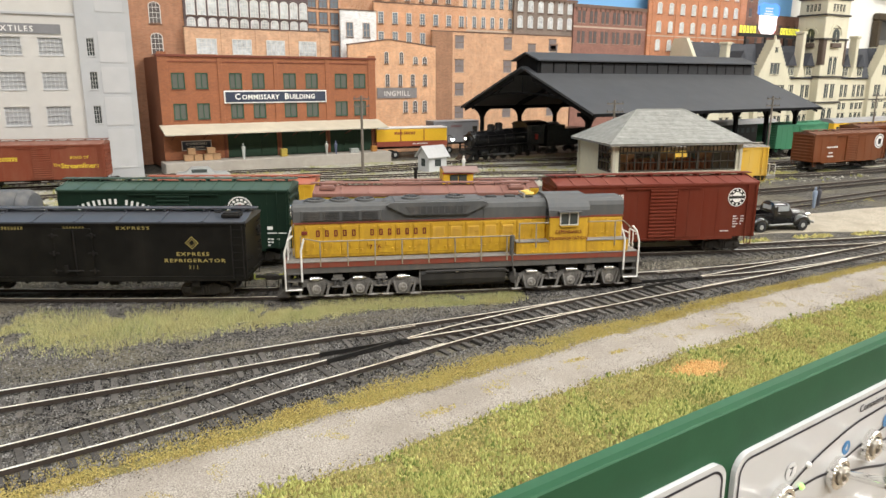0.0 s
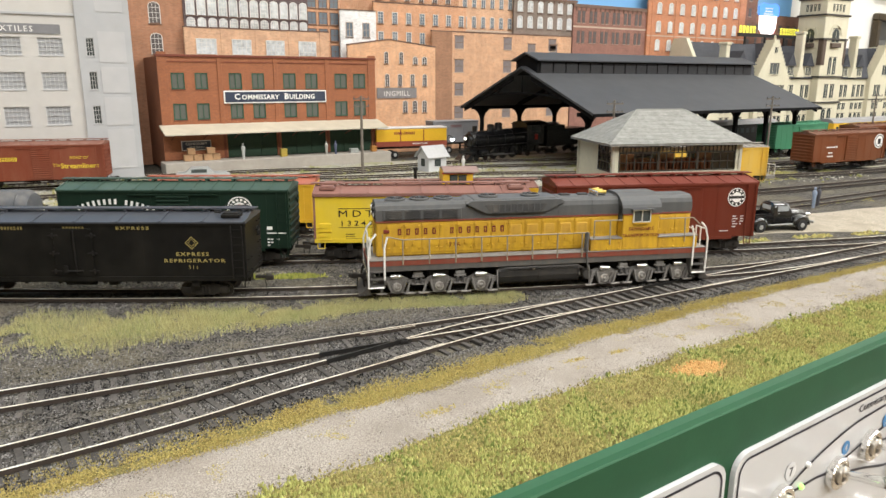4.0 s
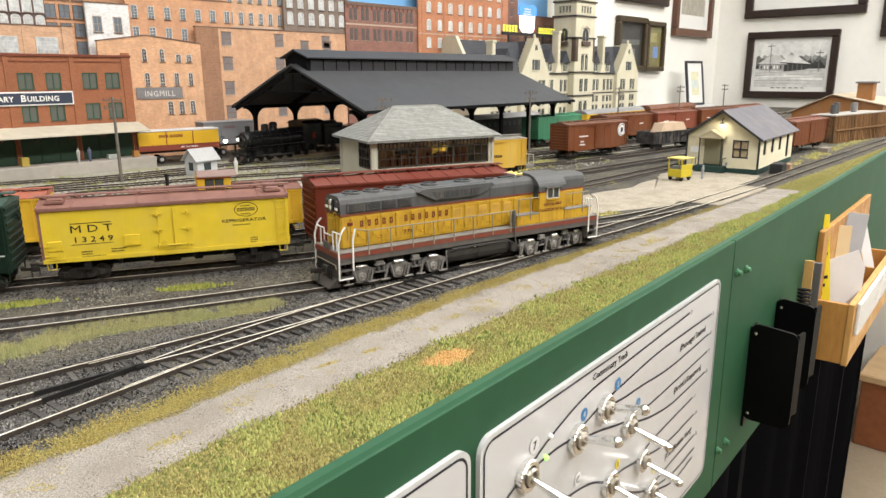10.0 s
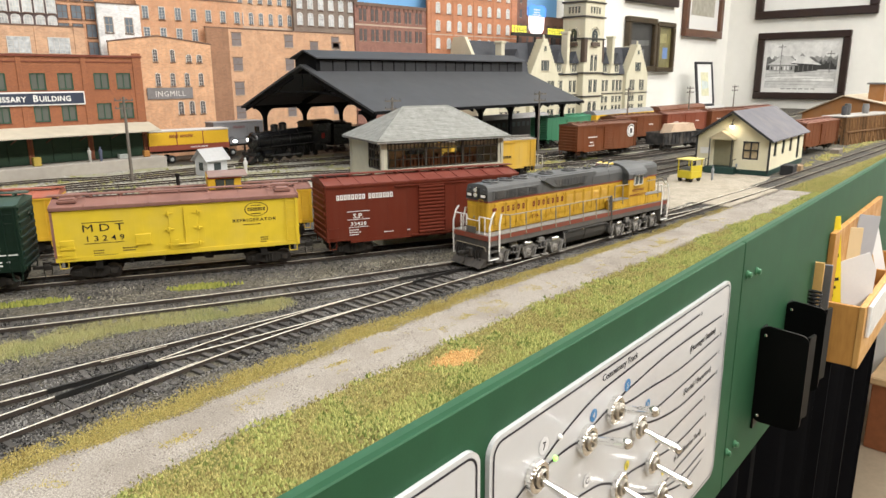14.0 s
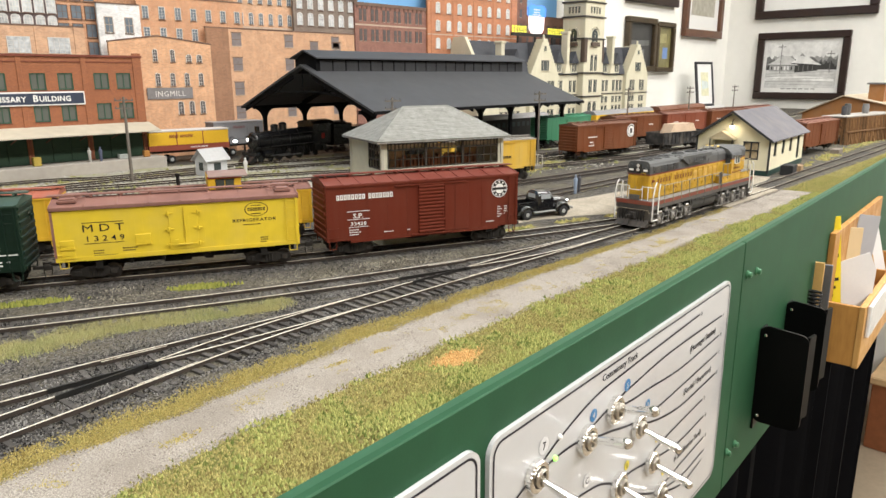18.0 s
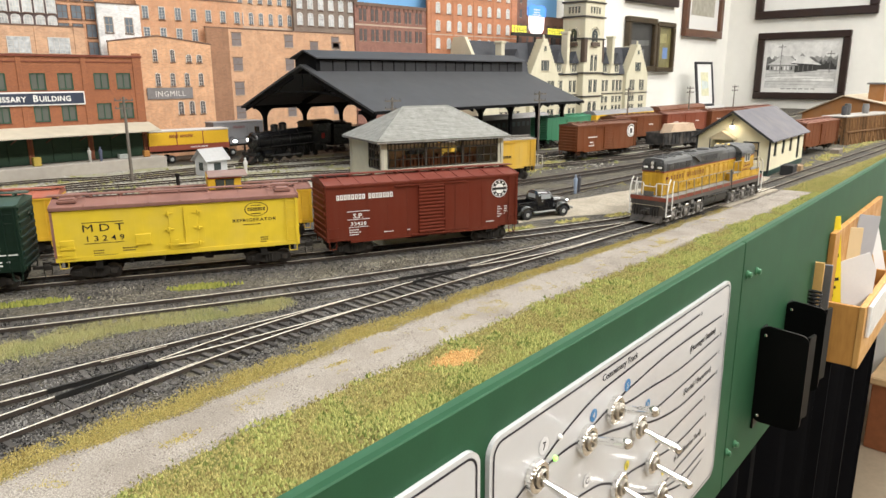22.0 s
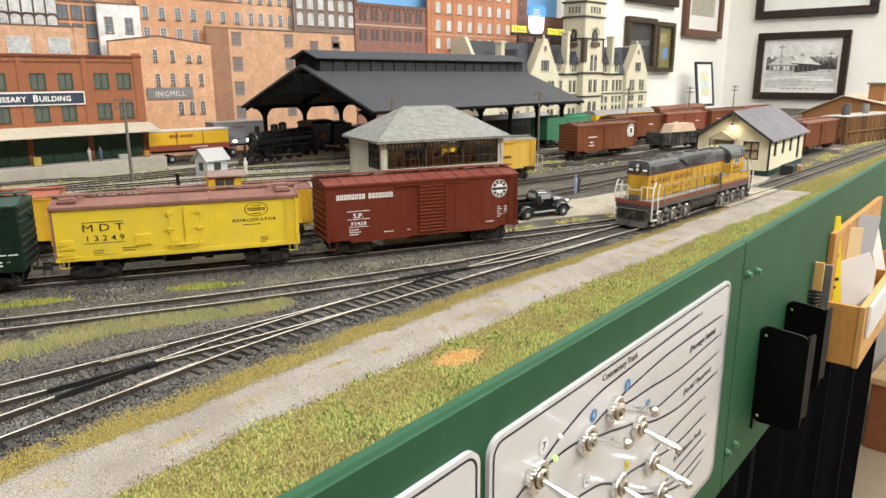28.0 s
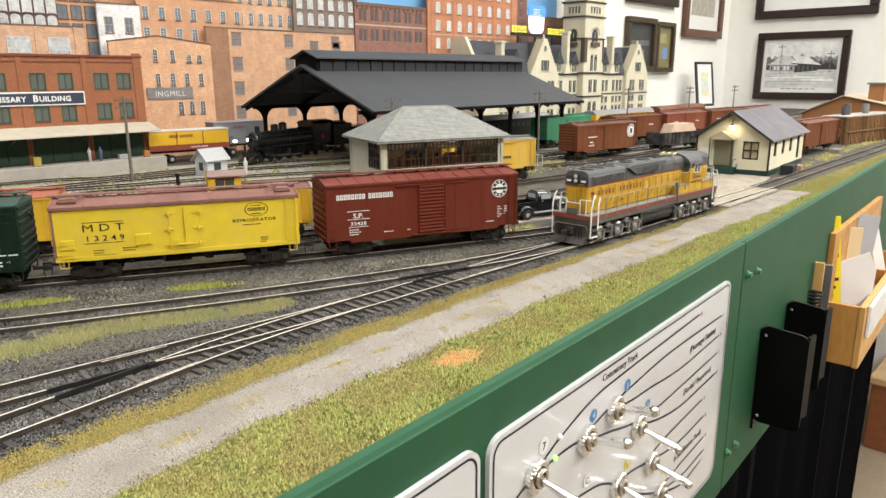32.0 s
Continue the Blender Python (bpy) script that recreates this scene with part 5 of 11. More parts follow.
def hood_end(xe, d, lens):
    """Headlights, number boards, ladder and door at one end of the hood; d points outwards."""
    box = part("headlight_box", bx(B(), xe - d * 0.0008, xe + d * 0.0012, -0.0024, 0.0024, 0.0436, 0.0502, 0.0004), HEADM, loco)
    for z in (0.0453, 0.0485):
        ring = part("headlight_rim", cyl(B(), (xe + d * 0.0010, 0, z), (xe + d * 0.0017, 0, z), 0.0016, n=16), BRIGHT, box)
        part("headlight", cyl(B(), (xe + d * 0.0015, 0, z), (xe + d * 0.0019, 0, z), 0.0013, n=16), lens, box, "clear headlight lens")
    for s in (-1, 1):
        nb = part("number_board", bx(B(), xe - d * 0.0008, xe + d * 0.0008, s * 0.0034, s * 0.0092, 0.0434, 0.0468, 0.0003), HEADM, loco)
        part("number_bars", bx(B(), xe + d * 0.0008, xe + d * 0.0010, s * 0.0044, s * 0.0082, 0.0442, 0.0458), WHITEP, nb)
        cl_ = part("class_light", cyl(B(), (xe - d * 0.0004, s * 0.0066, 0.0489), (xe + d * 0.0010, s * 0.0066, 0.0489), 0.0009, n=10), LOCO_G, loco)
    lad = empty("end_ladder", Matrix())
    lad.parent = loco
    for y in (-0.0066, -0.0026):
        part("ladder_rail", bx(B(), xe + d * 0.0008, xe + d * 0.0011, y - 0.0003, y + 0.0003, DECK + 0.001, 0.042), LOCO_Y, lad)
    for i in range(7):
        z = DECK + 0.003 + i * 0.0030
        part("rung", bx(B(), xe + d * 0.0007, xe + d * 0.0010, -0.0066, -0.0026, z - 0.0002, z + 0.0002), LOCO_Y, lad)
    dr = part("end_door", bx(B(), xe, xe + d * 0.0005, 0.0005, 0.0078, DECK + 0.002, 0.0385, 0.0002), LOCO_Y, loco)
    part("door_latch", bx(B(), xe + d * 0.0005, xe + d * 0.0009, 0.0012, 0.0020, 0.0300, 0.0316), RAILY, dr)


hood_end(HB, -1, LENS)
# cab
cab = part("cab", bx(B(), CB, CF, -CW, CW, DECK - 0.001, 0.0422, 0.0004), LOCO_Y, loco)
bm = B()
prism(bm, [(-CW, 0.0428), (CW, 0.0428), (CW, 0.0462), (CW - 0.0008, 0.0480), (CW - 0.0026, 0.0499), (CW - 0.0060, 0.0522), (0.005, 0.0539), (-0.005, 0.0539), (-CW + 0.0060, 0.0522), (-CW + 0.0026, 0.0499), (-CW + 0.0008, 0.0480), (-CW, 0.0462)], 0, CB - 0.0006, CF + 0.0010)
part("cab_roof", bm, LOCO_G, loco, "gray arched cab roof")
part("cab_stripe", bx(B(), CB, CF, -CW - 0.0002, CW + 0.0002, 0.0421, 0.0429), LOCO_R, loco)
for s in (-1, 1):
    w = part("cab_window", bx(B(), CB + 0.0062, CF - 0.0062, s * (CW - 0.0004), s * (CW + 0.0003), 0.0382, 0.0448), GLASSD, loco)
    bm = B()
    y0_, y1_ = s * CW, s * (CW + 0.0009)
    a, b = CB + 0.0058, CF - 0.0058
    bx(bm, a, a + 0.0006, y0_, y1_, 0.0378, 0.0452)
    bx(bm, b - 0.0006, b, y0_, y1_, 0.0378, 0.0452)
    bx(bm, a + 0.0006, b - 0.0006, y0_, y1_, 0.0447, 0.0452)
    bx(bm, a + 0.0006, b - 0.0006, y0_, y1_, 0.0378, 0.0383)
    part("window_frame", bm, mat("window_frame_gray", (0.66, 0.65, 0.61), 0.4, 0.2), w, "pale metal window frame")
    part("mullion", bx(B(), (a + b) / 2 - 0.0003, (a + b) / 2 + 0.0003, y0_, y1_, 0.0383, 0.0447), mat("window_frame_gray", (0.66, 0.65, 0.61)), w)
    part("sun_shade", bx(B(), CB + 0.0046, CF - 0.0046, s * CW, s * (CW + 0.0030), 0.0455, 0.0458), LOCO_G, loco)
    part("arm_rest", bx(B(), CB + 0.0062, CF - 0.0062, s * CW, s * (CW + 0.0014), 0.0370, 0.0376), LOCO_Y, loco)
    part("rear_window", bx(B(), CB - 0.0006, CB + 0.0002, s * 0.0104, s * 0.0150, 0.0385, 0.0470), GLASSD, loco)
    part("front_window", bx(B(), CF - 0.0002, CF + 0.0006, s * 0.0104, s * 0.0150, 0.0385, 0.0470), GLASSD, loco)
# short hood
part("short_hood", bx(B(), CF, HF, -HW, HW, DECK, 0.0412, 0.0009), LOCO_Y, loco)
for s in (-1, 1):
    for i in range(2):
        put("hood_door", cached("hood_door_0", b_hood_door(False), LOCO_Y), loco, pose(CF + 0.0075 + i * 0.0102, s * HW, 0, 0, 0, 0 if s < 0 else 180))
part("short_hood_top", hood_section(CF, HF, HW + 0.0001, 0.0418, 0.0478, HTOP - 0.0002, 0.0024), LOCO_G, loco)
part("short_hood_stripe", bx(B(), CF, HF + 0.0002, -HW - 0.0003, HW + 0.0003, 0.0411, 0.0420), LOCO_R, loco)
hood_end(HF, 1, LENS_ON)
# frame and sill
part("frame", bx(B(), -0.1000, 0.1000, -0.0160, 0.0160, 0.0147, 0.0187, 0.0003), LOCO_SILL, loco, "dusty gray frame")
part("walkway", bx(B(), -0.1000, 0.1000, -0.0168, 0.0168, 0.0211, DECK, 0.0002), WALKWAY, loco, "pale dusty walkway plate")
part("sill_stripe", bx(B(), -0.0997, 0.0997, -0.0164, 0.0164, 0.0182, 0.0212), LOCO_R, loco, "faded red sill stripe")
part("center_sill", bx(B(), -0.0955, 0.0955, -0.006, 0.006, 0.008, 0.0146), BLACK, loco)
for s in (-1, 1):  # yellow lockers that carry the raised walkway
    for x0, x1 in ((0.0275, CB), (CF, 0.0940)):
        lk = part("equipment_locker", bx(B(), x0, x1, s * HW, s * 0.0163, DECK, RAISE, 0.0003), LOCO_Y, loco, "yellow locker under the raised walkway")
        part("locker_top", bx(B(), x0 - 0.0003, x1, s * HW, s * 0.0168, RAISE, RAISE + 0.0006, 0.0001), WALKWAY, lk, "pale gray tread plate")
        n_ = int((x1 - x0) / 0.006)
        for k in range(n_):
            x = x0 + 0.003 + k * (x1 - x0 - 0.005) / max(1, n_ - 1)
            for z in (RAISE - 0.0016, DECK + 0.0010):
                part("hinge", bx(B(), x - 0.0006, x + 0.0006, s * 0.0163, s * 0.0170, z - 0.0004, z + 0.0004, 0.0001), LOCO_Y, lk)
    for k in range(6):
        x = CB + 0.002 + k * 0.0037
        part("hinge", bx(B(), x - 0.0006, x + 0.0006, s * CW, s * (CW + 0.0006), DECK + 0.0006, DECK + 0.0014, 0.0001), LOCO_Y, cab)
PILOT = weathered("pilot_gray", (0.040, 0.039, 0.038), (0.12, 0.10, 0.082), 0.6, 0.6, streak=400)
for s in (-1, 1):
    bm = B()
    bx(bm, s * 0.0980, s * 0.1005, -0.0148, 0.0148, 0.0045, 0.0188, 0.0004)
    prism(bm, [(s * 0.0990, 0.0012), (s * 0.1060, 0.0012), (s * 0.1005, 0.0062), (s * 0.0990, 0.0062)], 1, -0.0135, 0.0135)
    bx(bm, s * 0.1005, s * 0.1025, -0.0026, 0.0026, 0.0066, 0.0118, 0.0004)
    pil = part("pilot", bm, PILOT, loco, "dark gray pilot with footboards")
    part("end_sill", bx(B(), s * 0.0998, s * 0.1008, -0.0164, 0.0164, 0.0182, 0.0212), LOCO_R, pil, "faded red end sill")
    part("drop_step", bx(B(), s * 0.1000, s * 0.1007, -0.0045, 0.0045, DECK, 0.0258, 0.0002), LOCO_SILL, pil, "gray drop step between the units")
    for y in (-0.010, -0.0075, -0.0052, 0.0052, 0.0075, 0.010):
        part("hose", wire(B(), [(s * 0.1007, y, 0.0135), (s * 0.1027, y * 1.05, 0.0105), (s * 0.1026, y * 1.08, 0.0055)], 0.00045, 6), BLACK, pil)
    part("uncoupling_lever", wire(B(), [(s * 0.1012, -0.0145, 0.0118), (s * 0.1012, -0.0130, 0.0142), (s * 0.1012, 0.0130, 0.0142), (s * 0.1012, 0.0145, 0.0118)], 0.0003, 5), RAILY, pil)
    put("coupler", cached("coupler", b_coupler, GRIME, True), loco, pose(s * 0.1000, 0, 0.0092, 0, 0, 0 if s > 0 else 180))
    for sy in (-1, 1):  # corner steps with white rails
        x0 = s * 0.0920
        st = part("corner_step", bx(B(), x0 - s * 0.0006, x0, sy * 0.0105, sy * 0.0166, 0.0060, 0.0188), LOCO_SILL, loco)
        for z in (0.0066, 0.0108, 0.0150):
            part("tread", bx(B(), x0, s * 0.1000, sy * 0.0105, sy * 0.0166, z - 0.0004, z + 0.0004), LOCO_SILL, st)
        xo = s * 0.1005
        part("white_rail", wire(B(), [(x0, sy * 0.0166, 0.0060), (xo, sy * 0.0166, 0.0060), (xo, sy * 0.0168, 0.0270), (xo - s * 0.002, sy * 0.0168, 0.0335), (xo - s * 0.0045, sy * 0.0166, 0.0364)], 0.00055, 8), WHITE_RAIL, st, "white painted step rail")
        part("white_rail", wire(B(), [(s * 0.0917, sy * 0.0168, 0.0105), (s * 0.0917, sy * 0.0168, 0.0280), (s * 0.0900, sy * 0.0166, 0.0345)], 0.00055, 8), WHITE_RAIL, st, "white painted step rail")
    er = part("end_railing", wire(B(), [(s * 0.0990, -0.0165, 0.0324), (s * 0.0990, -0.006, 0.0324), (s * 0.0990, -0.005, 0.0296), (s * 0.0990, 0.005, 0.0296), (s * 0.0990, 0.006, 0.0324), (s * 0.0990, 0.0165, 0.0324)], 0.0004, 6), WHITE_RAIL, loco, "pale end railing")
    for y in (-0.011, -0.006, 0.006, 0.011):
        part("stanchion", cyl(B(), (s * 0.0990, y, DECK), (s * 0.0990, y, 0.0324), 0.0004, n=6), WHITE_RAIL, er)
for s in (-1, 1):
    y = s * 0.0160
    xs_ = [-0.0815 + 0.0148 * k for k in range(8)]
    rail = part("handrail", wire(B(), [(-0.0900, y, 0.0345)] + [(x, y, 0.0326) for x in xs_] + [(0.0262, y, 0.0326), (0.0266, y, 0.0290)], 0.00036, 6), RAILY, loco, "thin dull handrail")
    for x in xs_:
        part("stanchion", cyl(B(), (x, y + s * 0.0007, DECK - 0.003), (x, y, 0.0328), 0.00042, n=6), RAILY, rail)
    rail = part("handrail", wire(B(), [(0.0292, y, 0.0394), (CB - 0.0004, y, 0.0394)], 0.00036, 6), RAILY, loco, "thin dull handrail")
    part("stanchion", cyl(B(), (0.0388, y + s * 0.0008, RAISE - 0.003), (0.0388, y, 0.0396), 0.00042, n=6), RAILY, rail)
    part("stanchion", cyl(B(), (0.0292, y, RAISE), (0.0292, y, 0.0396), 0.00042, n=6), RAILY, rail)
    rail = part("handrail", wire(B(), [(CF + 0.0006, y, 0.0394), (0.0905, y, 0.0394), (0.0960, y, 0.0345)], 0.00036, 6), RAILY, loco, "thin dull handrail")
    part("stanchion", cyl(B(), (0.0855, y + s * 0.0008, RAISE - 0.003), (0.0855, y, 0.0396), 0.00042, n=6), RAILY, rail)
    dp = part("brake_rigging", bx(B(), 0.0238, 0.0262, s * 0.0150, s * 0.0166, 0.0215, 0.0330, 0.0004), LOCO_SILL, loco, "gray rigging post by the tank")
    part("pipe", wire(B(), [(0.0250, s * 0.0166, 0.0330), (0.0246, s * 0.0172, 0.0250), (0.0256, s * 0.0172, 0.0140), (0.0270, s * 0.0166, 0.0100)], 0.00045, 6), LOCO_SILL, dp)
    part("air_reservoir", lathe(B(), [(0.0006, s * 0.0100), (0.0028, s * 0.0104), (0.0032, s * 0.0120), (0.0032, s * 0.0142), (0.0028, s * 0.0152), (0.0006, s * 0.0156)][::s], axis=1, n=18, at=(0.0272, 0, 0.0076)), TANKM, loco, smooth=True)
    part("sill_pipe", wire(B(), [(-0.0240, s * 0.0162, 0.0138), (0.0200, s * 0.0162, 0.0138), (0.0235, s * 0.0162, 0.0120)], 0.0005, 6), TANKM, loco)
# fuel tank
bm = B()
prism(bm, [(-0.0128, 0.0052), (-0.0110, 0.0036), (0.0110, 0.0036), (0.0128, 0.0052), (0.0143, 0.0082), (0.0146, 0.0115), (0.0135, 0.0138), (-0.0135, 0.0138), (-0.0146, 0.0115), (-0.0143, 0.0082)], 0, -0.0259, 0.0215)
tank = part("fuel_tank", bm, TANKM, loco, "grimy black fuel tank")
for x in (-0.0260, -0.0020, 0.0216):
    bm = B()
    prism(bm, [(-0.0131, 0.0050), (-0.0112, 0.0033), (0.0112, 0.0033), (0.0131, 0.0050), (0.0146, 0.0081), (0.0149, 0.0116), (0.0137, 0.0140), (-0.0137, 0.0140), (-0.0149, 0.0116), (-0.0146, 0.0081)], 0, x - 0.0005, x + 0.0005)
    part("tank_band", bm, TANKM, tank)
for s in (-1, 1):
    part("filler_cap", cyl(B(), (-0.0060, s * 0.0140, 0.0126), (-0.0060, s * 0.0160, 0.0132), 0.0008, n=10), RAILY, tank)


def b_flexi(bm):
    """Cast side frame: a beam that dips between the axles, with pedestal legs."""
    out = [(-0.0330, 0.0062), (-0.0335, 0.0088), (-0.0290, 0.0104), (-0.0195, 0.0104), (-0.0160, 0.0086), (-0.0080, 0.0086), (-0.0048, 0.0104), (0.0048, 0.0104), (0.0080, 0.0086), (0.0160, 0.0086),
           (0.0195, 0.0104), (0.0290, 0.0104), (0.0335, 0.0088), (0.0330, 0.0062), (0.0195, 0.0076), (0.0160, 0.0060), (0.0080, 0.0060), (0.0045, 0.0078), (-0.0045, 0.0078), (-0.0080, 0.0060), (-0.0160, 0.0060), (-0.0195, 0.0076)]
    prism(bm, out, 1, -0.0010, 0.0010)


def b_pedestal(bm):
    pts = [(-0.0048, 0.0098), (-0.0052, 0.0060), (-0.0034, 0.0022), (-0.0014, 0.0012), (0.0014, 0.0012), (0.0034, 0.0022), (0.0052, 0.0060), (0.0048, 0.0098)]
    prism(bm, pts, 1, -0.0008, 0.0006)


def b_pedestal_rib(bm):
    for p, q in (((-0.0049, 0.0086), (-0.0030, 0.0020)), ((0.0049, 0.0086), (0.0030, 0.0020))):
        prism(bm, [(p[0] - 0.0005, p[1]), (q[0] - 0.0005, q[1]), (q[0] + 0.0005, q[1]), (p[0] + 0.0005, p[1])], 1, -0.0020, -0.0007)


def b_journal(bm):
    lathe(bm, [(0.0026, 0.0006), (0.0026, -0.0008), (0.0019, -0.0011), (0.0018, -0.0006), (0.0010, -0.0007), (0.0008, -0.0015), (0.0002, -0.0017)], axis=1, n=16)


def b_hanger(bm):
    prism(bm, [(-0.0006, 0.0086), (-0.0022, 0.0016), (-0.0010, 0.0016), (0.0008, 0.0086)], 1, -0.0018, -0.0004)


def b_shoe(bm):
    bx(bm, -0.0036, 0.0022, -0.0024, -0.0006, 0.0008, 0.0017, 0.0002)


def b_spring_pocket(bm):
    bx(bm, -0.0034, 0.0034, -0.0016, 0.0010, 0.0102, 0.0112, 0.0002)
    bx(bm, -0.0026, 0.0026, -0.0012, 0.0010, 0.0112, 0.0134, 0.0003)
    bx(bm, -0.0034, 0.0034, -0.0018, 0.0010, 0.0060, 0.0070, 0.0002)


def b_coil(bm):
    for k in range(4):
        lathe(bm, [(0.0007, 0.0070 + k * 0.0008), (0.0010, 0.0073 + k * 0.0008), (0.0007, 0.0077 + k * 0.0008)], axis=2, n=10, at=(0, -0.0012, 0))


def b_brake_cyl(bm):
    lathe(bm, [(0.0008, -0.0030), (0.0013, -0.0028), (0.0013, 0.0024), (0.0009, 0.0026), (0.0004, 0.0042)], axis=0, n=12)


JOURNAL = weathered("worn_journal_steel", (0.34, 0.325, 0.30), (0.09, 0.075, 0.06), 0.7, 0.4, streak=900)
TRUCKS = []
for tx in (-0.0602, 0.0604):
    t = put("truck", cached("flexi_bolster", lambda bm: (bx(bm, -0.006, 0.006, -0.0105, 0.0105, 0.0075, 0.0135, 0.0006), bx(bm, -0.032, 0.032, -0.004, 0.004, 0.006, 0.010)), TANKM), loco, pose(tx, 0, 0))
    for s in (-1, 1):
        turn = 0 if s < 0 else 180
        f = put("side_frame", cached("flexi_frame", b_flexi, TRUCK_G), t, pose(0, 0.0124 * s, 0, 0, 0, turn), "grimy silver-gray side frame")
        for x in (-0.0238, 0.0, 0.0238):
            put("pedestal", cached("flexi_pedestal", b_pedestal, TRUCK_G), f, pose(x, -0.0010, 0))
            put("pedestal_rib", cached("flexi_rib", b_pedestal_rib, TRUCK_G), f, pose(x, -0.0010, 0))
            put("journal_box", cached("flexi_journal", b_journal, JOURNAL, True), f, pose(x, -0.0018, 0.0050), "worn journal cap")
            put("brake_cylinder", cached("flexi_brake", b_brake_cyl, BRIGHT, True), f, pose(x - 0.0006, -0.0020, 0.0112), "bright brake cylinder")
            for k in (-1, 1):
                if abs(x + k * 0.0070) < 0.031:
                    put("brake_hanger", cached("flexi_hanger_%d" % k, b_hanger, TRUCK_G), f, pose(x + k * 0.0072, -0.0004, 0, 0, 0, 0))
                    put("brake_shoe", cached("flexi_shoe", b_shoe, JOURNAL), f, pose(x + k * 0.0078, 0, 0))
        for x in (-0.0119, 0.0119):
            put("spring_pocket", cached("flexi_pocket", b_spring_pocket, TRUCK_G), f, pose(x, -0.0008, 0))
            for dx in (-0.0015, 0.0015):
                put("coil_spring", cached("flexi_coil", b_coil, TANKM, True), f, pose(x + dx, -0.0008, 0))
        for x in (-0.0334, 0.0334):
            put("sand_pipe", cached("flexi_sand_pipe", lambda bm: wire(bm, [(0, -0.0008, 0.0130), (0, -0.0016, 0.0090), (0.0004, -0.0016, 0.0030), (0.0014, 0.0, 0.0010)], 0.0004, 6), TRUCK_G), f, pose(x, 0, 0))
    for x in (-0.0238, 0.0, 0.0238):
        put("wheelset", cached("loco_wheelset", lambda bm: [lathe(bm, [(0.001, s * 0.0074), (0.0056, s * 0.0076), (0.0056, s * 0.0094), (0.0048, s * 0.0096), (0.001, s * 0.0094)][::s], axis=1, n=20) for s in (-1, 1)]
                              + [cyl(bm, (0, -0.011, 0), (0, 0.011, 0), 0.0010, n=8)], WHEEL, True), t, pose(x, 0, 0.0056))
    TRUCKS.append((t, tx))
# lettering, both sides
for s in (-1, 1):
    turn = 0 if s < 0 else 180

    def at(x, z, off):
        return pose(x, s * (off + 0.0006), z, 90, 0, turn)
    letter_bars([5], 0.0036, at(-0.0728 * -s, 0.0340, HW), LTR, loco, gap=1.45, label="dark red company lettering")
    letter_bars([7], 0.0036, at(-0.0385 * -s, 0.0340, HW), LTR, loco, gap=1.45, label="dark red company lettering")
    text("776", 0.0037, at(-0.0515 * -s, 0.0262, HW), LTR, loco, spread=1.3, bold=0.012)
    text("DEPENDABLE", 0.0026, at((CB + CF) / 2, 0.0332, CW), LTR, loco, bold=0.012)
    text("TRANSPORTATION", 0.0026, at((CB + CF) / 2, 0.0294, CW), LTR, loco, bold=0.012)

# speed along the lead and main tracks: seconds and the arc length at the rear step
LOCO_S = [(0, 0.4564), (0.5, 0.4587), (1, 0.4615), (1.5, 0.4653), (2, 0.4701), (2.5, 0.477), (3, 0.484), (3.5, 0.4909), (4.5, 0.5123), (5.5, 0.5346), (6, 0.5447), (6.5, 0.5546), (7, 0.5635),
          (7.5, 0.5724), (8, 0.5818), (8.5, 0.5915), (9, 0.6005), (9.5, 0.6098), (10, 0.6194), (10.5, 0.629), (11, 0.6383), (11.5, 0.6476), (12, 0.6572), (12.5, 0.6663), (13, 0.6769), (13.5, 0.69),
          (14, 0.7083), (14.5, 0.7303), (15.5, 0.7775), (16.5, 0.8242), (17, 0.8462), (17.5, 0.8689), (18, 0.8885), (18.5, 0.9035), (19, 0.9115), (19.4, 0.9118), (26.2, 0.9118), (27, 0.9041), (27.5, 0.8963),
          (28, 0.8876), (28.5, 0.8784), (29, 0.869), (29.5, 0.8584), (30, 0.8467), (30.5, 0.8363), (31, 0.8261), (31.5, 0.8162), (32, 0.8046)]


def loco_pose(s):
    """The pose with both trucks over the track, the rear step at the arc length s."""
    back = s + LOCO_OFF
    a, b = along(LINE_L, back + 0.0), along(LINE_L, back + 0.1206)
    d = (b - a).normalized()
    c = a + d * 0.0602
    return a, b, pose(c.x, c.y, 0, 0, 0, math.degrees(math.atan2(d.y, d.x)))
LOCO_OFF = 0.0500 + DS

# ---------- buildings ----------
def wall_cells(bm, x0, x1, z0, z1, y0, y1, openings):
    """A wall across x with openings (x0, x1, z0, z1) cut through it."""
    xs_ = sorted({x0, x1, *[v for o in openings for v in o[:2] if x0 < v < x1]})
    zs_ = sorted({z0, z1, *[v for o in openings for v in o[2:] if z0 < v < z1]})
    for za, zb in zip(zs_, zs_[1:]):
        run = None
        for xa, xb in zip(xs_, xs_[1:]):
            xm, zm = (xa + xb) / 2, (za + zb) / 2
            hole = any(o[0] < xm < o[1] and o[2] < zm < o[3] for o in openings)
            if not hole:
                run = [xa, xb] if run is None else [run[0], xb]
            if (hole or xb == xs_[-1]) and run:
                bx(bm, run[0], run[1], y0, y1, za, zb)
                run = None
    bmesh.ops.remove_doubles(bm, verts=bm.verts, dist=1e-6)
    return bm


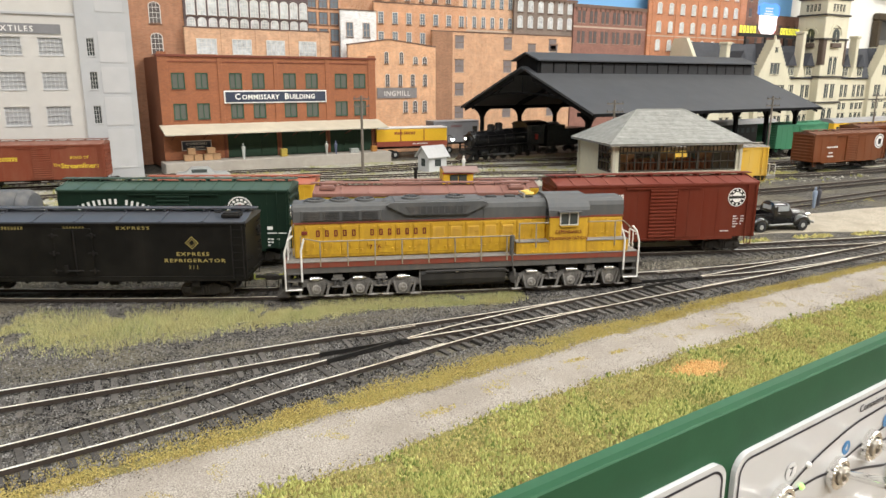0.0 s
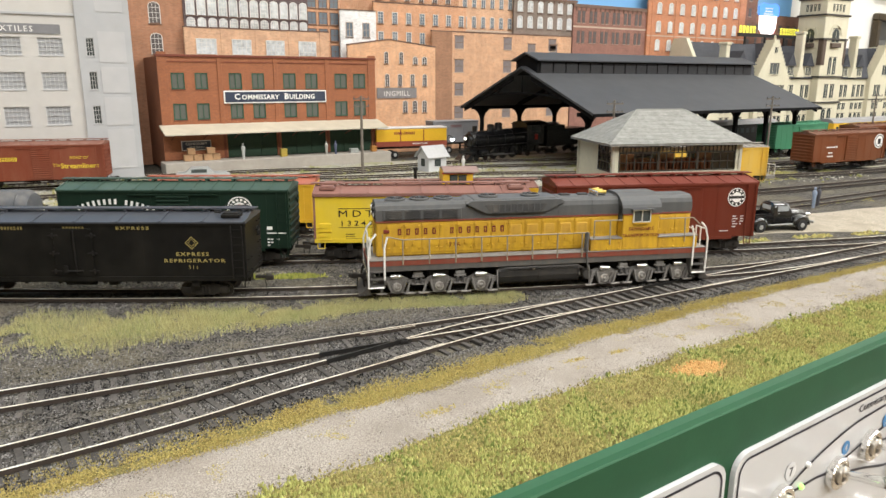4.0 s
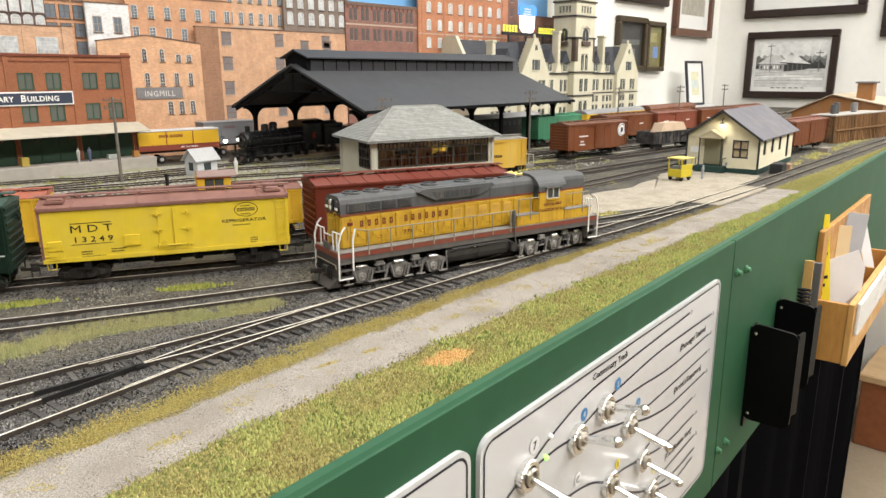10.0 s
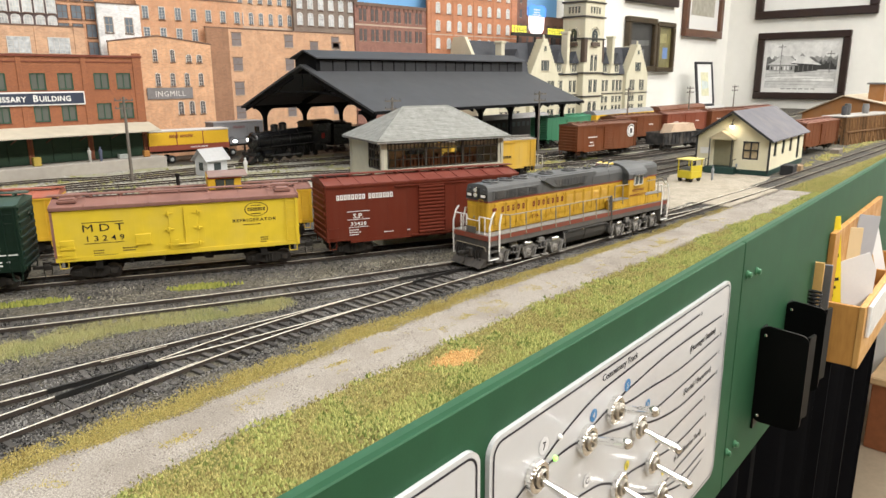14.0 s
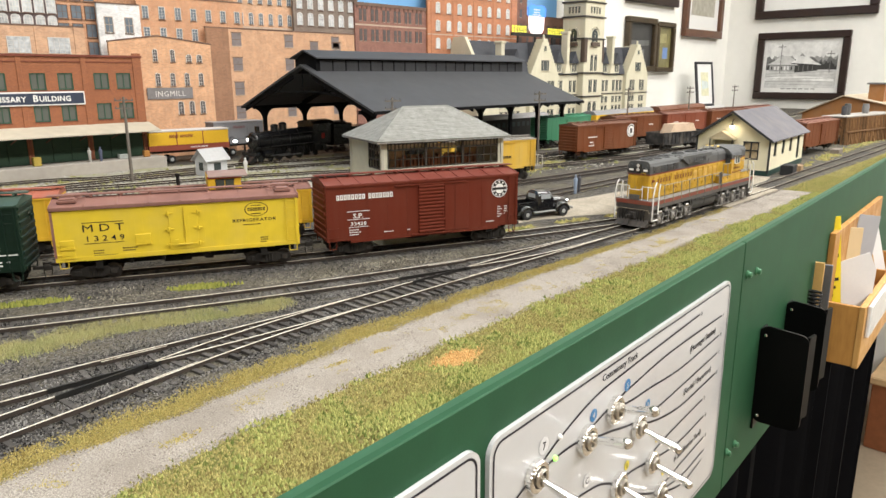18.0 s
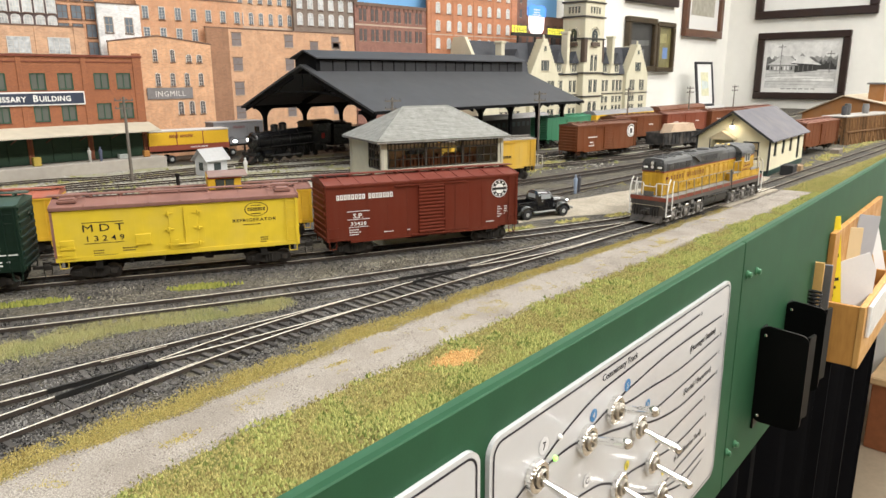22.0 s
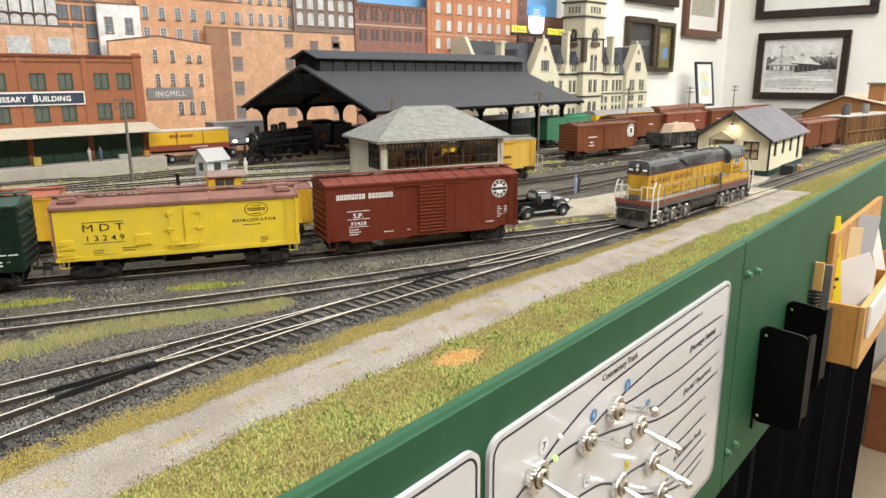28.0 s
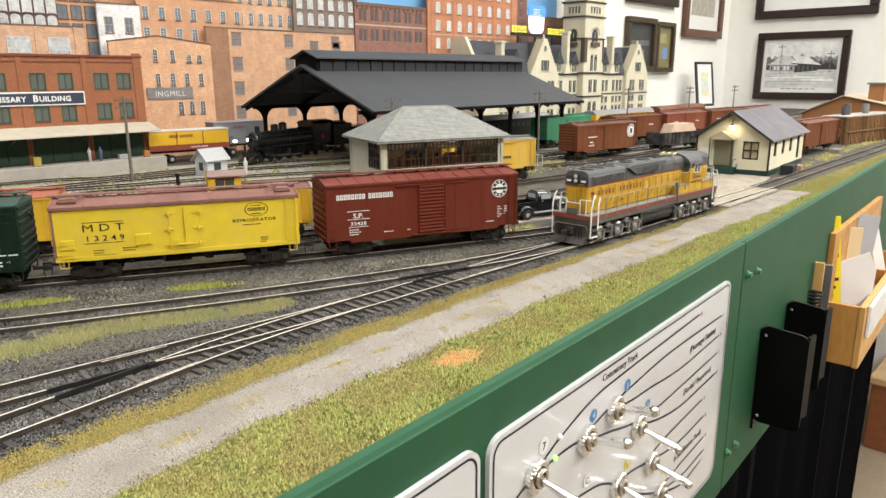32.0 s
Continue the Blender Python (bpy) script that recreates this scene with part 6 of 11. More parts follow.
def sash(parent, x0, x1, z0, z1, y, frame, glass, cols=2, rows=1, t=0.0007, sill=None, depth=0.0012, name="window"):
    """A window set in an opening that faces -y: frame with bars, pane behind, sill."""
    bm = B()
    bx(bm, x0, x1, y + depth, y + depth + 0.0004, z0, z1)
    w = part(name, bm, glass, parent)
    bm = B()
    bx(bm, x0, x0 + t, y + depth * 0.4, y + depth, z0, z1)
    bx(bm, x1 - t, x1, y + depth * 0.4, y + depth, z0, z1)
    bx(bm, x0 + t, x1 - t, y + depth * 0.4, y + depth, z0, z0 + t)
    bx(bm, x0 + t, x1 - t, y + depth * 0.4, y + depth, z1 - t, z1)
    for i in range(1, cols):
        x = x0 + (x1 - x0) * i / cols
        bx(bm, x - t * 0.35, x + t * 0.35, y + depth * 0.5, y + depth, z0 + t, z1 - t)
    for i in range(1, rows):
        z = z0 + (z1 - z0) * i / rows
        bx(bm, x0 + t, x1 - t, y + depth * 0.55, y + depth, z - t * 0.35, z + t * 0.35)
    part("window_frame", bm, frame, w)
    if sill:
        part("window_sill", bx(B(), x0 - 0.0006, x1 + 0.0006, y - 0.0007, y + 0.0004, z0 - 0.0010, z0), sill, w)
    return w


# commissary: two storeys of red brick over a loading platform
BRICK_RED = brick_mat("commissary_brick", (0.30, 0.108, 0.046), (0.20, 0.085, 0.05), var=0.12)
BRICK_CAP = mat("dark_brick_cap", (0.17, 0.05, 0.03), 0.8, var=0.15, scale=300)
GREENF = mat("green_sash", (0.025, 0.075, 0.045), 0.5, var=0.1)
DIMGLASS = glass_mat("dusty_glass", (0.11, 0.12, 0.105), 0.25)
GREEN_DOOR = mat("green_freight_door", (0.016, 0.042, 0.022), 0.6, var=0.15, scale=120)
CONC = mat("platform_concrete", (0.37, 0.34, 0.30), 0.85, var=0.12, scale=120, dust=0.3, dustcol=(0.25, 0.22, 0.18))
comm = empty("commissary_building", pose(0, 0.985, 0), "red brick commissary building with green sash windows and platform awning", "building")
X0, X1 = 0.1435, 0.4500
wins = []
pairs_x = [(0.159, 0.1760), (0.189, 0.2055), (0.233, 0.2505), (0.264, 0.2815), (0.308, 0.3265), (0.3405, 0.3590), (0.3850, 0.4045), (0.4145, 0.4340)]
for a, b in pairs_x:
    wins += [(a, b, 0.1030, 0.1240), (a, b, 0.0635, 0.0848)]
doors_x = [(0.2260, 0.2955), (0.3015, 0.3690), (0.3750, 0.4430)]
bm = B()
wall_cells(bm, X0, X1, 0.0115, 0.1440, 0.0, 0.005, wins + [(a, b, 0.0115, 0.0440) for a, b in doors_x])
part("front_wall", bm, BRICK_RED, comm)
bm = B()
SIDE_BRICK = brick_mat("commissary_brick_side", (0.30, 0.108, 0.046), (0.20, 0.085, 0.05), var=0.12, axis=1)
part("side_wall", bx(bm, X0, X0 + 0.005, 0.005, 0.105, 0.0, 0.1440), SIDE_BRICK, comm)
part("side_wall", bx(B(), X1 - 0.005, X1, 0.005, 0.105, 0.0, 0.1440), SIDE_BRICK, comm)
# near-black sheet stands in for the unlit rooms behind the front
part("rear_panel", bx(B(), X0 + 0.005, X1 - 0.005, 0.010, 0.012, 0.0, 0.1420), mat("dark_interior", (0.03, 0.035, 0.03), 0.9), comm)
part("roof", bx(B(), X0 + 0.004, X1 - 0.004, 0.004, 0.105, 0.1360, 0.1385), mat("tar_roof", (0.06, 0.06, 0.06), 0.9), comm)
bm = B()
bx(bm, X0 - 0.0015, X1 + 0.0015, -0.0018, 0.006, 0.1438, 0.1470, 0.0004)
bx(bm, X0 - 0.0008, X1 + 0.0008, -0.0009, 0.0, 0.1375, 0.1385)
part("cornice", bm, BRICK_CAP, comm, "dark red brick cornice")
for a in (X0, 0.2185, 0.2945, 0.3705, X1 - 0.012):
    bm = B()
    bx(bm, a, a + 0.012 if a in (X0, X1 - 0.012) else a + 0.006, -0.0010, 0.0, 0.0470, 0.1440 if a not in (X1 - 0.012, X0) else 0.150, 0.0002)
    part("pilaster", bm, BRICK_RED, comm)
for a, b, c, d in wins:
    sash(comm, a, b, c, d, 0.0, GREENF, DIMGLASS, 2, 1, t=0.0016, sill=BRICK_CAP)
for a, b in doors_x:
    for k in range(3):
        u, v = a + (b - a) * k / 3, a + (b - a) * (k + 1) / 3
        bm = B()
        bx(bm, u + 0.0003, v - 0.0003, 0.0014, 0.0024, 0.0116, 0.0438, 0.0002)
        for zz in (0.0135, 0.0260, 0.0410):
            bx(bm, u + 0.001, v - 0.001, 0.0009, 0.0014, zz, zz + 0.0012)
        part("freight_door", bm, GREEN_DOOR, comm)
for a in (0.2225, 0.2985, 0.3720, 0.4465):
    part("platform_post", bx(B(), a - 0.0016, a + 0.0016, -0.001, 0.0012, 0.0115, 0.0455, 0.0002), mat("post_brown", (0.20, 0.065, 0.035), 0.7, var=0.15), comm)
bm = B()
prism(bm, [(-0.036, 0.0462), (-0.036, 0.0478), (0.0, 0.0578), (0.0, 0.0552)], 0, X0 - 0.004, X1 + 0.003)
part("awning", bm, mat("awning_cream", (0.50, 0.45, 0.355), 0.75, var=0.12, scale=80, dust=0.2), comm, "cream sloping platform awning")
bm = B()
for k in range(8):
    a = X0 + 0.01 + k * 0.041
    wire(bm, [(a, 0.0, 0.038), (a, -0.030, 0.0468)], 0.0006, 5)
part("awning_brace", bm, BRICK_CAP, comm)
bm = B()
bx(bm, X0 - 0.006, X1 + 0.008, -0.034, 0.0, -0.004, 0.0112, 0.0006)
part("platform", bm, CONC, comm, "stained concrete loading platform")
NAVY = mat("sign_navy", (0.035, 0.045, 0.075), 0.5, var=0.08)
sgn = part("sign_board", bx(B(), 0.2245, 0.3705, -0.0022, -0.0004, 0.0840, 0.1010, 0.0003), WHITEP, comm, "navy sign with white border")
part("sign_field", bx(B(), 0.2262, 0.3688, -0.0026, -0.0022, 0.0857, 0.0993), NAVY, sgn)
for word, size_, x in (("C", 0.0112, 0.2425), ("OMMISSARY", 0.0090, 0.2742), ("B", 0.0112, 0.3110), ("UILDING", 0.0090, 0.3340)):
    text(word, size_, pose(x, -0.0027, 0.0892, 90, 0, 0), WHITEP, sgn, spread=1.08, bold=0.028)
sgn = part("sign_board", bx(B(), 0.165, 0.2035, -0.0014, -0.0004, 0.0235, 0.0365, 0.0003), WHITEP, comm, "small navy sign")
part("sign_field", bx(B(), 0.166, 0.2025, -0.0018, -0.0014, 0.0245, 0.0355), NAVY, sgn)
text("COMMISSARY", 0.0046, pose(0.1843, -0.0019, 0.0308, 90, 0, 0), WHITEP, sgn)
text("BUILDING", 0.0042, pose(0.1843, -0.0019, 0.0262, 90, 0, 0), WHITEP, sgn)

# textile mill: gray concrete frame with large sash windows
MILL = mat("mill_concrete", (0.50, 0.485, 0.46), 0.85, var=0.07, scale=60, dust=0.15, dustcol=(0.36, 0.33, 0.29))
MILL2 = mat("mill_frame_gray", (0.40, 0.405, 0.415), 0.85, var=0.07, scale=60)
MILL3 = mat("mill_panel_gray", (0.44, 0.44, 0.445), 0.85, var=0.06, scale=60)
MULL = mat("mill_sash_gray", (0.52, 0.52, 0.52), 0.6, var=0.1)
MILLGLASS = glass_mat("mill_glass", (0.34, 0.35, 0.36), 0.5)
mill = empty("textile_mill", pose(0, 0.95, 0), "pale gray concrete textile mill with gridded sash windows", "building")
mw = []
for i in range(9):
    x = 0.0125 - i * 0.0415
    for z0_, z1_ in ((0.142, 0.1615), (0.104, 0.1235), (0.064, 0.0850)):
        mw.append((x, x + 0.0255, z0_, z1_))
bm = B()
wall_cells(bm, -0.36, 0.053, -0.003, 0.2220, 0.0, 0.006, mw)
part("front_wall", bm, MILL, mill)
bm = B()
bx(bm, -0.36, 0.0525, -0.0018, 0.0, 0.1855, 0.1885, 0.0004)
part("cornice", bm, MILL2, mill)
for a, b, c, d in mw:
    sash(mill, a, b, c, d, 0.0, MULL, MILLGLASS, 6, 4, t=0.0007, sill=MILL2, depth=0.0022)
small = [(0.0615, 0.0700, z0_, z1_) for z0_, z1_ in ((0.142, 0.162), (0.104, 0.124), (0.064, 0.0850))]
bm = B()
wall_cells(bm, 0.053, 0.111, -0.003, 0.240, -0.003, 0.006, small)
part("stair_tower", bm, MILL2, mill)
for za, zb in ((0.192, 0.204), (0.135, 0.170), (0.100, 0.130), (0.062, 0.095), (0.010, 0.057)):
    part("tower_panel", bx(B(), 0.0745, 0.104, -0.0036, -0.003, za, zb), MILL3, mill)
for a, b, c, d in small:
    sash(mill, a, b, c, d, -0.003, MULL, GLASSD, 3, 4, t=0.0005, sill=MILL2, depth=0.002)
bm = B()
bx(bm, 0.105, 0.111, 0.006, 0.150, -0.003, 0.240)
bx(bm, -0.36, 0.105, 0.006, 0.012, -0.003, 0.184)
part("side_wall", bm, MILL2, mill)
part("roof", bx(B(), -0.36, 0.111, 0.006, 0.15, 0.1815, 0.1845), mat("tar_roof", (0.06, 0.06, 0.06)), mill)
sb = part("sign_board", bx(B(), -0.075, 0.0370, -0.0010, -0.0002, 0.1655, 0.1760), mat("mill_sign_gray", (0.19, 0.19, 0.20), 0.6, var=0.1), mill)
text("TEXTILES", 0.0088, pose(-0.012, -0.0011, 0.1675, 90, 0, 0), WHITEP, sb, spread=1.25)

# backdrop: painted sky and flat building fronts
SKY = mat("backdrop_sky", (0.19, 0.42, 0.72), 0.9, var=0.10, scale=6)
tagged(part("backdrop", bx(B(), -1.2, 1.625, 1.098, 1.103, -0.004, 0.62), SKY), "painted blue sky backdrop board on the wall", "backdrop", kind="structure")
WFRAME = mat("flat_window_light", (0.66, 0.64, 0.60), 0.7, var=0.2, scale=120)
WDARK = mat("flat_window_dark", (0.10, 0.085, 0.08), 0.6, var=0.25, scale=200)
WPALE = mat("flat_window_pale", (0.50, 0.52, 0.53), 0.5, var=0.5, scale=170)
WBLUE = mat("flat_window_blue", (0.14, 0.17, 0.20), 0.5, var=0.2, scale=200)
STONE = mat("flat_stone_trim", (0.46, 0.36, 0.28), 0.8, var=0.15)
STONED = mat("flat_dark_trim", (0.16, 0.10, 0.075), 0.8, var=0.25, scale=200)
WSTEEL = mat("flat_shutter_gray", (0.20, 0.17, 0.165), 0.7, var=0.25, scale=260)


def front_window(parent, a, c, w, hgt, glass, framed, arched=False, panes=(2, 2), proud=0.0005):
    """A printed sash: pane, surround, glazing bars and sill."""
    top = [(a + w / 2 + w / 2 * math.cos(q), c + hgt - w * 0.35 + w * 0.35 * math.sin(q)) for q in np.linspace(0, math.pi, 9)]
    bm = B()
    if arched:
        prism(bm, [(a, c), (a + w, c)] + top, 1, -proud, 0.0)
    else:
        bx(bm, a, a + w, -proud, 0.0, c, c + hgt)
    win = part("window", bm, glass, parent)
    if not framed:
        part("lintel", bx(B(), a - w * 0.06, a + w * 1.06, -proud - 0.0003, 0.0, c + hgt, c + hgt + w * 0.10), STONED, win)
        part("window_sill", bx(B(), a - w * 0.06, a + w * 1.06, -proud - 0.0004, 0.0, c - w * 0.07, c), STONE, win)
        part("meeting_rail", bx(B(), a, a + w, -proud - 0.0002, -proud, c + hgt * 0.48, c + hgt * 0.52), STONED, win)
        return win
    f = min(0.0009, w * 0.09)
    bm = B()
    if arched:
        big = [(a + w / 2 + (w / 2 + f) * math.cos(q), c + hgt - w * 0.35 + (w * 0.35 + f) * math.sin(q)) for q in np.linspace(0, math.pi, 9)]
        ring = [(a + w + f, c - f)] + big + [(a - f, c - f), (a, c - f)] + top[::-1] + [(a + w, c - f)]
        prism(bm, ring, 1, -proud - 0.0005, 0.0)
    else:
        bx(bm, a - f, a, -proud - 0.0005, 0.0, c - f, c + hgt + f)
        bx(bm, a + w, a + w + f, -proud - 0.0005, 0.0, c - f, c + hgt + f)
        bx(bm, a, a + w, -proud - 0.0005, 0.0, c + hgt, c + hgt + f)
    nx, nz = panes
    for i in range(1, nx):
        x = a + w * i / nx
        bx(bm, x - f * 0.3, x + f * 0.3, -proud - 0.0003, -proud, c, c + hgt * 0.96)
    for j in range(1, nz):
        z = c + hgt * j / nz
        bx(bm, a, a + w, -proud - 0.0003, -proud, z - f * 0.3, z + f * 0.3)
    part("window_frame", bm, framed, win)
    part("window_sill", bx(B(), a - f * 2.0, a + w + f * 2.0, -proud - 0.0010, 0.0, c - f * 2.2, c - f), STONED, win)
    return win


def flat_front(label, x0, x1, z1, y, col, mortar, grids, gable=0.0, cornice=0.0, z0=-0.003, dark_bay=0.0, bw=0.0044, piers=(), belt=()):
    """A low-relief building front on the backdrop. grids: (first x, first z, dx, dz, columns, rows, width, height, glass, frame, arched, panes)."""
    ob = empty("building_front", pose(0, y, 0), label, "building front", "backdrop building fronts")
    mt = brick_mat("front_%d_%d_%d" % tuple(int(c * 1000) for c in col), col, mortar, brick_w=bw, brick_h=bw * 0.36, var=0.20)
    bm = B()
    if gable:
        prism(bm, [(x0, z0), (x1, z0), (x1, z1 - gable), (x0 + (x1 - x0) * 0.45, z1), (x0, z1 - gable)], 1, 0.0, 0.004)
    else:
        bx(bm, x0, x1, 0.0, 0.004, z0, z1)
    part("front_wall", bm, mt, ob)
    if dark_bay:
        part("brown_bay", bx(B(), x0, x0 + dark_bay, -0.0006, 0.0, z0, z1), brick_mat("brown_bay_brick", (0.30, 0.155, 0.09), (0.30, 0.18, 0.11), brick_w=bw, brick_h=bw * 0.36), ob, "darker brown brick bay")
    if cornice:
        cn = part("cornice", bx(B(), x0 - 0.001, x1 + 0.001, -0.0016, 0.004, z1 - cornice, z1), STONED, ob)
        n = int((x1 - x0) / 0.012)
        for k in range(n):
            x = x0 + (x1 - x0) * (k + 0.5) / n
            part("bracket", bx(B(), x - 0.0012, x + 0.0012, -0.0014, 0.0, z1 - cornice * 2.0, z1 - cornice), STONED, cn)
    elif gable:
        part("coping", prism(B(), [(x0 - 0.001, z1 - gable), (x0 + (x1 - x0) * 0.45, z1), (x1 + 0.001, z1 - gable), (x1 + 0.001, z1 - gable + 0.0016), (x0 + (x1 - x0) * 0.45, z1 + 0.0016), (x0 - 0.001, z1 - gable + 0.0016)], 1, -0.0010, 0.004), STONED, ob)
    else:
        part("coping", bx(B(), x0 - 0.0005, x1 + 0.0005, -0.0008, 0.0042, z1, z1 + 0.0018), STONED, ob)
    for px, pw in piers:
        part("pier", bx(B(), px, px + pw, -0.0009, 0.0, z0, z1), mt, ob)
    for bz, bh in belt:
        part("belt_course", bx(B(), x0, x1, -0.0008, 0.0, bz, bz + bh), STONE, ob)
    for g in grids:
        gx, gz, dx, dz, nc, nr, w, hgt, glass, framed = g[:10]
        arched, panes = (g[10] if len(g) > 10 else False), (g[11] if len(g) > 11 else (2, 2))
        for i in range(nc):
            for j in range(nr):
                front_window(ob, gx + i * dx, gz + j * dz, w, hgt, glass, framed, arched, panes)
    return ob


O1, O2 = (0.52, 0.262, 0.140), (0.56, 0.335, 0.205)
MO = (0.60, 0.41, 0.28)
flat_front("tall brown brick loft building front with arched windows", 0.118, 0.205, 0.36, 1.082, (0.37, 0.175, 0.098), (0.33, 0.2, 0.13),
           [(0.156, 0.150, 0.034, 0.041, 1, 4, 0.014, 0.027, WDARK, WFRAME, True, (3, 4))])
flat_front("dark warehouse front with rows of tall white windows", 0.201, 0.384, 0.36, 1.080, (0.12, 0.085, 0.085), (0.1, 0.08, 0.08),
           [(0.2055, 0.188, 0.0151, 0.0, 12, 1, 0.0100, 0.0120, WPALE, WFRAME, True, (3, 3)), (0.2055, 0.204, 0.0151, 0.046, 12, 2, 0.0105, 0.0235, WPALE, WFRAME, True, (3, 4))], piers=[(0.2015 + k * 0.0151 * 3, 0.002) for k in range(4)])
flat_front("tan brick front with four wide white windows", 0.198, 0.414, 0.186, 1.072, O2, MO,
           [(0.2145, 0.1505, 0.0503, 0.0, 4, 1, 0.0265, 0.0205, WPALE, WFRAME, False, (4, 4))], piers=[(0.198 + k * 0.0503, 0.009) for k in range(5)])
flat_front("orange brick office front with blue-gray windows", 0.380, 0.440, 0.36, 1.084, O1, MO,
           [(0.386, 0.150, 0.0185, 0.0245, 3, 8, 0.0125, 0.017, WBLUE, STONED)])
flat_front("brown brick block front rising behind the others", 0.440, 0.668, 0.36, 1.0885, (0.40, 0.20, 0.108), MO,
           [(0.452, 0.242, 0.0265, 0.0305, 8, 3, 0.0085, 0.0170, WDARK, WFRAME, True)])
flat_front("narrow whitewashed building front", 0.435, 0.497, 0.221, 1.074, (0.72, 0.71, 0.70), (0.6, 0.6, 0.6),
           [(0.445, 0.182, 0.0290, 0.0, 2, 1, 0.0105, 0.0205, WBLUE, STONE)])
flat_front("orange brick block front with small sash windows", 0.495, 0.672, 0.236, 1.078, O1, MO,
           [(0.503, 0.174, 0.0258, 0.0305, 7, 2, 0.0085, 0.0170, WBLUE, WFRAME, False, (2, 4))])
mf = flat_front("orange brick mill front with low gable and painted sign", 0.441, 0.601, 0.178, 1.062, (0.60, 0.335, 0.185), MO,
                [(0.505, 0.141, 0.0275, 0.0, 2, 1, 0.0065, 0.018, WDARK, WFRAME, True, (2, 4)), (0.558, 0.1405, 0.0175, 0.0, 2, 1, 0.0080, 0.0115, WDARK, WFRAME, True, (2, 4)),
                 (0.506, 0.105, 0.0235, 0.0, 4, 1, 0.0070, 0.0190, WDARK, WFRAME, True, (2, 4)), (0.5385, 0.062, 0.0185, 0.0, 3, 1, 0.0078, 0.0190, WDARK, WFRAME, True, (2, 4))], gable=0.010)
sb = part("sign_board", bx(B(), 0.490, 0.5635, -0.0016, -0.0008, 0.0855, 0.1025), mat("faded_sign_gray", (0.20, 0.19, 0.19), 0.8, var=0.2), mf, "faded gray painted sign")
text("INGMILL", 0.0115, pose(0.5265, -0.0017, 0.0895, 90, 0, 0), WFRAME, sb, spread=1.15)
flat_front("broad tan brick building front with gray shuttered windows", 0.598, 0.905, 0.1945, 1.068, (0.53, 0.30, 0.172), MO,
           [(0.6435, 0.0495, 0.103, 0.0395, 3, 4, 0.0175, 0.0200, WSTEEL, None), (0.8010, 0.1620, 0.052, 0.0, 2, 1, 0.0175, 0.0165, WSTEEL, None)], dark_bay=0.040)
flat_front("upper orange brick tower block front", 0.663, 0.785, 0.36, 1.088, O2, MO,
           [(0.672, 0.205, 0.0195, 0.034, 6, 4, 0.0075, 0.0185, WBLUE, WFRAME, True, (2, 3))], belt=((0.198, 0.003),))
flat_front("gray-brown stone office front with pale windows", 0.777, 0.925, 0.262, 1.080, (0.20, 0.155, 0.125), (0.2, 0.16, 0.14),
           [(0.785, 0.176, 0.0235, 0.0320, 6, 2, 0.0105, 0.0205, WPALE, WFRAME, True, (2, 3)), (0.785, 0.236, 0.0235, 0.03, 6, 1, 0.0105, 0.019, WPALE, WFRAME, True, (2, 3))], cornice=0.004)
flat_front("dark brown brick front with bracketed cornice", 0.915, 1.126, 0.256, 1.076, (0.27, 0.130, 0.100), (0.17, 0.09, 0.07),
           [(0.925, 0.185, 0.0305, 0.0370, 6, 2, 0.0075, 0.0220, WDARK, None), (0.9365, 0.185, 0.0305, 0.0370, 6, 2, 0.0075, 0.0220, WDARK, None)], cornice=0.006, belt=((0.2135, 0.003),))
flat_front("tall red brick building front with many small windows", 1.110, 1.420, 0.40, 1.072, (0.45, 0.185, 0.092), (0.4, 0.21, 0.13),
           [(1.136, 0.1755, 0.0345, 0.0365, 8, 6, 0.0115, 0.0215, WPALE, WFRAME, True, (2, 3))], piers=[(1.1205 + k * 0.069, 0.004) for k in range(5)], belt=((0.2035, 0.0022),))
flat_front("dark brown narrow tower front", 1.405, 1.470, 0.40, 1.080, (0.19, 0.095, 0.065), (0.15, 0.09, 0.07),
           [(1.418, 0.19, 0.022, 0.033, 2, 6, 0.010, 0.018, WDARK, None)])
flat_front("brown brick front behind the station roof", 1.46, 1.75, 0.262, 1.086, (0.24, 0.12, 0.08), (0.2, 0.1, 0.08),
           [(1.475, 0.165, 0.03, 0.03, 8, 3, 0.012, 0.016, WDARK, None)])

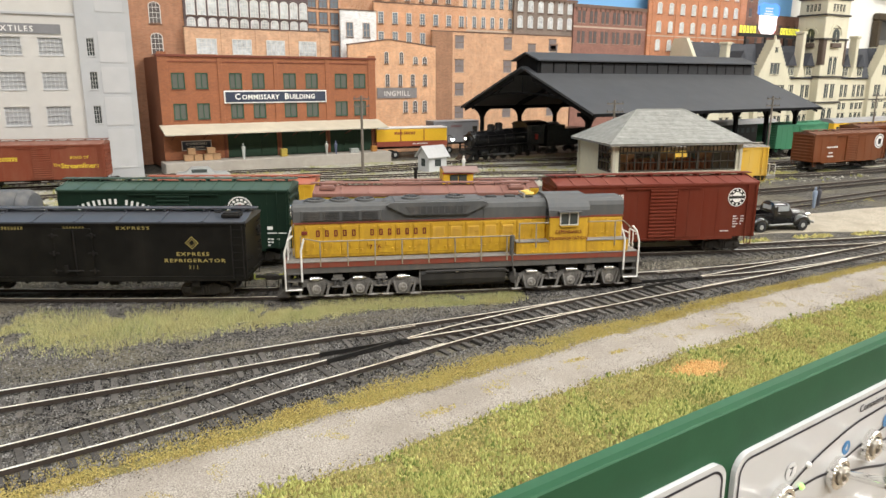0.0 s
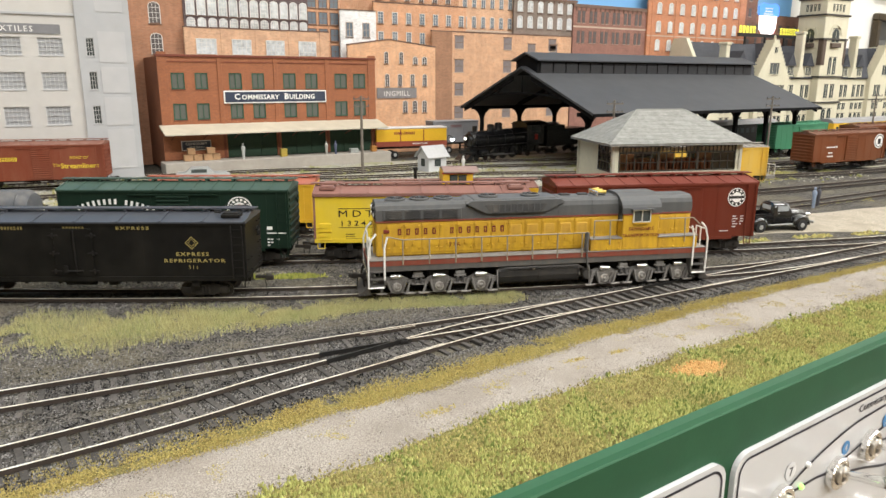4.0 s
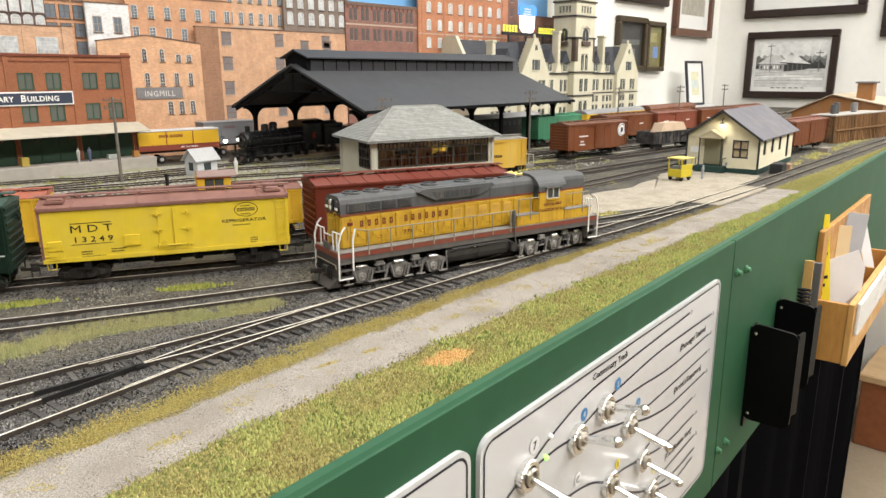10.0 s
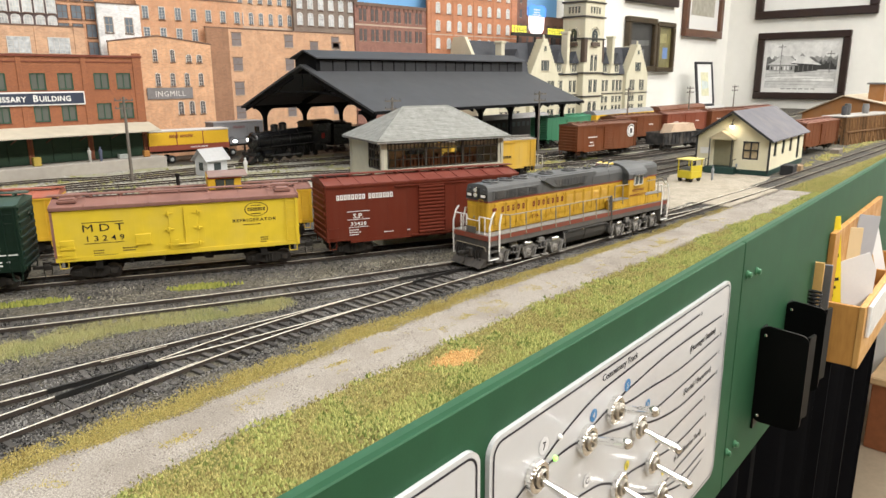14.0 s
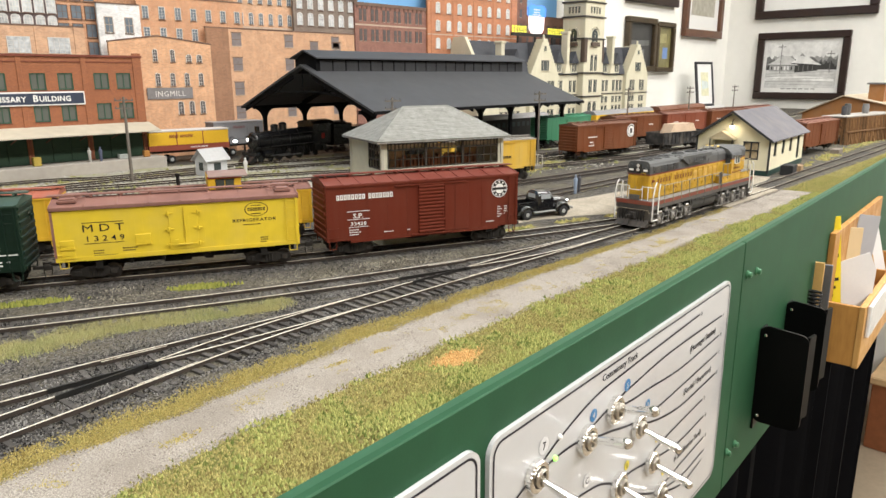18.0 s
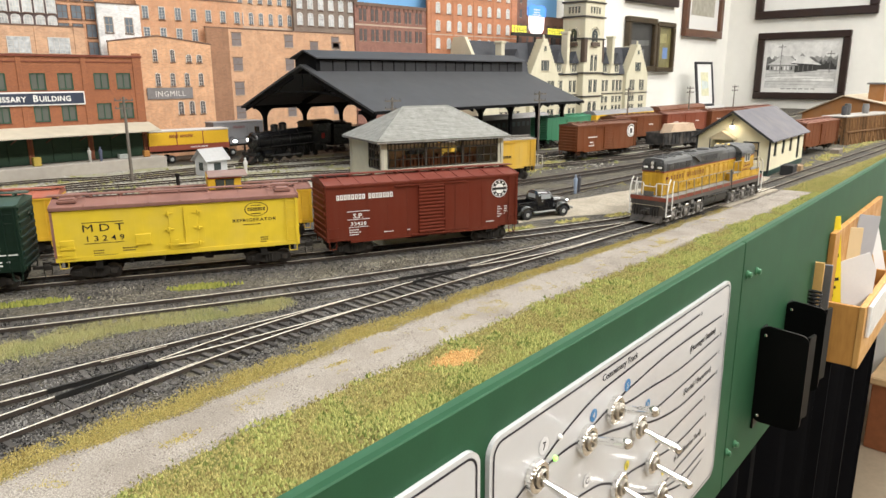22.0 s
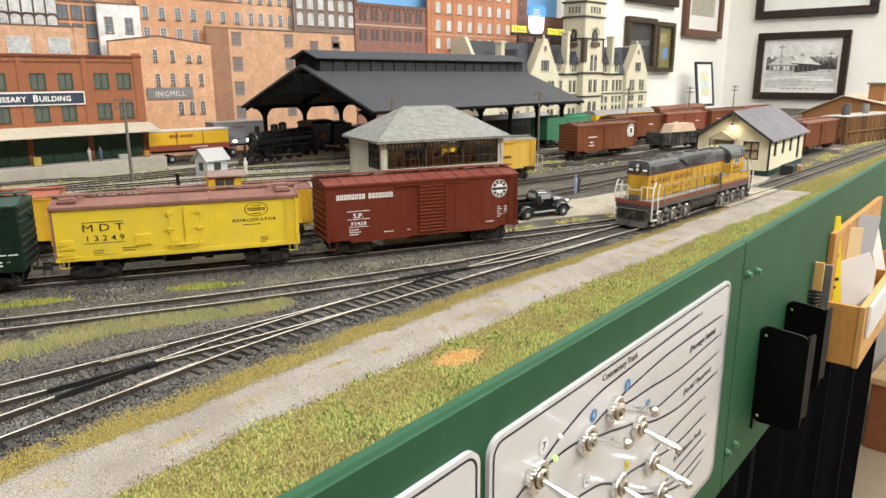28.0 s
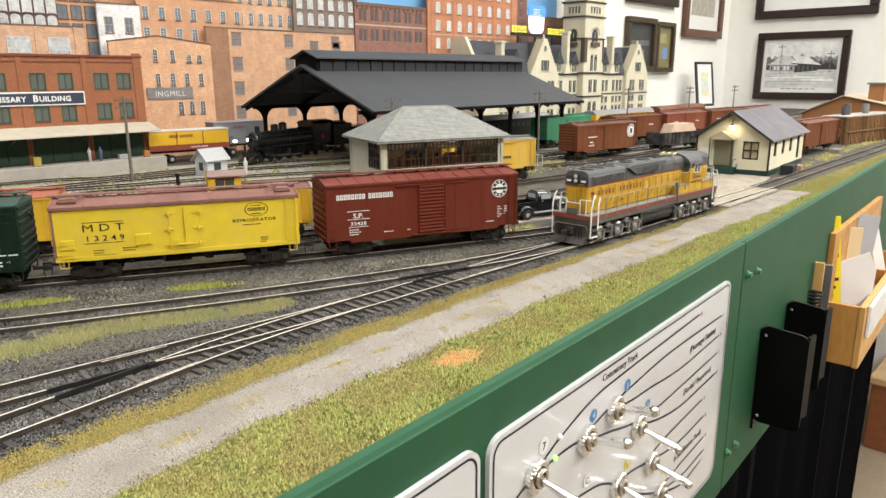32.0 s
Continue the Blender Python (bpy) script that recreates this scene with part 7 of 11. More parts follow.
# train shed
SHED_BLACK = mat("shed_black", (0.005, 0.005, 0.0055), 0.85, var=0.2, scale=200, spec=0.12)
SHED_ROOF = mat("shed_roof_slate", (0.048, 0.050, 0.055), 0.72, var=0.12, scale=60, dust=0.15, dustcol=(0.08, 0.08, 0.085))
shed = empty("train_shed", pose(0.824, 0.806, 0), "black open-sided train shed with slate-gray clerestory roof", "train shed")
SL, SW, SE, SP_ = 0.225, 0.140, 0.0790, 0.1330
for s in (-1, 1):
    bm = B()
    prism(bm, [(s * SW, SE), (s * SW, SE - 0.0028), (s * 0.020, 0.1229), (s * 0.020, 0.1257)], 0, -SL, SL)
    part("roof_slope", bm, SHED_ROOF, shed, "slate-gray roof slope")
    part("eave_board", bx(B(), -SL - 0.0005, SL + 0.0005, s * SW, s * (SW + 0.0012), SE - 0.0040, SE - 0.0002), SHED_BLACK, shed)
    bm = B()
    bx(bm, -SL + 0.010, SL - 0.008, s * 0.0205, s * 0.0220, 0.1220, 0.1400)
    cw = part("clerestory_wall", bm, SHED_BLACK, shed)
    for i in range(20):
        x = -SL + 0.016 + i * (2 * SL - 0.03) / 19.6
        bm = B()
        bx(bm, x, x + 0.0190, s * 0.0220, s * 0.0226, 0.1240, 0.1380)
        for k in range(5):
            bx(bm, x, x + 0.0190, s * 0.0226, s * 0.0230, 0.1250 + k * 0.0027, 0.1256 + k * 0.0027)
        part("louvre", bm, mat("louvre_gray", (0.035, 0.036, 0.04), 0.7, var=0.15), cw)
    bm = B()
    prism(bm, [(s * 0.029, 0.1400), (s * 0.029, 0.1414), (0.0, 0.1515), (0.0, 0.1495)], 0, -SL + 0.006, SL - 0.004)
    part("clerestory_roof", bm, SHED_ROOF, shed)
for ex in (-SL + 0.001, SL - 0.001):
    bm = B()
    prism(bm, [(-0.021, 0.122), (0.021, 0.122), (0.021, 0.1400), (0.0, 0.1500), (-0.021, 0.1400)], 0, ex + 0.010 * (1 if ex < 0 else -1), ex + 0.012 * (1 if ex < 0 else -1))
    part("clerestory_end", bm, SHED_BLACK, shed)
    part("ridge_piece", prism(B(), [(-0.020, 0.1257), (0.0, 0.1335), (0.020, 0.1257), (0.020, 0.1229), (0.0, 0.1307), (-0.020, 0.1229)], 0, ex, ex + (0.0115 if ex < 0 else -0.0115)), SHED_ROOF, shed)
for i in range(6):
    x = -SL + 0.004 + i * (2 * SL - 0.008) / 5
    bm = B()
    for s in (-1, 1):
        prism(bm, [(s * 0.136, SE - 0.003), (s * 0.136, SE - 0.0075), (s * 0.02, 0.1155), (s * 0.02, 0.1205)], 0, x - 0.0012, x + 0.0012)
        pts = [(x, s * 0.125 * math.cos(a), 0.078 + 0.0215 * math.sin(a)) for a in np.linspace(0, math.pi / 2, 8)]
        wire(bm, pts, 0.0013, 6)
        for a in (0.45, 0.75):
            yy = s * 0.125 * a
            wire(bm, [(x, yy, 0.078 + 0.0215 * math.sqrt(1 - a * a)), (x, yy * 0.8, SE - 0.004 + (0.1178 - SE) * (1 - (abs(yy * 0.8) - 0.02) / 0.116))], 0.0008, 5)
    cyl(bm, (x, 0, 0.0995), (x, 0, 0.1210), 0.0009, n=6)
    part("truss", bm, SHED_BLACK, shed)
SGROW = Matrix.Translation((0, 0, 0.1188)) @ Matrix.Scale(1.063, 4) @ Matrix.Translation((0, 0, -0.1188))
for ob in shed.children_recursive:
    ob.data.transform(SGROW)
for y in (0.122, -0.118):
    for i in range(7):
        x = -0.218 + i * 0.0732
        bm = B()
        bx(bm, x - 0.0026, x + 0.0026, y - 0.0026, y + 0.0026, -0.004, 0.076, 0.0004)
        bx(bm, x - 0.0036, x + 0.0036, y - 0.0036, y + 0.0036, -0.004, 0.006, 0.0004)
        post = part("post", bm, SHED_BLACK, shed)
        for s in (-1, 1):  # curved knee brackets
            bm = B()
            pts = [(x + s * 0.0026, 0.052)] + [(x + s * (0.0026 + 0.016 * (1 - math.cos(a))), 0.052 + 0.020 * math.sin(a)) for a in np.linspace(0.2, math.pi / 2, 7)] + [(x + s * 0.0026, 0.072)]
            prism(bm, pts, 1, y - 0.0011, y + 0.0011)
            part("bracket", bm, SHED_BLACK, post)
    part("purlin", bx(B(), -0.237, 0.237, y - 0.0016, y + 0.0016, 0.0715, 0.0765), SHED_BLACK, shed)

# interlocking tower with hipped roof
CLAP = mat("tower_clapboard", (0.54, 0.535, 0.42), 0.75, var=0.08, scale=200)
SHINGLE = mat("pale_shingles", (0.250, 0.252, 0.236), 0.9, var=0.32, scale=1500, bump=0.7, bscale=1300, rnd=0.07)
DARKF = mat("dark_sash", (0.035, 0.030, 0.022), 0.6, var=0.1)
tw = empty("interlocking_tower", pose(0.331, 0.369, 0, 0, 0, -19.6), "pale clapboard interlocking tower with gray hipped roof", "tower")
TL, TD, TE, TR = 0.110, 0.072, 0.0738, 0.0960
o = 0.0050


def clap_wall(bm, x0, x1, y, z0, z1, face=-1, axis=0, pitch=0.0016, openings=()):
    """Overlapping clapboards along a wall."""
    n = int((z1 - z0) / pitch)
    for i in range(n):
        za, zb = z0 + i * pitch, z0 + (i + 1) * pitch
        spans = [(x0, x1)]
        for a, b, c, d in openings:
            if c < (za + zb) / 2 < d:
                spans = [s for u, v in spans for s in ((u, min(v, a)), (max(u, b), v)) if s[1] - s[0] > 1e-5]
        for u, v in spans:
            pr = [(y + face * 0.0005, za), (y + face * 0.0001, zb), (y - face * 0.0006, zb), (y - face * 0.0006, za)]
            if axis == 0:
                prism_fast(bm, pr, 0, u, v)
            else:
                prism_fast(bm, [(p, z) for p, z in pr], 1, u, v)
    return bm


def prism_fast(bm, pr, axis, a, b):
    def mk(p, s):
        q = list(p)
        q.insert(axis, s)
        return bm.verts.new(q)
    lo, hi = [mk(p, a) for p in pr], [mk(p, b) for p in pr]
    bm.faces.new(lo[::-1])
    bm.faces.new(hi)
    for i in range(len(pr)):
        j = (i + 1) % len(pr)
        bm.faces.new((lo[i], lo[j], hi[j], hi[i]))


front_open = [(0.0090, TL - 0.0085, 0.0535, 0.0722)]
side_open = [(0.0085, 0.0300, 0.0535, 0.0722)]
bm = B()
clap_wall(bm, o, TL - o, o, -0.004, TE - 0.001, -1, 0, openings=front_open)
bmesh.ops.recalc_face_normals(bm, faces=bm.faces)
part("front_wall", bm, CLAP, tw)
bm = B()
clap_wall(bm, o, TD - o, o, -0.004, TE - 0.001, -1, 1, openings=side_open)
bmesh.ops.recalc_face_normals(bm, faces=bm.faces)
part("side_wall", bm, CLAP, tw)
bm = B()
bx(bm, TL - o, TL - o - 0.001, o, TD - o, -0.004, TE)
bx(bm, o, TL - o, TD - o - 0.001, TD - o, -0.004, 0.0535)
bx(bm, o, TL - o, TD - o - 0.001, TD - o, 0.0722, TE)
for x0_, x1_ in ((o, 0.010), (0.039, 0.042), (0.068, 0.071), (0.099, TL - o)):
    bx(bm, x0_, x1_, TD - o - 0.001, TD - o, 0.0535, 0.0722)
part("rear_wall", bm, CLAP, tw)
for x, y in ((o, o), (TL - o, o), (o, TD - o)):
    part("corner_board", bx(B(), x - 0.0012, x + 0.0012, y - 0.0012, y + 0.0012, -0.004, TE, 0.0002), mat("trim_cream", (0.44, 0.43, 0.35), 0.7, var=0.06), tw)
part("upper_floor", bx(B(), o + 0.001, TL - o - 0.001, o + 0.001, TD - o - 0.001, 0.0470, 0.0485), mat("interior_brown", (0.16, 0.10, 0.06), 0.8), tw)
bm = B()
for i in range(24):  # lever frame and desks seen through the glass
    x = 0.024 + i * 0.0029
    bx(bm, x, x + 0.0017, 0.022, 0.026, 0.0485, 0.0575 + 0.004 * ((i * 7) % 5) / 5)
part("lever_frame", bm, mat("interior_red_brown", (0.40, 0.16, 0.08), 0.7, var=0.5, scale=300), tw)
bm = B()
for i in range(5):
    bx(bm, 0.022 + i * 0.016, 0.034 + i * 0.016, 0.030, 0.034, 0.0485, 0.0640 - 0.004 * (i % 2))
part("cabinet", bm, mat("interior_tan", (0.72, 0.47, 0.26), 0.7, var=0.4, scale=250), tw)
a, b, c, d = front_open[0]
n = 3
for i in range(n):
    u, v = a + (b - a) * i / n, a + (b - a) * (i + 1) / n
    wn = part("window", bx(B(), u, v, o - 0.0006, o + 0.0006, c, c + 0.0011), DARKF, tw, "dark multi-pane sash")
    part("head_rail", bx(B(), u, v, o - 0.0006, o + 0.0006, d - 0.0010, d), DARKF, wn)
    part("transom_bar", bx(B(), u, v, o - 0.0005, o + 0.0005, d - 0.0058, d - 0.0048), DARKF, wn)
    part("glazing_bar", bx(B(), u, v, o - 0.0003, o + 0.0003, c + 0.0063, c + 0.0069), DARKF, wn)
    for x0_, x1_ in ((u, u + 0.0009), (v - 0.0009, v)):
        part("stile", bx(B(), x0_, x1_, o - 0.0006, o + 0.0006, c, d), DARKF, wn)
    for k in range(1, 10):
        x = u + (v - u) * k / 10
        part("glazing_bar", bx(B(), x - 0.0003, x + 0.0003, o - 0.0004, o + 0.0004, c if k % 2 == 0 else d - 0.0050, d), DARKF, wn)
part("window_shade", bx(B(), a, b, o + 0.0010, o + 0.0014, d - 0.0044, d - 0.0016), mat("pale_shade", (0.62, 0.53, 0.38), 0.8, var=0.2), tw)
part("window_sill", bx(B(), a - 0.002, b + 0.002, o - 0.0022, o, c - 0.0014, c), mat("trim_cream", (0.55, 0.53, 0.44)), tw)
a, b, c, d = side_open[0]
sw = part("window", bx(B(), o - 0.0005, o + 0.0005, a, b, c - 0.0005, c + 0.0005), DARKF, tw, "dark multi-pane sash")
for k in range(5):
    y = a + (b - a) * k / 4
    part("glazing_bar", bx(B(), o - 0.0004, o + 0.0004, y - 0.0005, y + 0.0005, c, d), DARKF, sw)
for z in (c + 0.0065, d - 0.0055, d):
    part("glazing_bar", bx(B(), o - 0.0005, o + 0.0005, a, b, z - 0.0005, z + 0.0005), DARKF, sw)
for nm, x0_, x1_, y0_, y1_ in (("roof", 0, TL, 0, TD),):
    bm = B()
    rb = [bm.verts.new(p) for p in ((-0.0006, -0.0006, TE), (TL, -0.0006, TE), (TL, TD, TE), (-0.0006, TD, TE))]
    rl = [bm.verts.new(p) for p in ((-0.0006, -0.0006, TE - 0.0014), (TL, -0.0006, TE - 0.0014), (TL, TD, TE - 0.0014), (-0.0006, TD, TE - 0.0014))]
    r1, r2 = bm.verts.new((TD / 2, TD / 2, TR)), bm.verts.new((TL - TD / 2 + 0.002, TD / 2, TR))
    for f in ((rb[0], rb[1], r2, r1), (rb[1], rb[2], r2), (rb[2], rb[3], r1, r2), (rb[3], rb[0], r1)):
        bm.faces.new(f)
    for i in range(4):
        j = (i + 1) % 4
        bm.faces.new((rl[i], rl[j], rb[j], rb[i]))
    bm.faces.new(rl[::-1])
    rf = part("roof", bm, SHINGLE, tw, "pale gray shingled hipped roof")
    n_ = 26
    A0, A1, C0_, C1_ = Vector((-0.0010, -0.0010, TE)), Vector((TL + 0.0004, -0.0010, TE)), Vector((TD / 2, TD / 2, TR)), Vector((TL - TD / 2 + 0.002, TD / 2, TR))
    W0_ = Vector((-0.0010, TD, TE))
    for k in range(n_):
        fa, fb = k / n_, (k + 1.25) / n_
        for p0, p1, q0, q1, up_ in ((A0, A1, C0_, C1_, Vector((0, -0.0001, 0.0003))), (W0_, A0, C0_, C0_, Vector((-0.0001, 0, 0.0003)))):
            a_, b_ = p0.lerp(q0, fa), p1.lerp(q1, fa)
            c_, d_ = p1.lerp(q1, min(1.0, fb)), p0.lerp(q0, min(1.0, fb))
            vs_ = [tuple(v) for v in (a_ + up_, b_ + up_, c_ + up_ * 0.15, d_ + up_ * 0.15, a_, b_)]
            raw("shingle_course", vs_, [(0, 1, 2, 3), (4, 5, 1, 0)], SHINGLE, rf)
bm = B()
for p, q in (((0, 0), (TD / 2, TD / 2)), ((TL, 0), (TL - TD / 2, TD / 2))):
    wire(bm, [(p[0], p[1], TE), (q[0], q[1], TR)], 0.0006, 5)
wire(bm, [(TD / 2, TD / 2, TR), (TL - TD / 2, TD / 2, TR)], 0.0006, 5)
part("ridge_cap", bm, mat("ridge_gray", (0.22, 0.225, 0.205), 0.8), tw)

# depot
DEPY = mat("depot_cream_siding", (0.70, 0.655, 0.48), 0.7, var=0.06, scale=150)
DEPT = mat("depot_dark_trim", (0.030, 0.032, 0.035), 0.6, var=0.1)
DEPG = mat("depot_green_base", (0.015, 0.045, 0.038), 0.6, var=0.1)
DEPR = mat("depot_roof_gray", (0.125, 0.122, 0.135), 0.85, var=0.12, scale=120, bump=0.2, bscale=900, dust=0.2)
dep = empty("depot", pose(0.904, 0.2935, 0, 0, 0, 4.5), "small cream clapboard depot with gray gable roof", "depot")
DL, DW, DE, DP = 0.182, 0.088, 0.0430, 0.0735
openf = [(0.0125, 0.0300, 0.0165, 0.0370)]   # front window, in y
door_o = [(0.042, 0.066, 0.006, 0.038)]
sidew = [(0.022, 0.036, 0.018, 0.038), (0.062, 0.076, 0.018, 0.038), (0.102, 0.116, 0.018, 0.038), (0.145, 0.160, 0.006, 0.038)]
bm = B()
n = int((DP - 0.0028) / 0.0022)
for i in range(n):  # gable end, board by board
    za, zb = 0.0028 + i * 0.0022, 0.0028 + (i + 1) * 0.0022
    half = DW / 2 if zb <= DE else DW / 2 * (DP - zb) / (DP - DE)
    spans = [(DW / 2 - half, DW / 2 + half)]
    for a, b, c, d in openf + door_o:
        if c < (za + zb) / 2 < d:
            spans = [s for u, v in spans for s in ((u, min(v, a)), (max(u, b), v)) if s[1] - s[0] > 1e-5]
    for u, v in spans:
        prism_fast(bm, [(-0.0011, za), (-0.0001, zb), (0.0010, zb), (0.0010, za)], 1, u, v)
bmesh.ops.recalc_face_normals(bm, faces=bm.faces)
part("gable_wall", bm, DEPY, dep)
bm = B()
clap_wall(bm, 0.0, DL, 0.0, 0.0028, DE, -1, 0, 0.0022, sidew)
bmesh.ops.recalc_face_normals(bm, faces=bm.faces)
part("side_wall", bm, DEPY, dep)
bm = B()
bx(bm, 0, DL, DW - 0.001, DW, 0.006, DE)
bx(bm, DL - 0.001, DL, 0, DW, 0.006, DE)
part("rear_wall", bm, DEPY, dep)
bm = B()
bx(bm, -0.0010, DL, -0.0010, DW, -0.004, 0.0030, 0.0003)
part("base_board", bm, DEPG, dep)
for s in (0, 1):
    y0_, y1_ = (-0.0065, DW / 2) if s == 0 else (DW + 0.0065, DW / 2)
    slope = (DP - DE) / (DW / 2)
    ze_ = DE - 0.0065 * slope
    bm = B()
    prism(bm, [(y0_, ze_), (y0_, ze_ + 0.0014), (y1_, DP + 0.0014), (y1_, DP)], 0, -0.010, DL + 0.008)
    part("roof_slope", bm, DEPR, dep, "weathered gray roof")
    bm = B()
    prism(bm, [(y0_, ze_ - 0.0012), (y0_, ze_ + 0.0018), (y1_, DP + 0.0018), (y1_, DP - 0.0012)], 0, -0.0112, -0.0100)
    part("barge_board", bm, DEPT, dep)
for x, y in ((-0.0006, -0.0006), (-0.0006, DW)):
    part("corner_board", bx(B(), x - 0.0010, x + 0.0012, y - 0.0010, y + 0.0010, 0.0, DE), DEPT, dep)
a, b, c, d = openf[0]
bm = B()
bx(bm, 0.001, 0.0014, a, b, c, d)
w = part("window", bm, mat("curtained_glass", (0.42, 0.33, 0.20), 0.3, var=0.4, scale=250), dep, "curtained window")
bm = B()
for yy in (a, b, (a + b) / 2):
    bx(bm, -0.0009, 0.001, yy - 0.0008, yy + 0.0008, c - 0.001, d + 0.001)
for zz in (c, d, (c + d) / 2):
    bx(bm, -0.0009, 0.001, a, b, zz - 0.0008, zz + 0.0008)
part("window_frame", bm, DEPT, w)
for a, b, c, d in sidew:
    sash(dep, a, b, c, d, 0.0, DEPT, GLASSD, 2, 2, t=0.0012)
bm = B()
bx(bm, 0.0012, 0.002, 0.042, 0.066, 0.006, 0.038)
for k in range(3):
    bx(bm, 0.0008, 0.0012, 0.043 + k * 0.008, 0.0495 + k * 0.008, 0.008, 0.036)
part("door", bm, mat("depot_door_olive", (0.26, 0.24, 0.15), 0.6, var=0.1), dep)
bm = B()
for s in (-1, 1):
    prism(bm, [(0.054, 0.0490), (0.054, 0.0503), (0.054 + s * 0.0155, 0.0412), (0.054 + s * 0.0155, 0.0398)], 0, -0.016, 0.0)
prism(bm, [(0.0395, 0.0400), (0.0685, 0.0400), (0.054, 0.0490)], 0, -0.0150, -0.0142)
hood = part("porch_roof", bm, mat("porch_tan", (0.50, 0.43, 0.29), 0.7, var=0.1), dep)
for y in (0.0405, 0.0675):
    part("porch_post", bx(B(), -0.0148, -0.0136, y - 0.0006, y + 0.0006, 0.004, 0.0405), DEPT, dep)
part("porch_step", bx(B(), -0.017, -0.0012, 0.036, 0.072, -0.004, 0.0055, 0.0005), DEPG, dep)
bm = B()
for y in (0.0375, 0.0705):
    wire(bm, [(-0.0165, y, 0.004), (-0.0165, y, 0.015), (-0.002, y, 0.015)], 0.0005, 5)
part("porch_rail", bm, DEPT, dep)
bm = B()
wire(bm, [(-0.0006, DW / 2, 0.0645), (-0.006, DW / 2, 0.0640), (-0.008, DW / 2, 0.0590)], 0.0005, 5)
lathe(bm, [(0.0008, 0.0595), (0.0032, 0.0568)], axis=2, n=14, at=(-0.008, DW / 2, 0))
lamp_ob = part("gable_lamp", bm, DEPT, dep)
bm = B()
lathe(bm, [(0.0004, 0.0538), (0.0018, 0.0545), (0.0024, 0.0558), (0.0018, 0.0572), (0.0004, 0.0576)], axis=2, n=14, at=(-0.008, DW / 2, 0))
part("bulb", bm, mat("warm_bulb", (1.0, 0.86, 0.62), 0.3, emit=45.0), lamp_ob, "glowing warm bulb")
nb = part("notice_board", bx(B(), -0.0014, -0.0006, 0.070, 0.083, 0.020, 0.028), WHITEP, dep)

# brown freight house and wooden trestle at the far end
BROWNW = boards_mat("freight_house_brown", (0.30, 0.135, 0.045), pitch=0.002)
fh_ = empty("freight_house", pose(1.63, 0.302, 0, 0, 0, 0), "brown board freight house with low gable roof", "building")
bm = B()
prism(bm, [(0.0, -0.004), (0.168, -0.004), (0.168, 0.0395), (0.093, 0.0745), (0.0, 0.0560)], 0, 0.0, 0.20)
part("wall", bm, BROWNW, fh_)
bm = B()
prism(bm, [(-0.006, 0.0550), (-0.006, 0.0570), (0.093, 0.0770), (0.093, 0.0750)], 0, -0.006, 0.206)
prism(bm, [(0.175, 0.0365), (0.175, 0.0385), (0.093, 0.0770), (0.093, 0.0750)], 0, -0.006, 0.206)
part("roof", bm, mat("freight_roof_tan", (0.40, 0.33, 0.24), 0.85, var=0.15), fh_)
part("door", bx(B(), -0.0015, 0.0, 0.04, 0.075, 0.002, 0.036), mat("freight_house_door", (0.19, 0.085, 0.035), 0.7, var=0.15), fh_)
tr = empty("coal_trestle", pose(1.400, 0.330, 0, 0, 0, -9), "brown timber coal trestle with gray deck", "trestle")
TIMBER = mat("trestle_timber", (0.175, 0.092, 0.038), 0.85, var=0.3, scale=250, rnd=0.35)
for i in range(13):
    x = i * 0.019
    bm = B()
    for y in (0.004, 0.020, 0.036):
        bx(bm, x - 0.0018, x + 0.0018, y - 0.0018, y + 0.0018, -0.004, 0.0405)
    wire(bm, [(x, -0.006, -0.004), (x, 0.004, 0.040)], 0.0016, 5)
    wire(bm, [(x, 0.002, 0.004), (x, 0.037, 0.036)], 0.0011, 5)
    bx(bm, x - 0.002, x + 0.002, -0.001, 0.041, 0.0405, 0.0440)
    part("bent", bm, TIMBER, tr)
pr_ = random.Random(8)
for i in range(38):  # close-set piles, some leaning
    x, lean = -0.002 + i * 0.0063, pr_.uniform(-0.004, 0.004) if i % 3 == 0 else 0.0
    part("timber_post", wire(B(), [(x + lean, -0.0032, -0.004), (x, -0.0010, 0.0440)], pr_.uniform(0.0013, 0.0019), 6), TIMBER, tr)
part("wale", bx(B(), -0.004, 0.235, -0.0056, -0.0036, 0.0180, 0.0205), TIMBER, tr)
part("deck", bx(B(), -0.004, 0.235, -0.002, 0.042, 0.0440, 0.0465, 0.0005), mat("deck_gray", (0.33, 0.31, 0.28), 0.85, var=0.2), tr)
bm = B()
bx(bm, 0.030, 0.062, 0.028, 0.056, 0.0620, 0.0980)
hs = part("roof_house", bm, BROWNW, fh_)
part("house_roof", bx(B(), 0.026, 0.066, 0.024, 0.060, 0.0980, 0.1015, 0.0006), mat("hoist_roof_gray", (0.16, 0.155, 0.15), 0.8), hs)
for x, y, r, hgt, nm, col in ((0.035, 0.02, 0.005, 0.016, "barrel", (0.07, 0.07, 0.075)), (0.052, 0.022, 0.006, 0.020, "barrel", (0.10, 0.10, 0.10)), (0.125, 0.02, 0.006, 0.018, "barrel", (0.2, 0.2, 0.2))):
    bm = B()
    lathe(bm, [(r * 0.85, 0.0), (r, hgt * 0.3), (r, hgt * 0.7), (r * 0.85, hgt)], axis=2, n=14)
    bo = part(nm, bm, mat("barrel_%d" % int(col[2] * 1000), col, 0.6, var=0.2), smooth=True)
    bo.matrix_world = tr.matrix_world @ pose(x, y, 0.0465)
    tagged(bo, "dark metal drum standing on the trestle deck", "drum", "trestle drums")

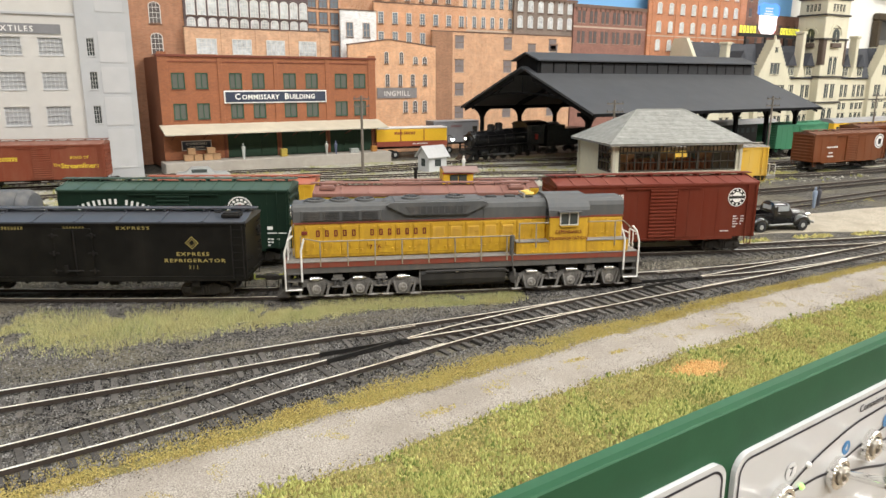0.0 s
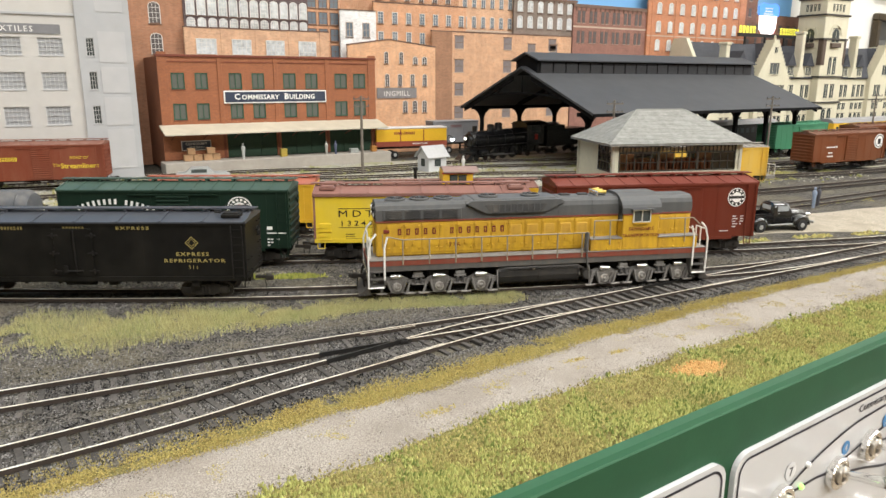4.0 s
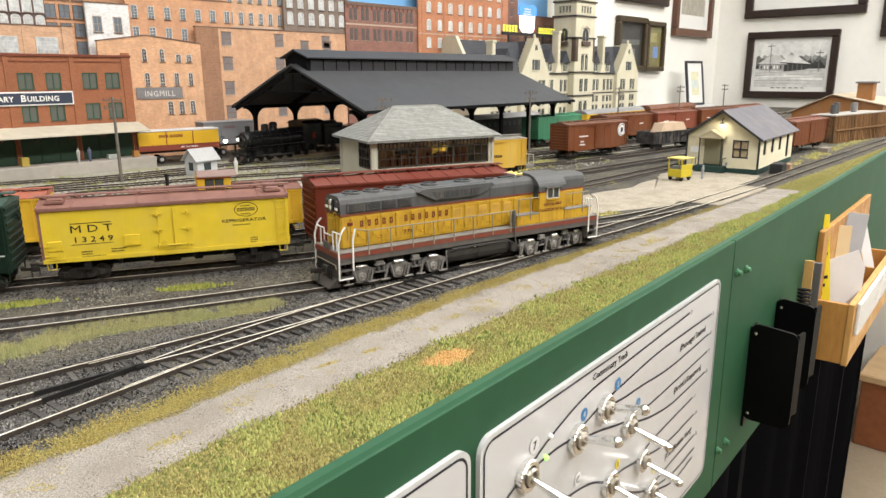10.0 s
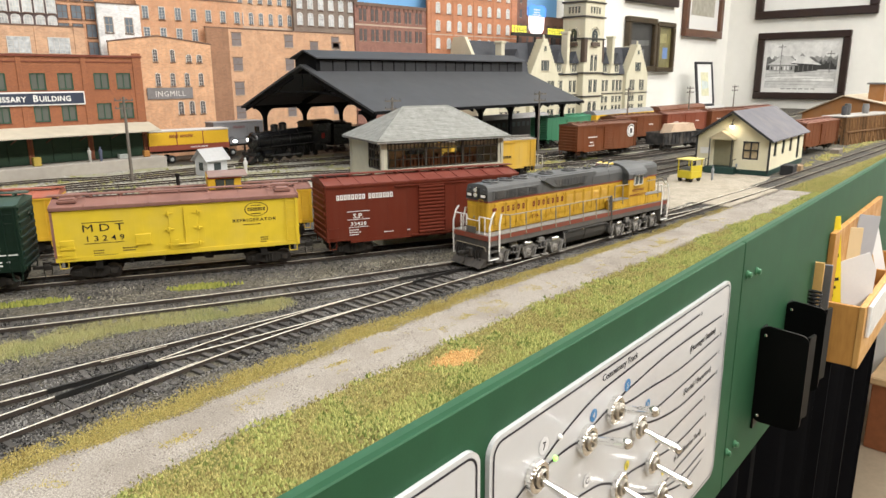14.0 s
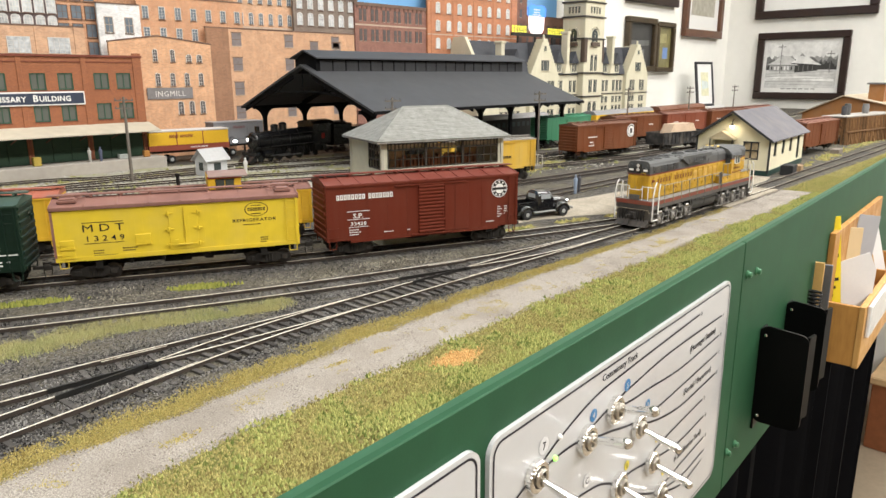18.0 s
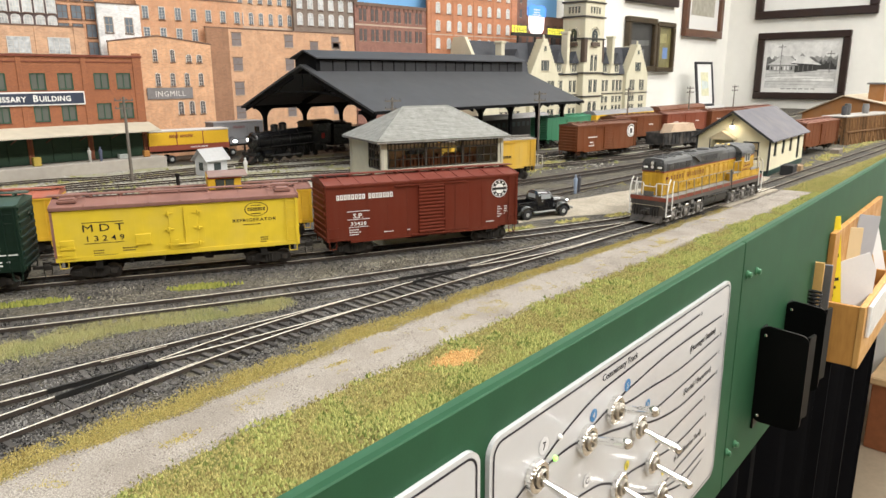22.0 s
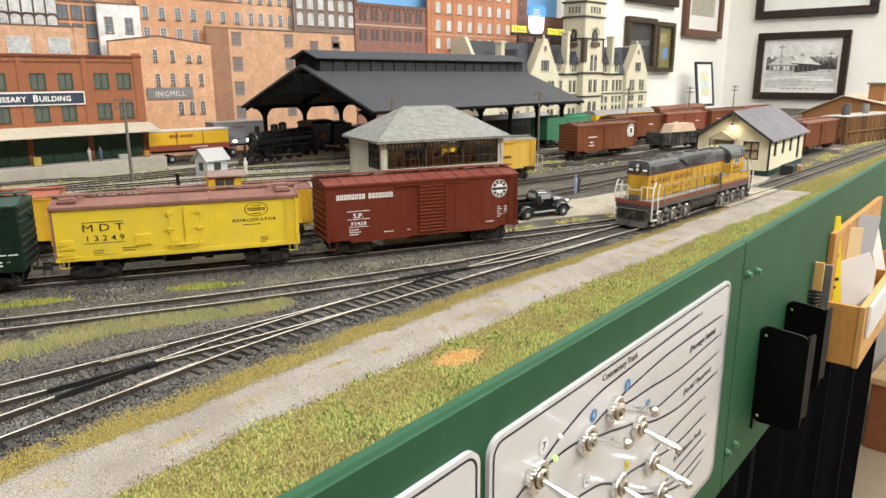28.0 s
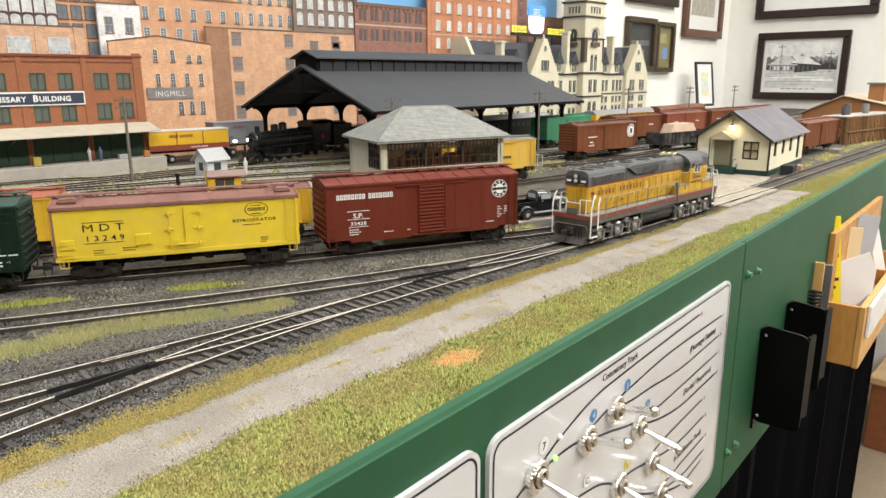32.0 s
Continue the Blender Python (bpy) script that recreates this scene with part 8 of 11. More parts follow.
# union station
CREAM = weathered("station_cream", (0.62, 0.585, 0.45), (0.42, 0.385, 0.27), 0.35, 0.8, streak=90, spec=0.2)
SLATE = mat("station_slate", (0.050, 0.053, 0.062), 0.75, var=0.2, scale=180)
STDARK = mat("station_dark_trim", (0.055, 0.05, 0.045), 0.7, var=0.1)
TPANEL = mat("tower_panel_brown", (0.10, 0.072, 0.055), 0.7, var=0.15)
stn = empty("station", pose(0, 1.0, 0), "cream stone station with stepped gables, slate roof and clock tower", "station")


def arch_pts(x, z, w, hgt):
    return [(x - w / 2, z), (x + w / 2, z), (x + w / 2, z + hgt - w / 2)] + [(x + w / 2 * math.cos(a), z + hgt - w / 2 + w / 2 * math.sin(a)) for a in np.linspace(0.3, math.pi - 0.3, 7)] + [(x - w / 2, z + hgt - w / 2)]


def arch_win(parent, x, z, w, hgt, y=0.0, arched=False, west=None):
    """A dark sash in a wall that faces -y, or, with west given, -x: then x runs along y."""
    side = west is not None
    at_ = west if side else y
    axis = 0 if side else 1
    pts = arch_pts(x, z, w, hgt) if arched else [(x - w / 2, z), (x + w / 2, z), (x + w / 2, z + hgt), (x - w / 2, z + hgt)]
    wd = part("window", prism(B(), pts, axis, at_ - 0.0006, at_), GLASSD, parent)

    def plate(name, u0, u1, z0, z1, d, m):
        b_ = (at_ - d, at_, u0, u1, z0, z1) if side else (u0, u1, at_ - d, at_, z0, z1)
        part(name, bx(B(), *b_), m, wd)
    plate("window_sill", x - w * 0.65, x + w * 0.65, z - 0.0018, z, 0.0018, CREAM)
    plate("lintel", x - w * 0.6, x + w * 0.6, z + hgt, z + hgt + 0.0014, 0.0012, STDARK)
    plate("mullion", x - 0.0003, x + 0.0003, z, z + hgt * (0.8 if arched else 1.0), 0.0010, CREAM)


WY = -0.008
part("wall", bx(B(), 1.180, 1.937, WY, 0.09, -0.004, 0.1205), CREAM, stn)
part("string_course", bx(B(), 1.180, 1.939, WY - 0.0016, WY, 0.0690, 0.0715), STDARK, stn)
part("eave_course", bx(B(), 1.180, 1.939, WY - 0.0026, WY, 0.1190, 0.1232), STDARK, stn)
part("roof", prism(B(), [(WY - 0.004, 0.1205), (0.094, 0.1205), (0.062, 0.1930), (0.034, 0.1930)], 0, 1.192, 1.930), SLATE, stn, "dark slate roof")
for x in (1.188, 1.934):  # parapets at the roof's ends
    part("end_parapet", prism(B(), [(WY - 0.006, 0.118), (0.096, 0.118), (0.064, 0.2000), (0.032, 0.2000)], 0, x - 0.006, x + 0.004), CREAM, stn)
for x, hw, zt in ((1.4130, 0.0570, 0.2030), (1.8660, 0.0620, 0.2030)):
    st = [(x - hw, 0.0), (x + hw, 0.0), (x + hw, 0.118)]
    k = 11
    for i in range(k):
        z = 0.118 + (zt - 0.118) * (i + 0.75) / k
        st += [(x + hw * (1 - i / (k + 0.8)), z), (x + hw * (1 - (i + 1) / (k + 0.8)), z)]
    st += [(x - p + x, z) for p, z in reversed(st[3:])] + [(x - hw, 0.118)]
    gb = part("stepped_gable", prism(B(), st, 1, WY - 0.010, 0.004), CREAM, stn, "cream stepped gable")
    part("gable_roof", prism(B(), [(x - hw * 0.92, 0.118), (x + hw * 0.92, 0.118), (x, zt - 0.008)], 1, 0.004, 0.070), SLATE, gb, "dark slate gable roof")
    part("finial", lathe(B(), [(0.0030, zt - 0.002), (0.0022, zt + 0.003), (0.0030, zt + 0.005), (0.0004, zt + 0.008)], axis=2, n=8, at=(x, WY - 0.004, 0)), CREAM, gb)
    arch_win(gb, x - 0.007, 0.1290, 0.0150, 0.0220, WY - 0.010)
    arch_win(gb, x + 0.008, 0.1290, 0.0150, 0.0220, WY - 0.010)
    arch_win(gb, x, 0.174, 0.0090, 0.0095, WY - 0.010, True)
    part("gable_course", bx(B(), x - hw, x + hw, WY - 0.0118, WY - 0.010, 0.0690, 0.0712), STDARK, gb)
    for dx in (-0.036, -0.021, 0.019, 0.034):
        arch_win(gb, x + dx, 0.0770, 0.0110, 0.0270, WY - 0.010)
        arch_win(gb, x + dx, 0.0470, 0.0110, 0.0140, WY - 0.010)
        arch_win(gb, x + dx, 0.0150, 0.0110, 0.0220, WY - 0.010, True)
for x in (1.262, 1.280, 1.306, 1.324, 1.480, 1.497, 1.539, 1.557, 1.698, 1.716, 1.752, 1.772, 1.790):
    arch_win(stn, x, 0.0770, 0.0112, 0.0270, WY)
    arch_win(stn, x, 0.0470, 0.0112, 0.0140, WY)
    arch_win(stn, x, 0.0150, 0.0112, 0.0220, WY, True)
for x in (1.310, 1.484, 1.552, 1.700, 1.762):
    dm = part("dormer", bx(B(), x - 0.013, x + 0.013, WY - 0.002, 0.04, 0.1225, 0.148), CREAM, stn, "cream dormer with slate roof")
    part("dormer_roof", prism(B(), [(x - 0.017, 0.147), (x + 0.017, 0.147), (x, 0.176)], 1, WY - 0.005, 0.045), SLATE, dm, "dark slate dormer roof")
    arch_win(dm, x - 0.0055, 0.1265, 0.0085, 0.018, WY - 0.002)
    arch_win(dm, x + 0.0055, 0.1265, 0.0085, 0.018, WY - 0.002)
for x, zt in ((1.2560, 0.1920), (1.5140, 0.2215), (1.7300, 0.2185)):
    ch = part("chimney", bx(B(), x - 0.0058, x + 0.0058, WY - 0.008, 0.002, 0.142, zt - 0.006, 0.001), CREAM, stn)
    part("chimney_base", prism(B(), [(x - 0.014, 0.1225), (x + 0.014, 0.1225), (x + 0.0062, 0.1440), (x - 0.0062, 0.1440)], 1, WY - 0.0085, 0.002), CREAM, ch)
    part("chimney_cap", bx(B(), x - 0.0075, x + 0.0075, WY - 0.010, 0.004, zt - 0.006, zt, 0.001), CREAM, ch)
# clock tower
TX0, TX1, TY0, TY1 = 1.5697, 1.6610, -0.026, 0.0400
TM, TYM = (TX0 + TX1) / 2, (TY0 + TY1) / 2
clock = part("tower", bx(B(), TX0, TX1, TY0, TY1, -0.004, 0.42, 0.001), CREAM, stn, "tall cream clock tower")
for z in (0.064, 0.122, 0.2055, 0.2580, 0.2930):
    part("tower_course", bx(B(), TX0 - 0.003, TX1 + 0.003, TY0 - 0.003, TY1 + 0.003, z, z + 0.0036), STDARK, clock)
for a, b in ((TX0, TX0 + 0.012), (TX1 - 0.006, TX1)):
    part("tower_panel", bx(B(), a, b, TY0 - 0.0014, TY0, 0.150, 0.2055), TPANEL, clock)
part("tower_panel", bx(B(), TX0 - 0.0014, TX0, TY0, TY0 + 0.010, 0.150, 0.2055), TPANEL, clock, "dark brown corner panel")
tw, td = TX1 - TX0, TY1 - TY0
for arc_x, span, west in ((TM, tw, None), (TYM, td, TX0)):
    arch_win(clock, arc_x, 0.2000, span * 0.30, 0.030, TY0 - 0.0004, True, west)
    ring_ = [(arc_x + span * 0.27 * math.cos(q), 0.2165 + span * 0.27 * math.sin(q)) for q in np.linspace(0, math.pi, 11)] + [(arc_x + span * 0.22 * math.cos(q), 0.2165 + span * 0.22 * math.sin(q)) for q in np.linspace(math.pi, 0, 11)]
    axis_ = 1 if west is None else 0
    f_ = TY0 if west is None else TX0
    part("arch_band", prism(B(), ring_, axis_, f_ - 0.0016, f_), CREAM, clock)
    lo_, hi_ = arc_x - span * 0.2, arc_x + span * 0.2
    part("balcony", bx(B(), lo_, hi_, TY0 - 0.006, TY0, 0.1890, 0.1990, 0.0006) if west is None else bx(B(), TX0 - 0.006, TX0, lo_, hi_, 0.1890, 0.1990, 0.0006), TPANEL, clock, "dark belfry balcony")
    for k in range(4):
        arch_win(clock, arc_x + (k - 1.5) * span * 0.14, 0.2680, span * 0.075, 0.0140, TY0, False, west)
        arch_win(clock, arc_x + (k - 1.5) * span * 0.14, 0.3050, span * 0.085, 0.0200, TY0, True, west)
    for k in (-1, 1):
        arch_win(clock, arc_x + k * span * 0.10, 0.1290, span * 0.13, 0.0380, TY0, True, west)
        arch_win(clock, arc_x + k * span * 0.13, 0.0760, span * 0.16, 0.0300, TY0, False, west)
        arch_win(clock, arc_x + k * span * 0.13, 0.0250, span * 0.16, 0.0260, TY0, True, west)

# roof sign with a lit shield
upsign = empty("roof_sign", pose(0, 1.03, 0), "lit roof sign, yellow blocks beside a striped shield", "sign")
part("sign_frame", bx(B(), 1.346, 1.560, 0.0, 0.004, 0.2085, 0.2155), mat("sign_frame_black", (0.02, 0.02, 0.02), 0.6), upsign)
NEON = mat("neon_yellow", (0.80, 0.76, 0.08), 0.5, emit=0.45)
letter_bars([5], 0.0150, pose(1.3725, -0.001, 0.2160, 90, 0, 0), NEON, upsign, gap=0.42)
letter_bars([7], 0.0140, pose(1.5235, -0.001, 0.2160, 90, 0, 0), NEON, upsign, gap=0.36)


def shield_pts(cx, z0_, w, hgt, top=1.0):
    return [(cx - w * 0.30, z0_), (cx + w * 0.30, z0_), (cx + w * 0.48, z0_ + hgt * 0.15), (cx + w * 0.5, z0_ + hgt * 0.62), (cx - w * 0.5, z0_ + hgt * 0.62), (cx - w * 0.48, z0_ + hgt * 0.15)]


bm = B()
prism(bm, shield_pts(1.4385, 0.2160, 0.060, 0.062), 1, -0.003, -0.0005)
sh = part("shield", bm, mat("shield_white", (0.95, 0.92, 0.95), 0.5, emit=1.6), upsign)
for i in range(6):
    x = 1.4120 + i * 0.0098
    part("shield_stripe", bx(B(), x, x + 0.0030, -0.0036, -0.003, 0.2185, 0.2540), mat("shield_red", (0.85, 0.30, 0.32), 0.5, emit=0.9), sh)
bm = B()
prism(bm, [(1.4055, 0.2540), (1.4715, 0.2540), (1.4740, 0.2730), (1.4600, 0.2800), (1.4385, 0.2770), (1.4170, 0.2800), (1.4030, 0.2730)], 1, -0.0036, -0.0006)
part("shield_band", bm, mat("shield_blue", (0.06, 0.20, 0.85), 0.5, emit=1.2), sh)
small_bars(sh, [(1.424, 0.268, 4), (1.424, 0.262, 4), (1.420, 0.2565, 5)], -0.0038, 0.0045, WHITEP)
for x in (1.37, 1.44, 1.51):
    part("sign_leg", bx(B(), x - 0.002, x + 0.002, 0.0, 0.003, 0.1925, 0.2085), mat("sign_frame_black", (0.02, 0.02, 0.02)), upsign)

# ---------- road, lot, grass ----------
def soil_mat(name, dark, light, scale=700.0, patch=25.0, patchcol=(0.3, 0.26, 0.2), amount=0.5):
    m = bpy.data.materials.new(name)
    m.use_nodes = True
    nt = m.node_tree
    b = nt.nodes["Principled BSDF"]
    b.inputs["Roughness"].default_value = 0.95
    b.inputs["Specular IOR Level"].default_value = 0.1
    co = nt.nodes.new("ShaderNodeTexCoord")
    n0, n1 = nt.nodes.new("ShaderNodeTexNoise"), nt.nodes.new("ShaderNodeTexNoise")
    n0.inputs["Scale"].default_value, n0.inputs["Detail"].default_value = scale, 3.0
    n1.inputs["Scale"].default_value, n1.inputs["Detail"].default_value = patch, 6.0
    ramp = nt.nodes.new("ShaderNodeValToRGB")
    ramp.color_ramp.elements[0].position, ramp.color_ramp.elements[1].position = 0.33, 0.68
    ramp.color_ramp.elements[0].color, ramp.color_ramp.elements[1].color = (*dark, 1), (*light, 1)
    for n in (n0, n1):
        nt.links.new(co.outputs["Object"], n.inputs["Vector"])
    nt.links.new(n0.outputs["Fac"], ramp.inputs[0])
    mr = nt.nodes.new("ShaderNodeMapRange")
    mr.inputs["From Min"].default_value, mr.inputs["From Max"].default_value = 0.45, 0.7
    mr.inputs["To Max"].default_value = amount
    mx = nt.nodes.new("ShaderNodeMix")
    mx.data_type = "RGBA"
    mx.inputs["B"].default_value = (*patchcol, 1)
    nt.links.new(n1.outputs["Fac"], mr.inputs["Value"])
    nt.links.new(mr.outputs[0], mx.inputs["Factor"])
    nt.links.new(ramp.outputs[0], mx.inputs["A"])
    nt.links.new(mx.outputs["Result"], b.inputs["Base Color"])
    bp = nt.nodes.new("ShaderNodeBump")
    bp.inputs["Strength"].default_value, bp.inputs["Distance"].default_value = 0.6, 0.0004
    nt.links.new(n0.outputs["Fac"], bp.inputs["Height"])
    nt.links.new(bp.outputs[0], b.inputs["Normal"])
    return m


GRAVEL = soil_mat("gravel_road", (0.165, 0.146, 0.126), (0.41, 0.375, 0.33), scale=1900, patch=34.0, patchcol=(0.205, 0.178, 0.150), amount=0.8)
SAND = soil_mat("sandy_lot", (0.22, 0.192, 0.150), (0.44, 0.395, 0.32), scale=900, patch=60.0, patchcol=(0.24, 0.212, 0.165), amount=0.8)
TURF = soil_mat("turf_soil", (0.085, 0.075, 0.026), (0.27, 0.235, 0.095), scale=1500, patchcol=(0.13, 0.128, 0.042))


def wob(x, k=0.0, amp=0.003):
    return amp * (noise.noise((x * 22, k, 0)) + 0.6 * noise.noise((x * 70, k + 5, 0)) + 0.35 * noise.noise((x * 190, k + 9, 0)))


def ribbon(name, label, material, x0, x1, lo, hi, z, n=420, m=6):
    bm = B()
    g = []
    for i in range(n + 1):
        x = x0 + (x1 - x0) * i / n
        a, b = lo(x), hi(x)
        g.append([bm.verts.new((x, a + (b - a) * j / m, z - (0.0007 if j in (0, m) else 0.0) + 0.00025 * noise.noise((x * 90, j * 1.7, 2)))) for j in range(m + 1)])
    for i in range(n):
        for j in range(m):
            bm.faces.new((g[i][j], g[i + 1][j], g[i + 1][j + 1], g[i][j + 1]))
    return tagged(part(name, bm, material, smooth=True), label, name.replace("_", " "), kind="structure")


def road_lo(x):
    return float(np.interp(x, [-0.6, 0.04, 0.13, 0.25, 0.40, 0.55, 0.66, 0.80], [0.150, 0.196, 0.204, 0.208, 0.2095, 0.2085, 0.205, 0.208])) + wob(x, 1)


def road_hi(x):
    return float(np.interp(x, [-0.6, 0.0, 0.10, 0.18, 0.26, 0.40, 0.52, 0.60, 0.70, 0.80], [0.205, 0.231, 0.2345, 0.240, 0.2445, 0.2450, 0.2440, 0.2455, 0.2440, 0.2420])) + wob(x, 2)


def turf_hi(x):
    return float(np.interp(x, [-0.6, 0.0, 0.10, 0.2, 0.3, 0.5, 0.6], [0.225, 0.2475, 0.2500, 0.2550, 0.2545, 0.2500, 0.2470])) + wob(x, 3, 0.002)


ribbon("turf", "grassy verge along the layout edge", TURF, -0.9, 2.5, lambda x: fascia_y(x) + 0.0042, lambda x: turf_hi(x) - 0.0045 if x < 0.6 else (0.243 if x < 0.80 else 0.240 + 0.02 * min(1, (x - 0.8) * 2)) + wob(x, 9), -0.0029, n=260)
ribbon("gravel_road", "pale gray gravel service road with worn wheel tracks", GRAVEL, -0.9, 0.80, road_lo, road_hi, -0.0022)
bm = B()
lot = [(0.44, 0.358), (0.50, 0.345), (0.56, 0.315), (0.60, 0.296), (0.64, 0.285), (0.70, 0.279), (0.78, 0.276), (0.86, 0.280), (0.90, 0.286), (0.905, 0.385), (0.84, 0.388), (0.79, 0.372), (0.71, 0.364), (0.615, 0.380), (0.53, 0.388), (0.46, 0.385)]
cx, cy = 0.70, 0.33
ring = []
for i in range(len(lot)):
    p, q = lot[i], lot[(i + 1) % len(lot)]
    for k in range(6):
        t = k / 6
        x, y = p[0] + (q[0] - p[0]) * t, p[1] + (q[1] - p[1]) * t
        ring.append((x + wob(x + y, 6, 0.004), y + wob(x - y, 7, 0.004)))
c0 = bm.verts.new((cx, cy, -0.0026))
mid = [bm.verts.new((cx + (x - cx) * 0.9, cy + (y - cy) * 0.9, -0.0026)) for x, y in ring]
out = [bm.verts.new((x, y, -0.0034)) for x, y in ring]
for i in range(len(ring)):
    j = (i + 1) % len(ring)
    bm.faces.new((c0, mid[i], mid[j]))
    bm.faces.new((mid[i], out[i], out[j], mid[j]))
tagged(part("dirt_lot", bm, SAND, smooth=True), "pale sandy lot between the truck and the depot", "dirt lot", kind="structure")
# road crossing over the main track
bm = B()
for y0_, y1_ in ((0.2430, 0.2500), (0.2520, 0.2690), (0.2710, 0.2800)):
    bx(bm, 0.655, 0.790, y0_, y1_, -0.0036, -0.0008, 0.0004)
tagged(part("grade_crossing", bm, SAND), "sandy grade crossing laid flush with the rails", "crossing", kind="structure")


def clumps(name, label, spots, material, size, zbase, flat=0.6, seed=1):
    """Foam turf: many small uneven clumps as one joined mesh."""
    rng = random.Random(seed)
    vs, fs = [], []
    for x, y, k in spots:
        s = size * rng.uniform(0.5, 1.4) * k
        i = len(vs)
        a = rng.uniform(0, 6.28)
        for dx, dy in ((1, 0), (0, 1), (-1, 0), (0, -1)):
            q = s * rng.uniform(0.7, 1.3)
            vs.append((x + q * (dx * math.cos(a) - dy * math.sin(a)), y + q * (dx * math.sin(a) + dy * math.cos(a)), zbase + s * 0.1))
        vs.append((x + s * rng.uniform(-0.4, 0.4), y + s * rng.uniform(-0.4, 0.4), zbase + s * flat * rng.uniform(0.7, 1.8)))
        for k2 in range(4):
            fs.append((i + k2, i + (k2 + 1) % 4, i + 4))
    return tagged(raw(name, vs, fs, material), label, "grass", kind="stuff")


def blades(name, label, spots, material, height, width, zbase, seed=2):
    rng = random.Random(seed)
    vs, fs = [], []
    for x, y, k in spots:
        i = len(vs)
        a, hgt = rng.uniform(0, 3.14), height * rng.uniform(0.5, 1.2) * k
        lx, ly = rng.uniform(-0.5, 0.5) * hgt, rng.uniform(-0.5, 0.5) * hgt
        dx, dy = width * math.cos(a), width * math.sin(a)
        vs += [(x - dx, y - dy, zbase), (x + dx, y + dy, zbase), (x + lx, y + ly, zbase + hgt)]
        fs.append((i, i + 1, i + 2))
    return tagged(raw(name, vs, fs, material), label, "grass", kind="stuff")


def foliage(name, c1, c2, c3, rough=0.85):
    """Leafy stuff whose pieces differ in colour."""
    m = bpy.data.materials.new(name)
    m.use_nodes = True
    nt = m.node_tree
    b = nt.nodes["Principled BSDF"]
    b.inputs["Roughness"].default_value = rough
    b.inputs["Specular IOR Level"].default_value = 0.15
    ge, ramp = nt.nodes.new("ShaderNodeNewGeometry"), nt.nodes.new("ShaderNodeValToRGB")
    el = ramp.color_ramp.elements
    el[0].color, el[1].color = (*c1, 1), (*c3, 1)
    el.new(0.5).color = (*c2, 1)
    co, n1 = nt.nodes.new("ShaderNodeTexCoord"), nt.nodes.new("ShaderNodeTexNoise")
    n1.inputs["Scale"].default_value, n1.inputs["Detail"].default_value = 38.0, 4.0
    nt.links.new(co.outputs["Object"], n1.inputs["Vector"])
    mixv, mr = nt.nodes.new("ShaderNodeMath"), nt.nodes.new("ShaderNodeMapRange")
    mr.inputs["From Min"].default_value, mr.inputs["From Max"].default_value = 0.3, 0.7
    mr.inputs["To Min"].default_value, mr.inputs["To Max"].default_value = -0.35, 0.35
    mixv.operation = "ADD"
    nt.links.new(n1.outputs["Fac"], mr.inputs["Value"])
    nt.links.new(ge.outputs["Random Per Island"], mixv.inputs[0])
    nt.links.new(mr.outputs[0], mixv.inputs[1])
    nt.links.new(mixv.outputs[0], ramp.inputs[0])
    nt.links.new(ramp.outputs[0], b.inputs["Base Color"])
    return m


GRASS_G = foliage("foam_turf", (0.17, 0.138, 0.050), (0.42, 0.370, 0.140), (0.15, 0.168, 0.048))
GRASS_Y = foliage("straw_turf", (0.21, 0.158, 0.050), (0.46, 0.372, 0.130), (0.25, 0.225, 0.075))
GRASS_B = foliage("bright_turf", (0.25, 0.245, 0.075), (0.43, 0.435, 0.150), (0.12, 0.155, 0.038))
GRASS_T = foliage("static_grass", (0.40, 0.365, 0.16), (0.50, 0.47, 0.235), (0.29, 0.32, 0.125))
rng = random.Random(5)
spots = []
while len(spots) < 125000:
    x = rng.uniform(-0.06, 0.95) if rng.random() < 0.85 else rng.uniform(0.6, 2.3)
    lo_, hi_ = fascia_y(x) + 0.005, (road_lo(x) if x < 0.8 else 0.238)
    y = rng.uniform(lo_, hi_ + 0.001) + abs(rng.gauss(0, 0.0024)) * (1 + max(0, 2.6 * noise.noise((x * 55, 3, 7))))
    d = noise.noise((x * 45, y * 45, 1)) + 0.45 * noise.noise((x * 160, y * 160, 4))
    edge = (hi_ - y) / 0.016
    if rng.random() < min(1.0, 0.35 + edge * 0.6) * (0.55 + 0.6 * d + 0.25):
        if ((x - 0.216) / 0.013) ** 2 + ((y - 0.192) / 0.007) ** 2 > 1 or rng.random() < 0.25:
            spots.append((x, y, 1.0))
clumps("grass_verge", "clumpy green and yellow foam turf on the verge", spots, GRASS_G, 0.00050, -0.0030, 1.4, 3)
blades("verge_blades", "short grass blades over the foam turf", spots[::4], GRASS_G, 0.0013, 0.00012, -0.0029, 21)
spots = [(s[0] + rng.uniform(-0.001, 0.001), s[1] + rng.uniform(-0.001, 0.001), 1.0) for s in spots if s[0] < 0.8 and rng.random() < 0.55 and noise.noise((s[0] * 45 + 9, s[1] * 45, 1)) + 0.7 * noise.noise((s[0] * 150, s[1] * 150, 3)) > -0.25 + (s[1] - fascia_y(s[0])) * 11.0]
clumps("bright_grass", "brighter green tufts in the verge", spots, GRASS_B, 0.00056, -0.0025, 1.6, 4)
bare = []
while len(bare) < 1500:
    u, v = rng.gauss(0, 0.0065), rng.gauss(0, 0.0030)
    bare.append((0.216 + u, 0.192 + v, 1.0))
